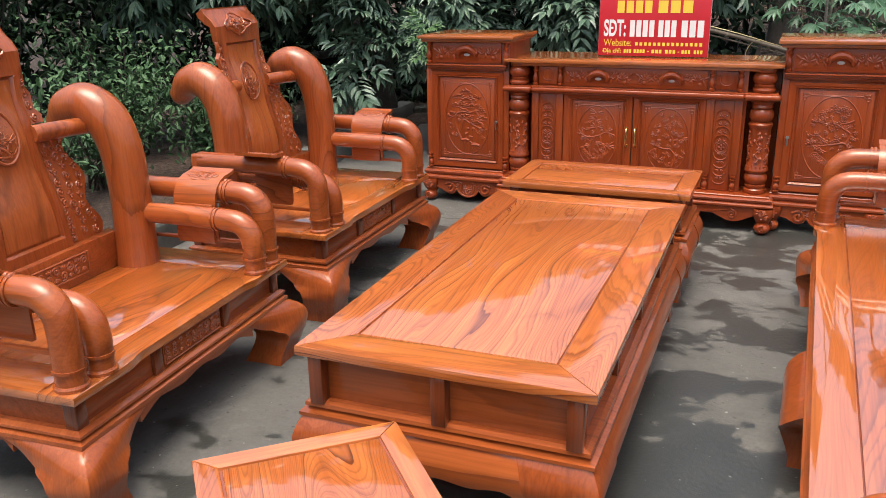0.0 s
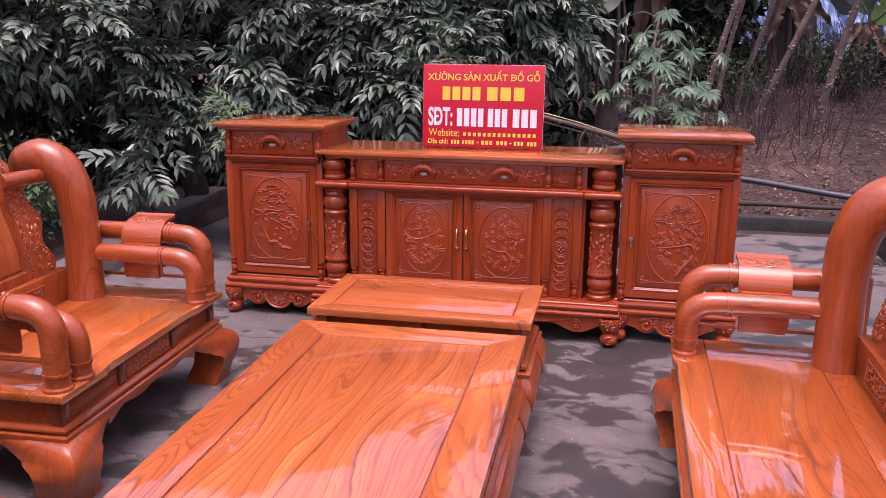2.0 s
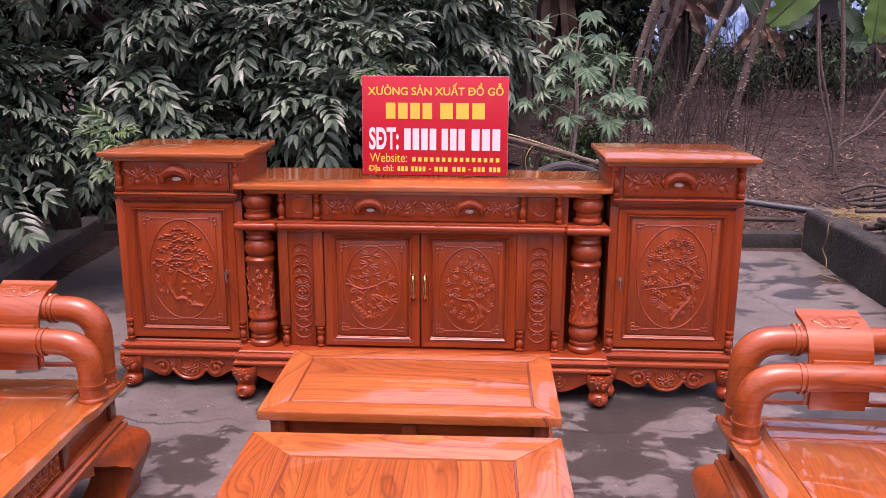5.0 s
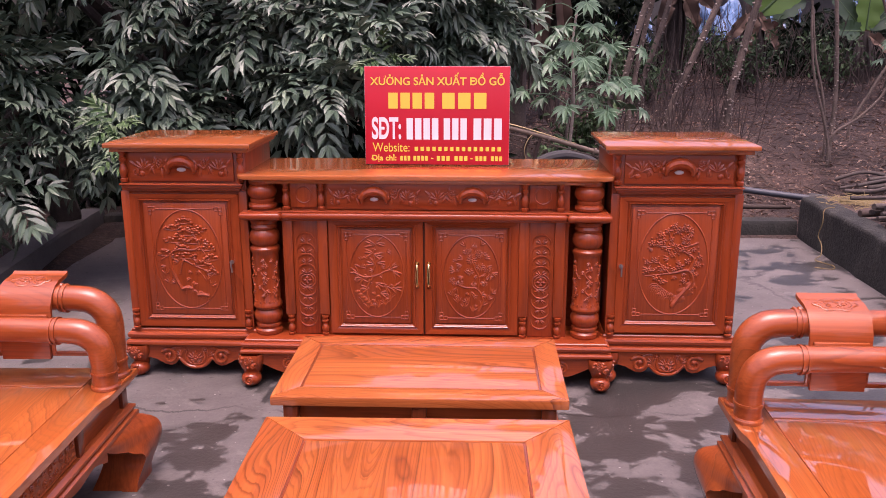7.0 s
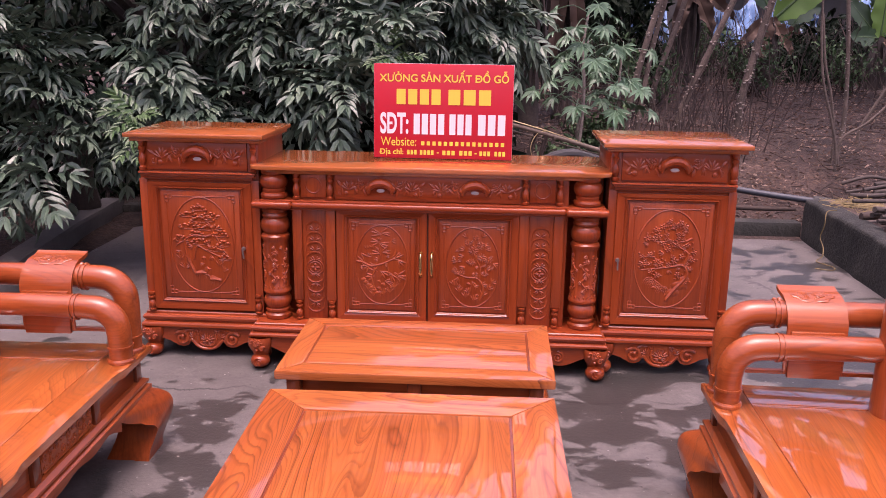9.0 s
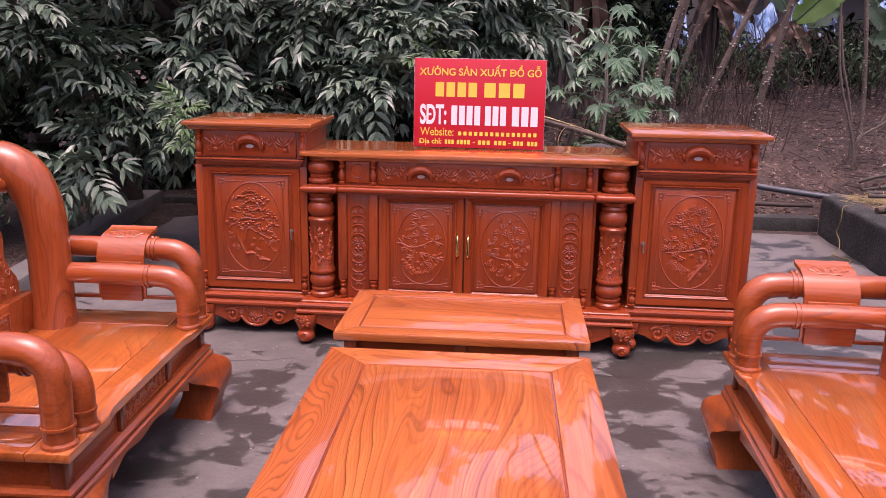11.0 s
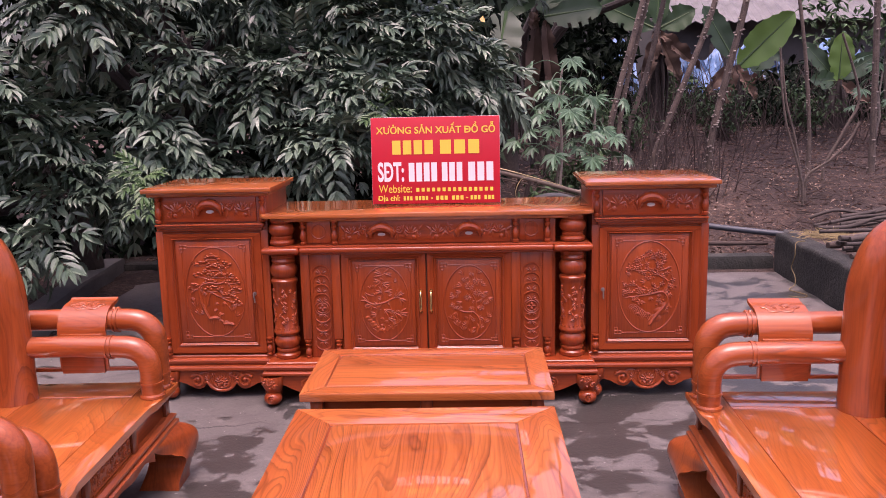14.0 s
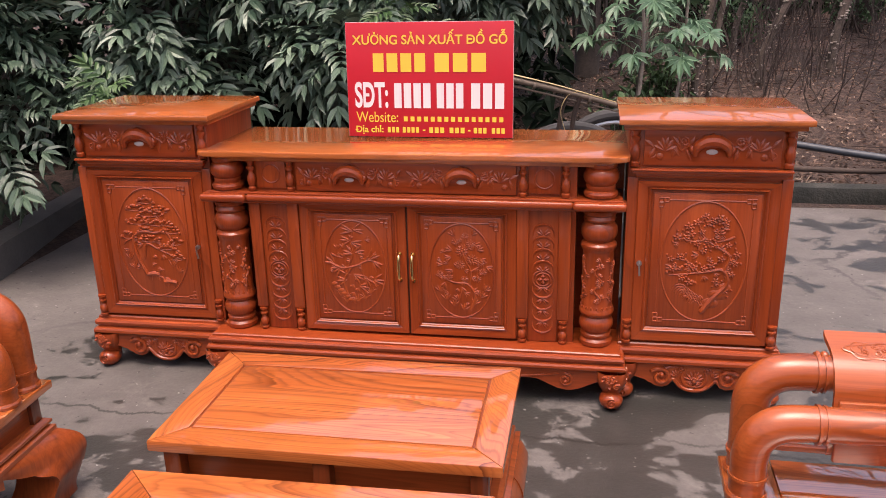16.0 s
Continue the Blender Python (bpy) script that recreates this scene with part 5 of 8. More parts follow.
def bird(bm, plane, u, v, s, flip):
    stroke(bm, plane, [(u - flip * s, v - s * 0.25), (u, v), (u + flip * s * 0.7, v + s * 0.32)], s * 0.10, s * 0.20)
    blob(bm, plane(u + flip * s * 0.85, v + s * 0.42, 0.002), (s * 0.16,) * 3, 7, 5)
    for k in range(3):
        petal(bm, plane(u - flip * s * 0.1 * k, v, 0.002), plane(u - flip * s * (0.5 + 0.2 * k), v + s * (0.75 - 0.2 * k), 0.002), s * 0.11)


def relief_scene(bm, plane, ru, rv, kind, seed):
    """The carved picture inside a door's oval."""
    rng = random.Random(seed)

    def at(pts):
        return [(u * ru, v * rv) for u, v in pts]

    def keep(u, v, k=0.93):
        d = math.hypot(u, v)
        return (u, v) if d < k else (u * k / d, v * k / d)
    if kind == "pine":
        stroke(bm, plane, at([(-0.28, -0.62), (-0.52, -0.25), (-0.55, 0.10), (-0.25, 0.22), (0.15, 0.20), (0.38, 0.30), (0.20, 0.52), (-0.05, 0.66)]), ru * 0.060, ru * 0.022)
        stroke(bm, plane, at([(-0.30, -0.30), (-0.18, -0.02), (0.10, -0.10), (0.42, -0.20), (0.80, -0.30)]), ru * 0.042, ru * 0.018)
        stroke(bm, plane, at([(0.38, 0.28), (0.55, 0.10), (0.62, -0.12)]), ru * 0.035, ru * 0.018)
        stroke(bm, plane, at([(-0.55, 0.10), (-0.80, 0.02), (-0.90, -0.05)]), ru * 0.035, ru * 0.015)
        pads = [(-0.05, 0.80, 0.22), (-0.42, 0.66, 0.26), (0.30, 0.62, 0.26), (0.02, 0.55, 0.34), (-0.35, 0.40, 0.32), (0.25, 0.38, 0.34), (-0.70, 0.12, 0.22), (0.62, 0.24, 0.22), (0.70, 0.02, 0.20), (-0.05, 0.06, 0.26), (0.42, -0.08, 0.24), (0.72, -0.28, 0.18), (-0.18, 0.24, 0.22)]
        for u, v, w in pads:
            n = int(w * 42)
            for k in range(n):
                f = (k + 0.5) / n * 2 - 1
                uu, vv = keep(u + f * w * 1.15 + rng.uniform(-0.03, 0.03), v + 0.065 * (1 - f * f) + rng.uniform(-0.045, 0.035))
                blob(bm, plane(uu * ru, vv * rv, 0.001), (ru * rng.uniform(0.05, 0.075), 0.0065, rv * rng.uniform(0.022, 0.034)), 7, 5)
            stroke(bm, plane, at([(u - w, v - 0.03), (u, v - 0.05), (u + w, v - 0.02)]), ru * 0.02, ru * 0.012, 3)
        for u, v, fl in ((-0.10, -0.62, 1), (0.38, -0.76, -1)):
            stroke(bm, plane, at([(u - 0.16 * fl, v), (u, v + 0.02), (u + 0.15 * fl, v + 0.01)]), ru * 0.065, ru * 0.055)
            stroke(bm, plane, at([(u + 0.14 * fl, v), (u + 0.22 * fl, v + 0.09), (u + 0.32 * fl, v + 0.10)]), ru * 0.035, ru * 0.03)
            for q in (-0.13, -0.05, 0.08, 0.14):
                stroke(bm, plane, at([(u + q, v - 0.02), (u + q * 1.2, v - 0.12)]), ru * 0.020, ru * 0.012, 2)
        for u, v, base in ((-0.62, -0.52, 2.0), (-0.74, -0.34, 1.7), (0.66, -0.58, 1.2), (0.52, -0.46, 1.5)):
            leaf_fan(bm, plane, u * ru, v * rv, ru * 0.24, ru * 0.030, [base + d for d in (-0.7, -0.3, 0.1, 0.5)])
    elif kind == "bamboo":
        stroke(bm, plane, at([(-0.86, 0.10), (-0.45, -0.02), (0.05, 0.04), (0.45, 0.16), (0.82, 0.12)]), ru * 0.050, ru * 0.022)
        stroke(bm, plane, at([(-0.25, 0.0), (-0.05, 0.30), (-0.12, 0.58), (-0.02, 0.86)]), ru * 0.030, ru * 0.014)
        stroke(bm, plane, at([(-0.12, 0.0), (-0.38, -0.30), (-0.30, -0.62), (-0.05, -0.84)]), ru * 0.045, ru * 0.018)
        stroke(bm, plane, at([(0.20, 0.06), (0.30, -0.22), (0.62, -0.28)]), ru * 0.032, ru * 0.014)
        for u, v, a in ((-0.02, 0.84, 0.2), (-0.02, 0.80, 3.0), (-0.12, 0.60, 3.3), (-0.10, 0.56, -0.2), (0.0, 0.34, 0.4), (-0.05, 0.30, 2.8), (0.45, 0.16, 0.9), (0.62, 0.14, -0.7), (-0.50, -0.02, 3.9), (-0.30, -0.30, 3.4), (-0.05, -0.16, -0.5), (0.35, -0.24, -0.9), (0.60, -0.28, 0.2), (-0.68, 0.06, 2.5), (0.12, -0.42, -0.1)):
            leaf_fan(bm, plane, u * ru, v * rv, ru * rng.uniform(0.34, 0.46), ru * 0.045, [a + d + rng.uniform(-0.1, 0.1) for d in (-0.55, -0.1, 0.4)])
        bird(bm, plane, -0.62 * ru, 0.24 * rv, ru * 0.20, -1)
        bird(bm, plane, -0.35 * ru, -0.14 * rv, ru * 0.18, -1)
        for u, v in ((0.05, -0.72), (0.30, -0.66), (-0.35, -0.74), (-0.55, -0.58), (0.50, -0.52), (0.72, -0.36)):
            u, v = keep(u, v, 0.86)
            for k in range(5):
                a = 0.3 + 0.62 * k
                stroke(bm, plane, [(u * ru, (v - 0.08) * rv), (u * ru + ru * 0.12 * math.cos(a), v * rv + ru * 0.08 * math.sin(a)), (u * ru + ru * 0.20 * math.cos(a), v * rv + ru * 0.15 * math.sin(a))], ru * 0.026, ru * 0.012, 3)
        for k in range(6):
            u, v = keep(-0.75 + 0.11 * k, -0.40 - 0.07 * k, 0.84)
            blob(bm, plane(u * ru, v * rv, 0), (ru * 0.12, 0.006, rv * 0.05), 7, 5)
    elif kind == "asters":
        stroke(bm, plane, at([(0.30, -0.85), (0.45, -0.55), (0.20, -0.28), (-0.20, -0.26), (-0.62, -0.16), (-0.84, -0.10)]), ru * 0.055, ru * 0.018)
        stroke(bm, plane, at([(0.25, -0.30), (0.30, 0.0), (0.10, 0.30), (0.15, 0.62), (0.05, 0.86)]), ru * 0.038, ru * 0.014)
        stroke(bm, plane, at([(0.30, 0.0), (0.58, 0.12), (0.82, 0.22)]), ru * 0.032, ru * 0.014)
        for u, v, r in ((0.02, 0.44, 0.22), (0.30, 0.60, 0.17), (-0.18, 0.64, 0.15), (0.12, 0.78, 0.13), (0.34, 0.26, 0.20), (0.60, 0.20, 0.17), (-0.05, 0.14, 0.18), (0.70, 0.0, 0.15), (-0.42, -0.14, 0.15), (-0.70, -0.06, 0.12), (0.10, -0.18, 0.14), (0.50, -0.16, 0.15)):
            aster(bm, plane, u * ru, v * rv, ru * r)
        for u, v, a in ((-0.30, 0.46, 2.8), (-0.34, 0.30, 3.3), (-0.22, 0.78, 2.2), (0.50, 0.48, 0.4), (0.34, 0.80, 0.9), (-0.60, 0.16, 3.1), (-0.30, 0.02, 3.6), (0.80, 0.12, -0.4), (-0.55, -0.26, -1.9), (0.0, -0.36, -1.2), (0.34, -0.46, 0.3)):
            leaf_fan(bm, plane, u * ru, v * rv, ru * 0.24, ru * 0.045, [a - 0.5, a, a + 0.5])
        for u, v, a in ((-0.70, -0.48, 1.9), (-0.50, -0.66, 1.8), (-0.25, -0.80, 1.7), (0.05, -0.88, 1.4), (0.62, -0.58, 1.2), (0.74, -0.42, 1.0), (0.40, -0.74, 1.3), (-0.10, -0.66, 2.2)):
            leaf_fan(bm, plane, u * ru, v * rv, ru * 0.26, ru * 0.042, [a - 0.8, a - 0.35, a + 0.1, a + 0.55])
        bird(bm, plane, -0.55 * ru, 0.42 * rv, ru * 0.15, 1)
    else:
        stroke(bm, plane, at([(0.05, -0.86), (0.30, -0.62), (0.62, -0.34), (0.48, -0.12), (0.10, -0.16), (-0.30, -0.20), (-0.80, -0.24)]), ru * 0.075, ru * 0.020)
        stroke(bm, plane, at([(0.50, -0.14), (0.62, 0.12), (0.35, 0.26), (0.02, 0.40), (-0.15, 0.62), (0.05, 0.86)]), ru * 0.050, ru * 0.016)
        stroke(bm, plane, at([(0.02, 0.40), (-0.30, 0.36), (-0.66, 0.42)]), ru * 0.034, ru * 0.014)
        stroke(bm, plane, at([(0.05, 0.66), (0.30, 0.70), (0.44, 0.76)]), ru * 0.030, ru * 0.014)
        stroke(bm, plane, at([(-0.10, -0.18), (-0.40, 0.02), (-0.72, 0.04)]), ru * 0.036, ru * 0.014)
        line = [(-0.70, 0.42), (-0.48, 0.40), (-0.30, 0.50), (-0.22, 0.34), (-0.05, 0.52), (0.10, 0.36), (0.22, 0.32), (-0.18, 0.68), (-0.02, 0.80), (0.12, 0.72), (0.32, 0.74), (0.46, 0.70), (0.62, 0.30), (0.78, 0.18), (0.80, 0.02), (0.66, 0.02), (0.72, -0.18), (0.40, 0.06), (0.22, -0.06), (0.02, -0.08), (-0.20, -0.12), (-0.38, -0.06), (-0.52, -0.26), (-0.70, -0.14), (-0.78, 0.06), (-0.60, 0.10), (-0.34, -0.34), (0.60, -0.46), (0.36, -0.30), (0.0, 0.22), (-0.40, 0.62), (0.30, 0.52)]
        for u, v in line:
            u, v = keep(u + rng.uniform(-0.04, 0.04), v + rng.uniform(-0.03, 0.03), 0.88)
            blossom(bm, plane, u * ru, v * rv, ru * rng.uniform(0.085, 0.115), rng, 0.002)
            for k in range(2):
                a = rng.uniform(0, 6.28)
                uu, vv = keep(u + 0.16 * math.cos(a), v + 0.11 * math.sin(a), 0.9)
                blob(bm, plane(uu * ru, vv * rv, 0.001), (ru * 0.035, 0.005, ru * 0.035), 6, 4)
        bird(bm, plane, 0.52 * ru, 0.40 * rv, ru * 0.20, 1)
        for k in range(5):
            for r in (0.30, 0.22, 0.14):
                u0, v0 = -0.52 + 0.10 * k, -0.56 - 0.05 * k
                pts = [keep(u0 + r * math.cos(a) * 0.7, v0 + r * 0.55 * math.sin(a), 0.94) for a in (0.2, 0.8, 1.5, 2.2, 2.9)]
                stroke(bm, plane, at(pts), ru * 0.020, ru * 0.012, 3)
        for u, v, w in ((0.42, -0.56, 0.30), (0.22, -0.72, 0.26), (0.56, -0.44, 0.2)):
            blob(bm, plane(u * ru, v * rv, -0.003), (ru * w, 0.008, rv * 0.10), 9, 6)
    # small sprays of leaves that fill the ground between
    for k in range(26):
        a, d = k * 2.4 + rng.uniform(-0.3, 0.3), 0.84 * math.sqrt((k + 0.5) / 26)
        u, v = d * math.cos(a), d * math.sin(a)
        if kind == "pine" and v > 0.1:
            continue
        way = a + rng.uniform(-1.2, 1.2)
        leaf_fan(bm, plane, u * ru * 0.9, v * rv * 0.9, ru * rng.uniform(0.13, 0.19), ru * 0.036, [way - 0.6, way, way + 0.6])


def panel_door(owner, x0, x1, z0, z1, y, inner, knots, oval_size, kind, seed, lock=None, handle=None):
    """A mitred frame with a bead, a sunk panel inside it, a lined border with corner knots and an oval relief.
    inner: the bead's rectangle; knots: half width, low and high of the corner knots; oval_size: half width, half height, height."""
    cx = (inner[0] + inner[1]) / 2
    d = part("door", box(bmesh.new(), (x0 + 0.002, y - 0.002, z0 + 0.002), (x1 - 0.002, y + 0.008, z1 - 0.002), 0.001), case_z, owner, "panelled door carved inside an oval")
    prof = [(0.0, -0.002), (0.0, 0.012), (0.05, 0.0145), (0.55, 0.0135), (0.78, 0.0095), (0.82, 0.0135), (0.90, 0.0165), (0.97, 0.0135), (1.0, 0.008), (1.10, 0.004)]
    outer = (x0, x1, z0, z1)

    def rect(f):
        a = [o + (i - o) * f for o, i in zip(outer, inner)]
        return [(a[0], a[2]), (a[1], a[2]), (a[1], a[3]), (a[0], a[3])]
    for k in range(4):
        bm = bmesh.new()
        g = [(0.0004, 0), (0, 0.0004), (-0.0004, 0), (0, -0.0004)][k]
        rows = []
        for f, proud in prof:
            r = rect(f)
            a, b = r[k], r[(k + 1) % 4]
            rows.append([bm.verts.new((a[0] + g[0], y - proud, a[1] + g[1])), bm.verts.new((b[0] - g[0], y - proud, b[1] - g[1]))])
        for r0, r1 in zip(rows, rows[1:]):
            bm.faces.new((r0[0], r0[1], r1[1], r1[0]))
        part("frame_board", bm, case_z if k % 2 else case_x, d, sharp=22)
    m = 0.010
    pn = part("panel", box(bmesh.new(), (inner[0] + m, y - 0.0085, inner[2] + m), (inner[1] - m, y + 0.002, inner[3] - m), 0.0025), carve_case, d, "sunk panel with a carved border")
    face = y - 0.0085
    pl = front(cx, 0.0, face)
    kx, klo, khi = knots
    s = 0.017
    for su in (-1, 1):
        for zc, sv in ((klo, -1), (khi, 1)):
            bm = bmesh.new()
            mid = front(cx + su * kx, zc, face)
            for a, b in ((-0.5, 0.5), (0.5, 0.5), (0.5, -0.5)):
                a, b = a * su, b * sv
                h = s * 0.42
                pts = [(a * s - h, b * s - h), (a * s + h, b * s - h), (a * s + h, b * s + h), (a * s - h, b * s + h), (a * s - h, b * s - h)]
                for p, q in zip(pts, pts[1:]):
                    tube(bm, [mid(p[0], p[1], 0), mid(q[0], q[1], 0)], 0.0026, 6, 1)
            part("corner_ornament", bm, carve_case, pn)
    bm = bmesh.new()
    e = s * 0.9
    for zz in (klo - s * 0.5, khi + s * 0.5):
        tube(bm, [pl(-kx + e, zz, 0), pl(kx - e, zz, 0)], 0.0026, 6, 1)
    for su in (-1, 1):
        tube(bm, [pl(su * (kx + s * 0.5), klo + e, 0), pl(su * (kx + s * 0.5), khi - e, 0)], 0.0026, 6, 1)
    part("border_line", bm, carve_case, pn)
    ru, rv, cz = oval_size
    op = front(cx, cz, face)
    bm = bmesh.new()
    oval(bm, op, ru, rv, 0.0038, 64)
    part("oval_moulding", bm, carve_case, pn)
    bm = bmesh.new()
    relief_scene(bm, op, ru * 0.96, rv * 0.96, kind, seed)
    flatten(bm, face, 0.88)
    tagged(part("carving", bm, carve_case, pn), RELIEF_LABELS[kind], kind="stuff")
    f = y - 0.012
    if lock is not None:
        bm = bmesh.new()
        tube(bm, [(lock, f, 0.512), (lock, f - 0.010, 0.512)], 0.009, 12, 1)
        k = part("lock", bm, steel, d, "small steel lock with a key")
        bm = bmesh.new()
        box(bm, (lock - 0.0015, f - 0.026, 0.506), (lock + 0.0015, f - 0.008, 0.518), 0.0005)
        tube(bm, [(lock, f - 0.022, 0.508), (lock + 0.002, f - 0.016, 0.470)], 0.0035, 6, 1)
        part("key", bm, steel, k)
    if handle is not None:
        bm = bmesh.new()
        tube(bm, [(handle, f, 0.520), (handle, f - 0.022, 0.512), (handle, f - 0.025, 0.47), (handle, f - 0.022, 0.430), (handle, f, 0.420)], [0.0035, 0.0050, 0.0068, 0.0050, 0.0035], 10, 5)
        for z in (0.520, 0.420):
            tube(bm, [(handle, f, z), (handle, f - 0.004, z)], 0.008, 10, 1)
        part("handle", bm, brass, d, "slim brass bow handle")
    return d


def carved_drawer(owner, x0, x1, z0, z1, y, seed, pull_w=0.036, centres=None, half=None):
    """A drawer front with one arched pull, or several, each between two carved sprays."""
    d = part("drawer", box(bmesh.new(), (x0, y - 0.010, z0), (x1, y + 0.01, z1), 0.003), case_x, owner, "drawer front carved with flower sprays")
    for k, cx in enumerate(centres or [(x0 + x1) / 2]):
        pl = front(cx, (z0 + z1) / 2, y - 0.010)
        for s in (-1, 1):
            bm = bmesh.new()
            floral(bm, pl, (half or (x1 - x0) / 2) * 0.95, (z1 - z0) / 2 * 0.82, seed + s + 6 * k, (s,))
            flatten(bm, y - 0.010, 0.75)
            tagged(part("spray_carving", bm, carve_case, d), kind="stuff")
        pull(d, pl, pull_w)


def side_cabinet(cx, seed, lock_x, scene_kind):
    t = thing("side_cabinet", "tall carved reddish hardwood side cabinet beside the console", "cabinet", pose(cx, 0, 0), "pair of side cabinets")
    h = 0.262
    part("body", box(bmesh.new(), (-h, 0.006, 0.205), (h, 0.42, 0.985), 0.003), case_z, t)
    top_slab(t, -0.300, 0.300, -0.055, 0.435, 0.980, 1.015)
    for s in (-1, 1):
        part("stile", box(bmesh.new(), (s * 0.262 - (0.002 if s < 0 else 0.034), -0.006, 0.212), (s * 0.262 + (0.034 if s < 0 else 0.002), 0.0055, 0.812), 0.004), case_z, t)
        baluster(t, s * 0.243, -0.004, 0.850, 0.978, 0.016)
        baluster(t, s * 0.243, -0.010, 0.214, 0.300, 0.016)
    carved_drawer(t, -0.216, 0.216, 0.853, 0.972, 0.003, seed, 0.054)
    bm = bmesh.new()
    box(bm, (-0.250, -0.026, 0.826), (0.250, 0.0055, 0.838), 0.004)
    box(bm, (-0.256, -0.034, 0.838), (0.256, 0.0055, 0.846), 0.003)
    box(bm, (-0.240, -0.014, 0.812), (0.240, 0.0055, 0.826), 0.004)
    part("rail", bm, case_x, t)
    panel_door(t, -0.229, 0.229, 0.222, 0.800, 0.003, (-0.184, 0.184, 0.268, 0.771), (0.140, 0.312, 0.728), (0.141, 0.214, 0.519), scene_kind, seed + 11, lock=lock_x)
    plinth(t, -0.262, 0.262, 0.0, 0.42, 0.140, 0.212)
    carved_apron(t, -0.250, 0.250, -0.012, 0.140, 0.030)
    for s in (-1, 1):
        part("side_apron", box(bmesh.new(), (s * 0.262 - 0.012, 0.0, 0.075), (s * 0.262 + 0.012, 0.40, 0.140), 0.004), case_x, t)
        claw_foot(t, s * 0.250, 0.010, 0.14, s)
        claw_foot(t, s * 0.250, 0.385, 0.14, s)
    return t


def console_column(owner, x, y):
    prof = [(0.0, 0.200), (0.052, 0.200), (0.057, 0.206), (0.058, 0.220), (0.050, 0.228), (0.049, 0.234), (0.054, 0.238), (0.054, 0.246), (0.047, 0.252), (0.053, 0.258), (0.060, 0.274), (0.060, 0.290), (0.053, 0.304), (0.047, 0.311),
            (0.056, 0.316), (0.061, 0.326), (0.060, 0.336), (0.054, 0.346), (0.054, 0.548), (0.057, 0.558), (0.062, 0.566), (0.062, 0.576), (0.055, 0.584), (0.047, 0.589), (0.054, 0.594), (0.061, 0.608), (0.063, 0.624), (0.060, 0.640), (0.052, 0.652), (0.047, 0.657),
            (0.054, 0.661), (0.056, 0.668), (0.052, 0.675), (0.050, 0.679), (0.056, 0.683), (0.057, 0.696), (0.050, 0.702), (0.048, 0.742), (0.056, 0.746), (0.058, 0.756), (0.054, 0.764), (0.047, 0.768), (0.050, 0.776), (0.050, 0.782), (0.046, 0.786), (0.053, 0.792), (0.060, 0.806), (0.060, 0.822), (0.052, 0.838), (0.046, 0.842), (0.053, 0.848), (0.053, 0.859)]
    c = part("column", lathe(bmesh.new(), prof, (x, y), 44), case_z, owner, "turned bulbous column with a carved shaft")
    bm = bmesh.new()
    wrap = lambda u, v, d: Vector((x + math.sin(u / 0.054) * (0.0545 + d), y - math.cos(u / 0.054) * (0.0545 + d), 0.446 + v))
    rng = random.Random(17)
    for shift in (-0.055, 0.0, 0.055):
        pts = [wrap(shift + 0.011 * math.sin(k * 0.8 + shift * 40), -0.080 + 0.0085 * k, 0) for k in range(20)]
        tube(bm, pts, [0.0025, 0.004, 0.004, 0.003, 0.002], 7, 2, True, True)
        for k in range(9):
            v = -0.075 + 0.019 * k
            u = shift + 0.011 * math.sin((v + 0.080) / 0.0085 * 0.8 + shift * 40)
            a = (0.6 if k % 2 else 2.5) + rng.uniform(-0.3, 0.3)
            for d in (-0.45, 0.0, 0.45):
                petal(bm, wrap(u, v, 0), wrap(u + 0.018 * math.cos(a + d), v + 0.018 * math.sin(a + d), 0.001), 0.0050)
            if k % 3 == 1:
                blossom(bm, wrap, u, v, 0.012, rng)
    for k in range(9):
        u = -0.094 + 0.0188 * k + 0.0094
        tube(bm, [wrap(u + 0.0094 * q, -0.094 - 0.016 * (1 - q * q), 0) for q in (-1, -0.5, 0, 0.5, 1)], 0.003, 6, 2)
    tagged(part("carving", bm, carve_case, c), kind="stuff")


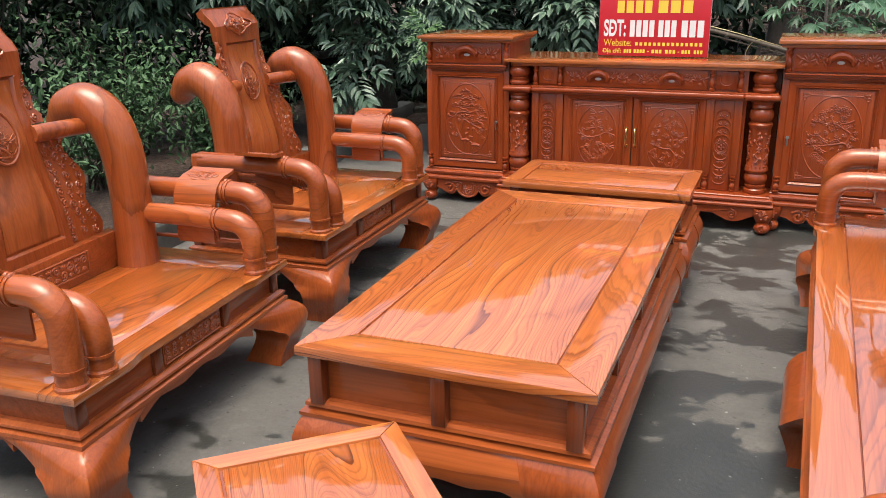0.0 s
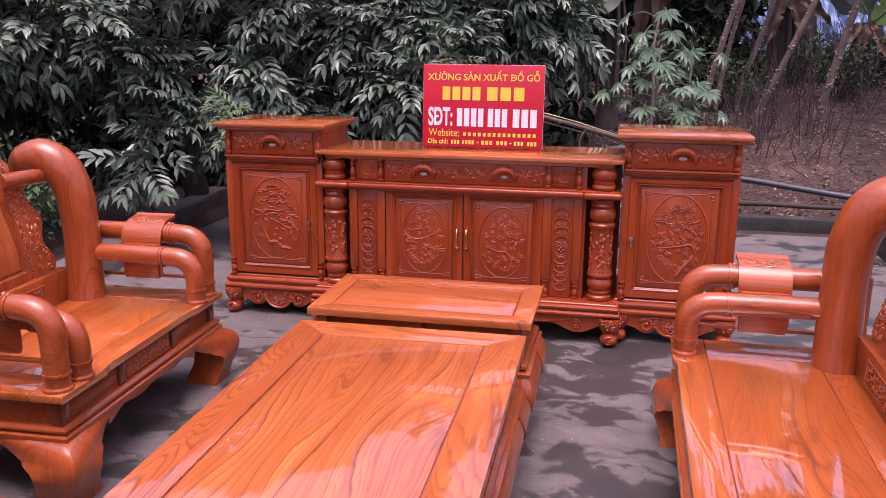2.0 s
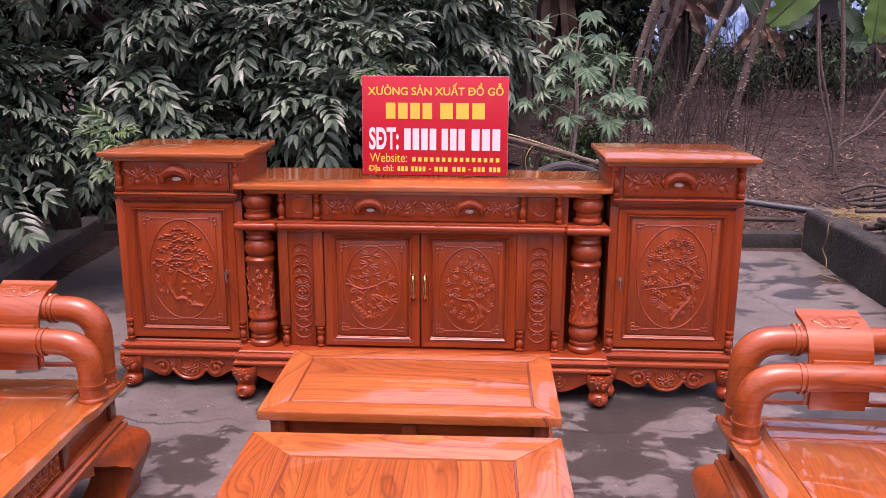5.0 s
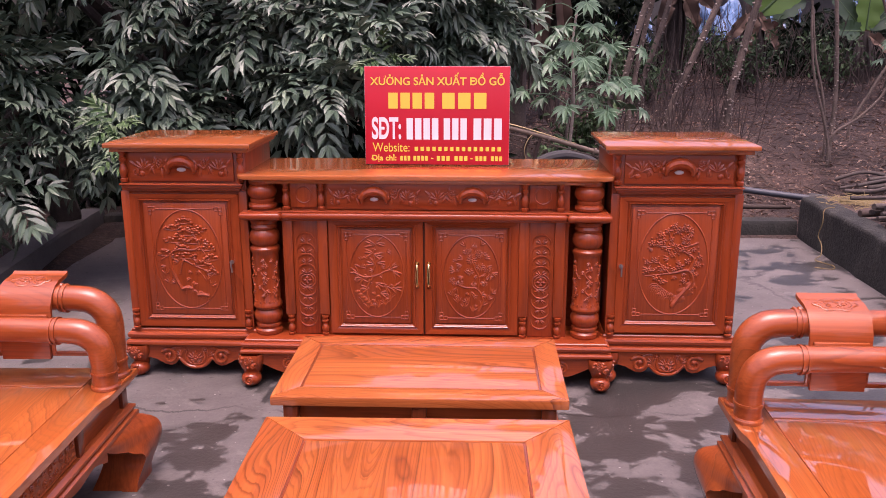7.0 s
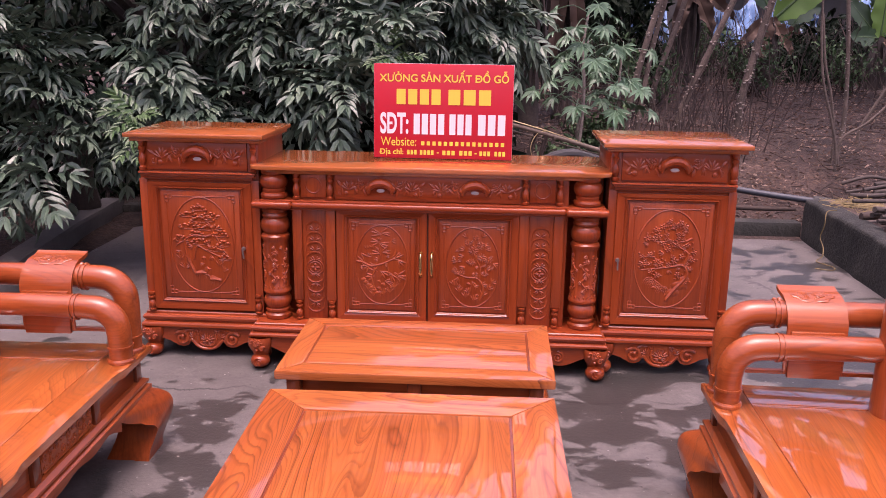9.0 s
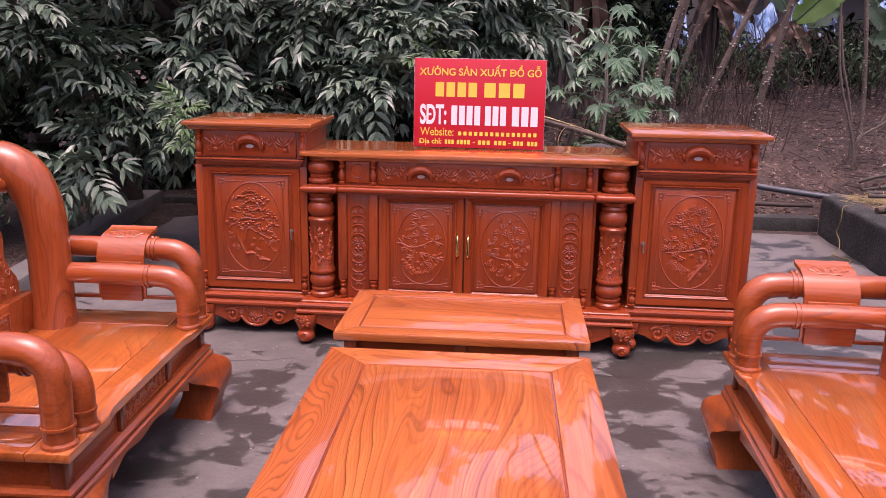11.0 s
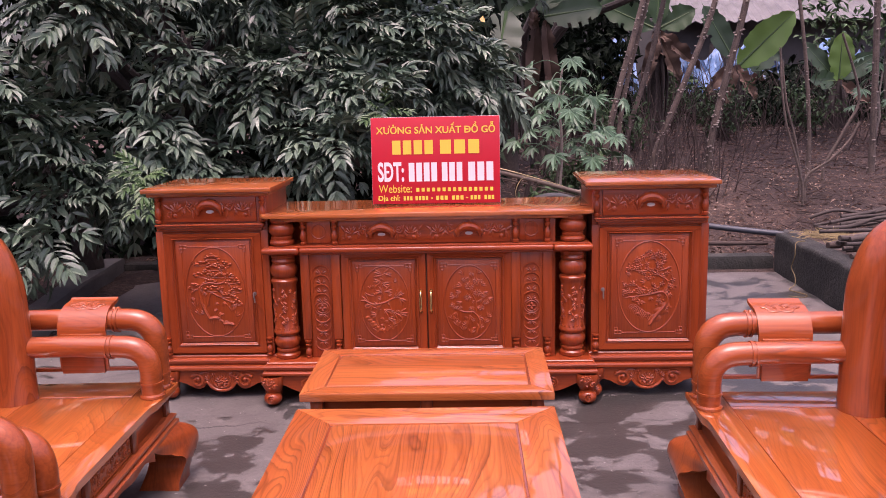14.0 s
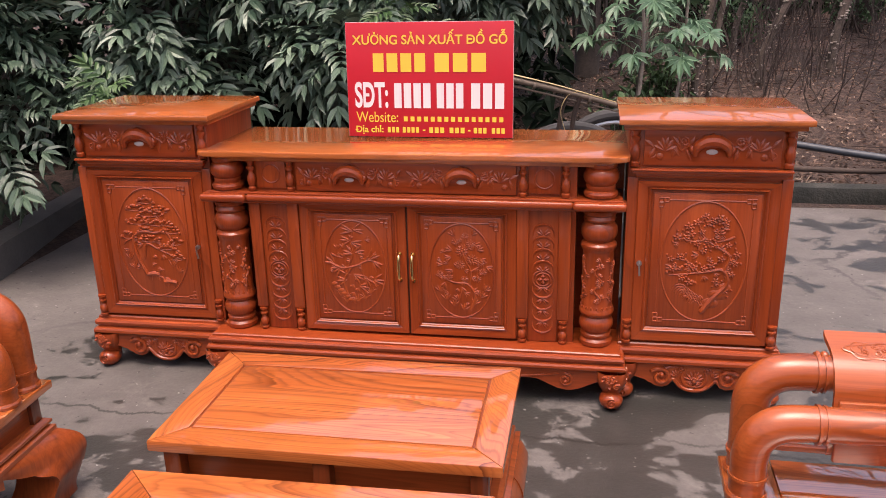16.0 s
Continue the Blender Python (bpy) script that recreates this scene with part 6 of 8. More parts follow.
def tv_console():
    t = thing("media_console", "long low carved reddish hardwood media console with turned columns", "console")
    part("body", box(bmesh.new(), (-0.733, 0.125, 0.195), (0.744, 0.42, 0.862), 0.003), case_x, t)
    part("centre_case", box(bmesh.new(), (-0.585, -0.012, 0.195), (0.585, 0.1245, 0.862), 0.003), case_z, t)
    top_slab(t, -0.765, 0.755, -0.066, 0.43, 0.858, 0.890, 0.035)
    # frieze: two drawers, two square panels with rings, small balusters
    carved_drawer(t, -0.404, 0.380, 0.744, 0.850, -0.016, 41, 0.050, (-0.209, 0.191), 0.196)
    for s in (-1, 1):
        c = s * 0.487 - 0.012
        q = part("square_panel", box(bmesh.new(), (c - 0.055, -0.022, 0.750), (c + 0.055, -0.0125, 0.848), 0.003), case_z, t)
        bm = bmesh.new()
        oval(bm, front(c, 0.803, -0.022), 0.033, 0.033, 0.0028, 28)
        part("ring", bm, carve_case, q)
        for x in (s * 0.415 - 0.012, s * 0.560 - 0.012):
            baluster(t, x, -0.026, 0.742, 0.856, 0.015)
            baluster(t, x, -0.026, 0.202, 0.288, 0.015)
            part("pilaster", box(bmesh.new(), (x - 0.021, -0.030, 0.290), (x + 0.021, -0.0125, 0.700), 0.004), case_z, t)
        st = part("carved_strip", box(bmesh.new(), (c - 0.052, -0.020, 0.202), (c + 0.052, -0.0125, 0.700), 0.002), case_z, t)
        bm = bmesh.new()
        pl = front(c, 0.0, -0.020)
        # crescents with a split leaf in each, turned from a ring in the middle
        for k in range(9):
            z = 0.262 + 0.0445 * k
            if k == 4:
                for r in (0.036, 0.026):
                    oval(bm, front(c, z, -0.020), r, r * 0.92, 0.0034, 24)
                for q in range(4):
                    petal(bm, pl(0, z, 0.001), pl(0.021 * math.cos(q * 1.571), z + 0.021 * math.sin(q * 1.571), 0.001), 0.007)
                continue
            up = 1 if k > 4 else -1
            arc = [pl(0.037 * math.cos(a), z + up * (0.033 * math.sin(a) - 0.008), 0) for a in [-0.25 + 0.454 * i for i in range(9)]]
            tube(bm, arc, [0.0018, 0.0040, 0.0054, 0.0040, 0.0018], 7, 1, True, True)
            for a in (0.45, 0.95, 2.19, 2.69):
                petal(bm, pl(0, z - up * 0.016, 0), pl(0.026 * math.cos(a), z + up * (0.026 * math.sin(a) - 0.014), 0.001), 0.0052)
        tagged(part("carving", bm, carve_case, st), "column of carved crescents and split leaves round a ring", kind="stuff")
        console_column(t, s * 0.670 - 0.006, 0.004)
    bm = bmesh.new()
    box(bm, (-0.590, -0.060, 0.706), (0.575, 0.124, 0.732), 0.010, 4)
    for a, b in ((-0.762, -0.588), (0.573, 0.752)):
        box(bm, (a, -0.073, 0.7045), (b, 0.005, 0.7335), 0.012, 4)
        box(bm, (a + 0.03, 0.0, 0.7055), (b - 0.03, 0.124, 0.7325), 0.004, 2)
    box(bm, (-0.728, -0.050, 0.731), (0.738, 0.124, 0.740), 0.003)
    box(bm, (-0.728, -0.048, 0.698), (0.738, 0.124, 0.7062), 0.003)
    part("rail", bm, case_x, t, "rounded middle rail passing over the columns")
    panel_door(t, -0.402, -0.0105, 0.210, 0.697, -0.016, (-0.358, -0.053, 0.246, 0.669), (0.115, 0.290, 0.631), (0.115, 0.177, 0.460), "bamboo", 71, handle=-0.036)
    panel_door(t, -0.0045, 0.382, 0.210, 0.697, -0.016, (0.034, 0.340, 0.248, 0.671), (0.115, 0.290, 0.631), (0.115, 0.177, 0.460), "asters", 77, handle=0.012)
    # near-black strip stands in for the shade in the gap between the doors
    part("door_strip", box(bmesh.new(), (-0.0100, -0.022, 0.210), (-0.0050, -0.0125, 0.697), 0.001), dark_gap, t)
    plinth(t, -0.748, 0.740, -0.085, 0.42, 0.140, 0.200)
    carved_apron(t, -0.70, 0.69, -0.100, 0.140, 0.050, False)
    for x, s in ((-0.735, -1), (0.725, 1)):
        claw_foot(t, x, -0.085, 0.14, s)
        claw_foot(t, x, 0.37, 0.14, s)
    for s in (-1, 1):
        part("side_apron", box(bmesh.new(), (s * 0.735 - 0.012, -0.05, 0.085), (s * 0.735 + 0.012, 0.36, 0.140), 0.004), case_x, t)


tv_console()
side_cabinet(-1.003, 5, 0.187, "pine")
side_cabinet(1.014, 9, -0.212, "plum")


# ---- the red sign on the console ----
def letters(text, x, z, width, height, mat, owner, y, bold=0.0):
    cu = bpy.data.curves.new("lettering", "FONT")
    cu.body = text
    cu.size, cu.extrude, cu.offset = 1.0, 0.0, bold
    ob = bpy.data.objects.new("lettering", cu)
    scene.collection.objects.link(ob)
    bpy.context.view_layer.update()
    me = bpy.data.meshes.new_from_object(ob.evaluated_get(bpy.context.evaluated_depsgraph_get()))
    scene.collection.objects.unlink(ob)
    bpy.data.objects.remove(ob)
    co = np.zeros(len(me.vertices) * 3)
    me.vertices.foreach_get("co", co)
    co = co.reshape(-1, 3)
    lo, hi = co.min(0), co.max(0)
    out = np.zeros_like(co)
    out[:, 0] = x + (co[:, 0] - lo[0]) / (hi[0] - lo[0]) * width
    out[:, 2] = z + (co[:, 1] - lo[1]) / (hi[1] - lo[1]) * height
    out[:, 1] = y
    me.vertices.foreach_set("co", out.ravel())
    me.polygons.foreach_set("use_smooth", [False] * len(me.polygons))
    me.update()
    me.materials.clear()
    me.materials.append(mat)
    ln = new("lettering", me)
    ln.parent = owner


def bar(x0, x1, z0, z1, mat, owner, y):
    bm = bmesh.new()
    box(bm, (x0, y - 0.0004, z0), (x1, y, z1), 0)
    part("bar", bm, mat, owner, smooth=False)


def sign():
    w, h = 0.618, 0.415
    t = thing("sign_board", "red advertising board with yellow and white lettering standing on the console", "sign", pose(0.033, 0.235, 0.8905, -3.0, 0, -0.4))
    part("board", box(bmesh.new(), (-w / 2, 0, 0), (w / 2, 0.012, h), 0.002), sign_red, t)
    part("edge", box(bmesh.new(), (-w / 2 - 0.001, 0.003, -0.0005), (w / 2 + 0.001, 0.013, h + 0.001), 0.001), sign_edge, t)
    def px(a):
        return -w / 2 + (a - 640) / 259 * w
    def pz(b):
        return h * (1 - (b - 137) / 174)
    y = -0.0012
    letters("XƯỞNG SẢN XUẤT DỒ GỖ", px(650), pz(170), px(890) - px(650), pz(148) - pz(170), sign_yellow, t, y, 0.018)
    def word(a, b, n, low, high, mat, gap=0.22):
        """Plain bars in place of n characters."""
        step = (b - a) / n
        for i in range(n):
            bar(px(a + step * (i + gap / 2)), px(a + step * (i + 1 - gap / 2)), pz(low), pz(high), mat, t, y)
    word(680, 767, 4, 211, 183, sign_yellow)
    word(776, 861, 3, 211, 183, sign_yellow)
    letters("SDT:", px(652), pz(266), px(705) - px(652), pz(226) - pz(266), sign_white, t, y, 0.03)
    for a, b, n in ((713, 774, 4), (780, 825, 3), (833, 888, 3)):
        word(a, b, n, 266, 228, sign_white, 0.24)
    letters("Website:", px(653), pz(288), px(720) - px(653), pz(272) - pz(288), sign_yellow, t, y)
    word(727, 887, 15, 286.5, 279, sign_yellow, 0.42)
    letters("Dịa chỉ:", px(652), pz(307), px(696) - px(652), pz(293) - pz(307), sign_yellow, t, y, 0.02)
    for a, b, n in ((702, 722, 3), (726, 754, 4), (768, 794, 3), (800, 826, 3), (838, 860, 3), (866, 888, 3)):
        word(a, b, n, 304, 295.5, sign_yellow, 0.3)
    for a, b, z, mat, th in ((829.5, 837, 162.5, sign_yellow, 1.4), (665.5, 675, 246, sign_white, 2.4), (650.5, 655.5, 300.5, sign_yellow, 0.8)):
        bar(px(a), px(b), pz(z + th), pz(z - th), mat, t, y)
    for a in (759, 830):
        bar(px(a), px(a + 4), pz(301), pz(299), sign_yellow, t, y)


sign()


# ---- vegetation ----
BLADE = np.array([(0, 0, 0), (0.30, 0.46, 0.09), (0.32, 0, 0), (0.30, -0.46, 0.09), (0.68, 0.42, 0.04), (0.70, 0, -0.04), (0.68, -0.42, 0.04), (1.0, 0, -0.15)], float)
BLADE_FACES = [(0, 2, 1), (0, 3, 2), (1, 2, 5, 4), (2, 3, 6, 5), (4, 5, 7), (5, 6, 7)]
DIAMOND = np.array([(0, 0, 0), (0.45, 0.5, 0.10), (0.5, 0, 0), (0.45, -0.5, 0.10), (1.0, 0, -0.15)], float)
DIAMOND_FACES = [(0, 2, 1), (0, 3, 2), (1, 2, 4), (2, 3, 4)]


def unit(a):
    return a / np.maximum(np.linalg.norm(a, axis=-1, keepdims=True), 1e-9)


def leaf_object(name, p, d, nrm, length, width, mat, parent=None, simple=False, label=""):
    """One mesh of many separate leaf blades."""
    tmpl, tf = (DIAMOND, DIAMOND_FACES) if simple else (BLADE, BLADE_FACES)
    d = unit(d)
    side = unit(np.cross(nrm, d))
    up = np.cross(d, side)
    k = len(tmpl)
    v = (p[:, None, :] + d[:, None, :] * (tmpl[None, :, 0] * length[:, None])[..., None]
         + side[:, None, :] * (tmpl[None, :, 1] * width[:, None])[..., None] + up[:, None, :] * (tmpl[None, :, 2] * length[:, None])[..., None])
    faces = [tuple(i * k + q for q in f) for i in range(len(p)) for f in tf]
    me = bpy.data.meshes.new(name)
    me.from_pydata(v.reshape(-1, 3).tolist(), [], faces)
    me.materials.append(mat)
    ob = new(name, me)
    ob.parent = parent
    if label:
        ob["label"] = label
    return ob


def fronds(rng, centres, outs, per, size, pairs=(4, 7), droop=0.40):
    """Feather leaves bunched at twig ends: arrays of leaflet bases, directions, normals, lengths, widths."""
    P, D, N, L, W = [], [], [], [], []
    for c, o in zip(centres, outs):
        turn = rng.uniform(0, 6.28)
        e1 = unit(np.cross(o, (0.3, 0.2, 1.0)))
        e2 = np.cross(o, e1)
        for k in range(per):
            t = turn + k * 6.283 / per + rng.uniform(-0.3, 0.3)
            a = unit(o * rng.uniform(0.35, 0.9) + (e1 * math.cos(t) + e2 * math.sin(t)) * rng.uniform(0.6, 1.0))
            a[2] = a[2] * 0.75 - droop * rng.uniform(0.1, 1.0)
            a = unit(a)
            s = unit(np.cross(a, o * 0.6 + np.array((0, 0, 0.8))) + 1e-6)
            u = np.cross(s, a)
            ln = size * rng.uniform(0.8, 1.3)
            n = rng.integers(*pairs)
            for j in range(n):
                f = 0.20 + 0.80 * j / (n - 1)
                q = c + a * ln * f + np.array((0, 0, -0.20)) * ln * f * f
                for sg in (-1, 1):
                    dd = unit(a * (0.45 + 0.40 * f) + s * sg * (1.0 - 0.40 * f) + np.array((0, 0, -0.16 - 0.22 * f * rng.uniform(0, 1))))
                    P.append(q)
                    D.append(dd)
                    N.append(unit(u + rng.normal(0, 0.22, 3) + np.array((0, -0.1, 0.25))))
                    L.append(ln * rng.uniform(0.34, 0.50))
                    W.append(ln * rng.uniform(0.112, 0.148))
            P.append(q)
            D.append(unit(a + np.array((0, 0, -0.3))))
            N.append(u)
            L.append(ln * 0.42)
            W.append(ln * 0.11)
    return [np.array(x) for x in (P, D, N, L, W)]


def crown_points(rng, big, count, shellness=0.62, clump=0.16):
    """Places and outward ways in clumps spread through a union of ellipsoids, thicker near their skins."""
    C, O = [], []
    blobs = []
    for x, y, z, rx, ry, rz in big:
        for _ in range(max(3, int(8 * (rx * ry * rz) ** 0.67 / 0.25))):
            w = unit(rng.normal(0, 1, 3)) * rng.uniform(0.35, 0.85)
            r = clump * rng.uniform(0.75, 1.25)
            blobs.append((x + w[0] * rx, y + w[1] * ry, z + w[2] * rz, r * 1.15, r, r * 0.85))
    vol = np.array([b[3] * b[4] * b[5] for b in blobs]) ** 0.67
    pick = rng.choice(len(blobs), count, p=vol / vol.sum())
    for i in pick:
        x, y, z, rx, ry, rz = blobs[i]
        w = unit(rng.normal(0, 1, 3))
        r = rng.uniform(shellness, 1.0) if rng.random() < 0.8 else rng.uniform(0.2, 1)
        q = np.array((x, y, z)) + w * r * np.array((rx, ry, rz)) * (1 + 0.10 * rng.normal())
        if q[2] > 0.25:
            C.append(q)
            O.append(unit(w / np.array((rx, ry, rz))))
    return C, O


def limb(bm, a, b, r0, r1, rng, sway=0.12):
    a, b = Vector(a), Vector(b)
    n = 5
    pts = [a + (b - a) * i / n + Vector(rng.normal(0, sway * (b - a).length / n, 3).tolist()) * (0 if i in (0, n) else 1) for i in range(n + 1)]
    tube(bm, [tuple(p) for p in pts], [r0, (r0 + r1) / 2, r1], 8, 2)


def leafy_tree(label, base, blobs, clusters, size, seed, mat, group="", per=6, clump=0.16):
    rng = np.random.default_rng(seed)
    t = thing("longan_tree", label, "tree", None, group)
    bm = bmesh.new()
    z0 = ground_height(base[0], base[1]) - 0.05
    fork = (base[0] + rng.uniform(-0.1, 0.1), base[1] - 0.1, z0 + 0.75)
    limb(bm, (base[0], base[1], z0), fork, 0.11, 0.085, rng, 0.05)
    part("trunk", bm, bark, t)
    for x, y, z, rx, ry, rz in blobs:
        bm = bmesh.new()
        limb(bm, fork, (x, y, z), 0.06, 0.03, rng)
        for k in range(7):
            w = unit(rng.normal(0, 1, 3)) * np.array((rx, ry, rz)) * 0.85
            limb(bm, (x, y, z), (x + w[0], y + w[1], max(0.35, z + w[2])), 0.026, 0.007, rng)
        part("limb", bm, bark, t)
    C, O = crown_points(rng, blobs, clusters, clump=clump)
    P, D, N, L, W = fronds(rng, C, O, per, size)
    leaf_object("crown", P, D, N, L, W, mat, t)
    return t


leafy_tree("dense dark green tree with drooping feather leaves behind the cabinets", (-1.9, 3.0),
           [(-1.70, 1.50, 1.27, 0.10, 0.10, 0.08), (-1.85, 1.40, 1.03, 0.15, 0.06, 0.04), (-1.93, 1.30, 0.86, 0.05, 0.05, 0.07), (-1.46, 1.60, 1.02, 0.06, 0.05, 0.04), (-1.61, 1.60, 1.74, 0.08, 0.11, 0.13),
            (-1.78, 1.60, 2.05, 0.14, 0.06, 0.05), (-1.29, 1.75, 1.60, 0.08, 0.05, 0.05), (-1.31, 2.20, 2.12, 0.21, 0.06, 0.05), (-2.19, 1.30, 1.98, 0.10, 0.07, 0.05)], 68, 0.25, 11, leaf_dark, "row of dark trees", clump=0.09)
leafy_tree("dense dark green tree with drooping feather leaves near the sign", (-0.4, 3.2),
           [(-1.10, 1.70, 1.50, 0.09, 0.08, 0.06), (-0.72, 1.70, 1.47, 0.22, 0.10, 0.08), (-0.89, 1.60, 1.22, 0.15, 0.06, 0.05), (-0.71, 1.50, 1.09, 0.06, 0.05, 0.04), (-0.88, 1.75, 1.66, 0.22, 0.14, 0.09), (-0.37, 1.90, 1.61, 0.10, 0.08, 0.08),
            (-0.42, 1.65, 1.36, 0.10, 0.10, 0.10), (-0.61, 2.00, 1.96, 0.18, 0.06, 0.06), (0.07, 2.30, 1.72, 0.18, 0.14, 0.12), (-0.16, 2.20, 1.86, 0.10, 0.06, 0.05), (0.28, 2.30, 1.52, 0.10, 0.06, 0.04), (0.05, 2.25, 1.45, 0.08, 0.08, 0.08),
            (-0.55, 2.3, 2.40, 0.5, 0.3, 0.15), (-1.0, 2.4, 2.72, 0.35, 0.3, 0.16)], 140, 0.25, 12, leaf_dark, "row of dark trees", clump=0.09)
leafy_tree("dark green tree with drooping leaves at the corner of the yard", (-2.75, 2.4),
           [(-2.38, 1.10, 1.32, 0.12, 0.06, 0.05), (-2.31, 1.10, 1.03, 0.07, 0.06, 0.05), (-2.22, 1.10, 0.87, 0.05, 0.05, 0.05), (-2.36, 0.95, 0.62, 0.05, 0.05, 0.06), (-2.68, 1.00, 1.54, 0.07, 0.05, 0.05), (-2.84, 1.20, 1.19, 0.06, 0.06, 0.11), (-2.83, 1.30, 0.74, 0.07, 0.06, 0.05)],
           30, 0.25, 16, leaf_dark, "row of dark trees", clump=0.08)
leafy_tree("tall dark green tree rising over the smaller ones", (-2.4, 3.5),
           [(-1.35, 2.5, 2.50, 0.6, 0.35, 0.22), (-2.3, 2.3, 2.80, 0.7, 0.4, 0.35), (-2.1, 2.4, 3.30, 0.7, 0.4, 0.25), (-3.2, 1.9, 3.0, 0.7, 0.5, 0.35), (-2.9, 2.1, 3.5, 0.7, 0.4, 0.25)], 210, 0.30, 17, leaf_dark, "row of dark trees")
leafy_tree("dark green tree with feather leaves over the planting bed", (-4.1, 1.9),
           [(-3.3, 1.2, 1.55, 0.30, 0.3, 0.4), (-3.9, 0.9, 1.7, 0.6, 0.6, 0.6), (-4.7, 0.2, 2.1, 0.9, 0.8, 0.5), (-3.6, 1.6, 2.1, 0.7, 0.6, 0.3), (-3.7, 1.5, 2.7, 0.8, 0.6, 0.3)], 440, 0.28, 13, leaf_dark, "row of dark trees")
leafy_tree("dark green tree standing farther back", (-0.6, 6.2), [(-0.35, 5.2, 2.2, 0.7, 0.6, 0.4), (0.1, 5.9, 2.85, 0.8, 0.6, 0.35)], 130, 0.33, 14, leaf_dark, "row of dark trees")
# added tree: its crown stays above the view and only shades the garden
leafy_tree("added tree with an unseen high crown that shades the bare garden", (0.9, 8.2), [(1.3, 5.6, 4.7, 0.9, 0.8, 0.20), (2.6, 6.4, 5.0, 1.1, 1.0, 0.22), (3.9, 5.8, 4.8, 1.0, 0.9, 0.20), (5.0, 6.8, 5.0, 0.9, 0.9, 0.20)], 140, 0.38, 15, leaf_dark, "row of dark trees")


def sprig(label, places, size, seed):
    rng = np.random.default_rng(seed)
    t = thing("young_shoot", label, "foliage", kind="stuff")
    C = [np.array(p) for p in places]
    O = [unit(np.array((0.1, -0.8, 0.5))) for _ in places]
    P, D, N, L, W = fronds(rng, C, O, 6, size, droop=0.25)
    leaf_object("leaves", P, D, N, L, W, leaf_young, t)


sprig("bright young leaf shoots among the dark foliage", [(-0.34, 1.38, 1.30), (-0.26, 1.40, 1.22), (-1.68, 0.98, 0.98), (-1.64, 0.96, 0.86)], 0.15, 21)


def shrub(label, x, y, r, h, count, seed, leaf=0.07, mat=None):
    """A low bush of thin stems and small leaves."""
    rng = np.random.default_rng(seed)
    t = thing("shrub", label, "shrub", None, "shrubs in the planting bed")
    bm = bmesh.new()
    z0 = ground_height(x, y) - 0.03
    tips = []
    for k in range(16):
        a, rr = rng.uniform(0, 6.28), r * rng.uniform(0.2, 1.0)
        tip = (x + rr * math.cos(a), y + rr * math.sin(a), z0 + h * rng.uniform(0.5, 1.0))
        limb(bm, (x + rng.normal(0, 0.05), y + rng.normal(0, 0.05), z0), tip, 0.009, 0.003, rng)
        tips.append(np.array(tip))
    part("stem", bm, twig_mat, t)
    tips = np.array(tips)
    root = np.array((x, y, z0))
    i = rng.integers(0, len(tips), count)
    f = rng.uniform(0.35, 1.05, count)[:, None]
    P = root + (tips[i] - root) * f + rng.normal(0, 0.10 * r + 0.02, (count, 3))
    P[:, 2] = np.maximum(P[:, 2], z0 + 0.03)
    D = unit(rng.normal(0, 1, (count, 3)) + np.array((0, -0.2, -0.1)))
    N = unit(rng.normal(0, 0.5, (count, 3)) + np.array((0, 0, 1)))
    leaf_object("leaves", P, D, N, leaf * rng.uniform(0.6, 1.3, count), leaf * rng.uniform(0.3, 0.5, count), mat or leaf_shrub, t)


for k, (x, y, r, h, n) in enumerate([(-2.75, -0.2, 0.40, 0.75, 900), (-3.3, -0.7, 0.5, 0.85, 1100), (-2.9, 0.45, 0.40, 0.75, 800), (-3.7, 0.1, 0.6, 1.1, 1200), (-3.1, -1.5, 0.5, 0.8, 1000), (-4.3, -1.2, 0.7, 1.5, 1500), (-2.65, -2.2, 0.4, 0.5, 600),
                                    (-4.9, -0.2, 0.8, 2.2, 1700), (-5.3, -2.0, 0.9, 1.6, 1300), (-3.4, 1.0, 0.5, 0.7, 700)]):
    shrub("green leafy bush in the planting bed", x, y, r, h, int(n * 1.35), 50 + k, 0.058)
for k, (x, y, r, h, n) in enumerate([(1.15, 4.4, 0.35, 0.55, 420), (2.0, 6.8, 0.5, 0.7, 500), (3.4, 7.4, 0.45, 0.8, 500), (3.0, 8.8, 0.5, 1.0, 500), (4.6, 7.6, 0.4, 0.7, 420), (0.9, 3.6, 0.3, 0.5, 350), (5.6, 7.0, 0.5, 0.9, 420), (1.6, 8.0, 0.5, 0.9, 420)]):
    shrub("small green bush among dry twigs", x, y, r, h, n, 80 + k, 0.08)


def leaf_bank(name, label, x0, x1, y0, y1, z0, z1, count, leaf, seed, mat):
    rng = np.random.default_rng(seed)
    P = np.stack([rng.uniform(x0, x1, count), rng.uniform(y0, y1, count), rng.uniform(z0, z1, count)], 1)
    P[:, 1] += 0.4 * np.sin(P[:, 0] * 2.1 + P[:, 2])
    D = unit(rng.normal(0, 1, (count, 3)) + np.array((0, -0.3, -0.6)))
    N = unit(rng.normal(0, 0.7, (count, 3)) + np.array((0, -0.5, 0.8)))
    ob = leaf_object(name, P, D, N, leaf * rng.uniform(0.6, 1.4, count), leaf * rng.uniform(0.3, 0.5, count), mat, None, True)
    tagged(ob, label, "foliage", kind="stuff")


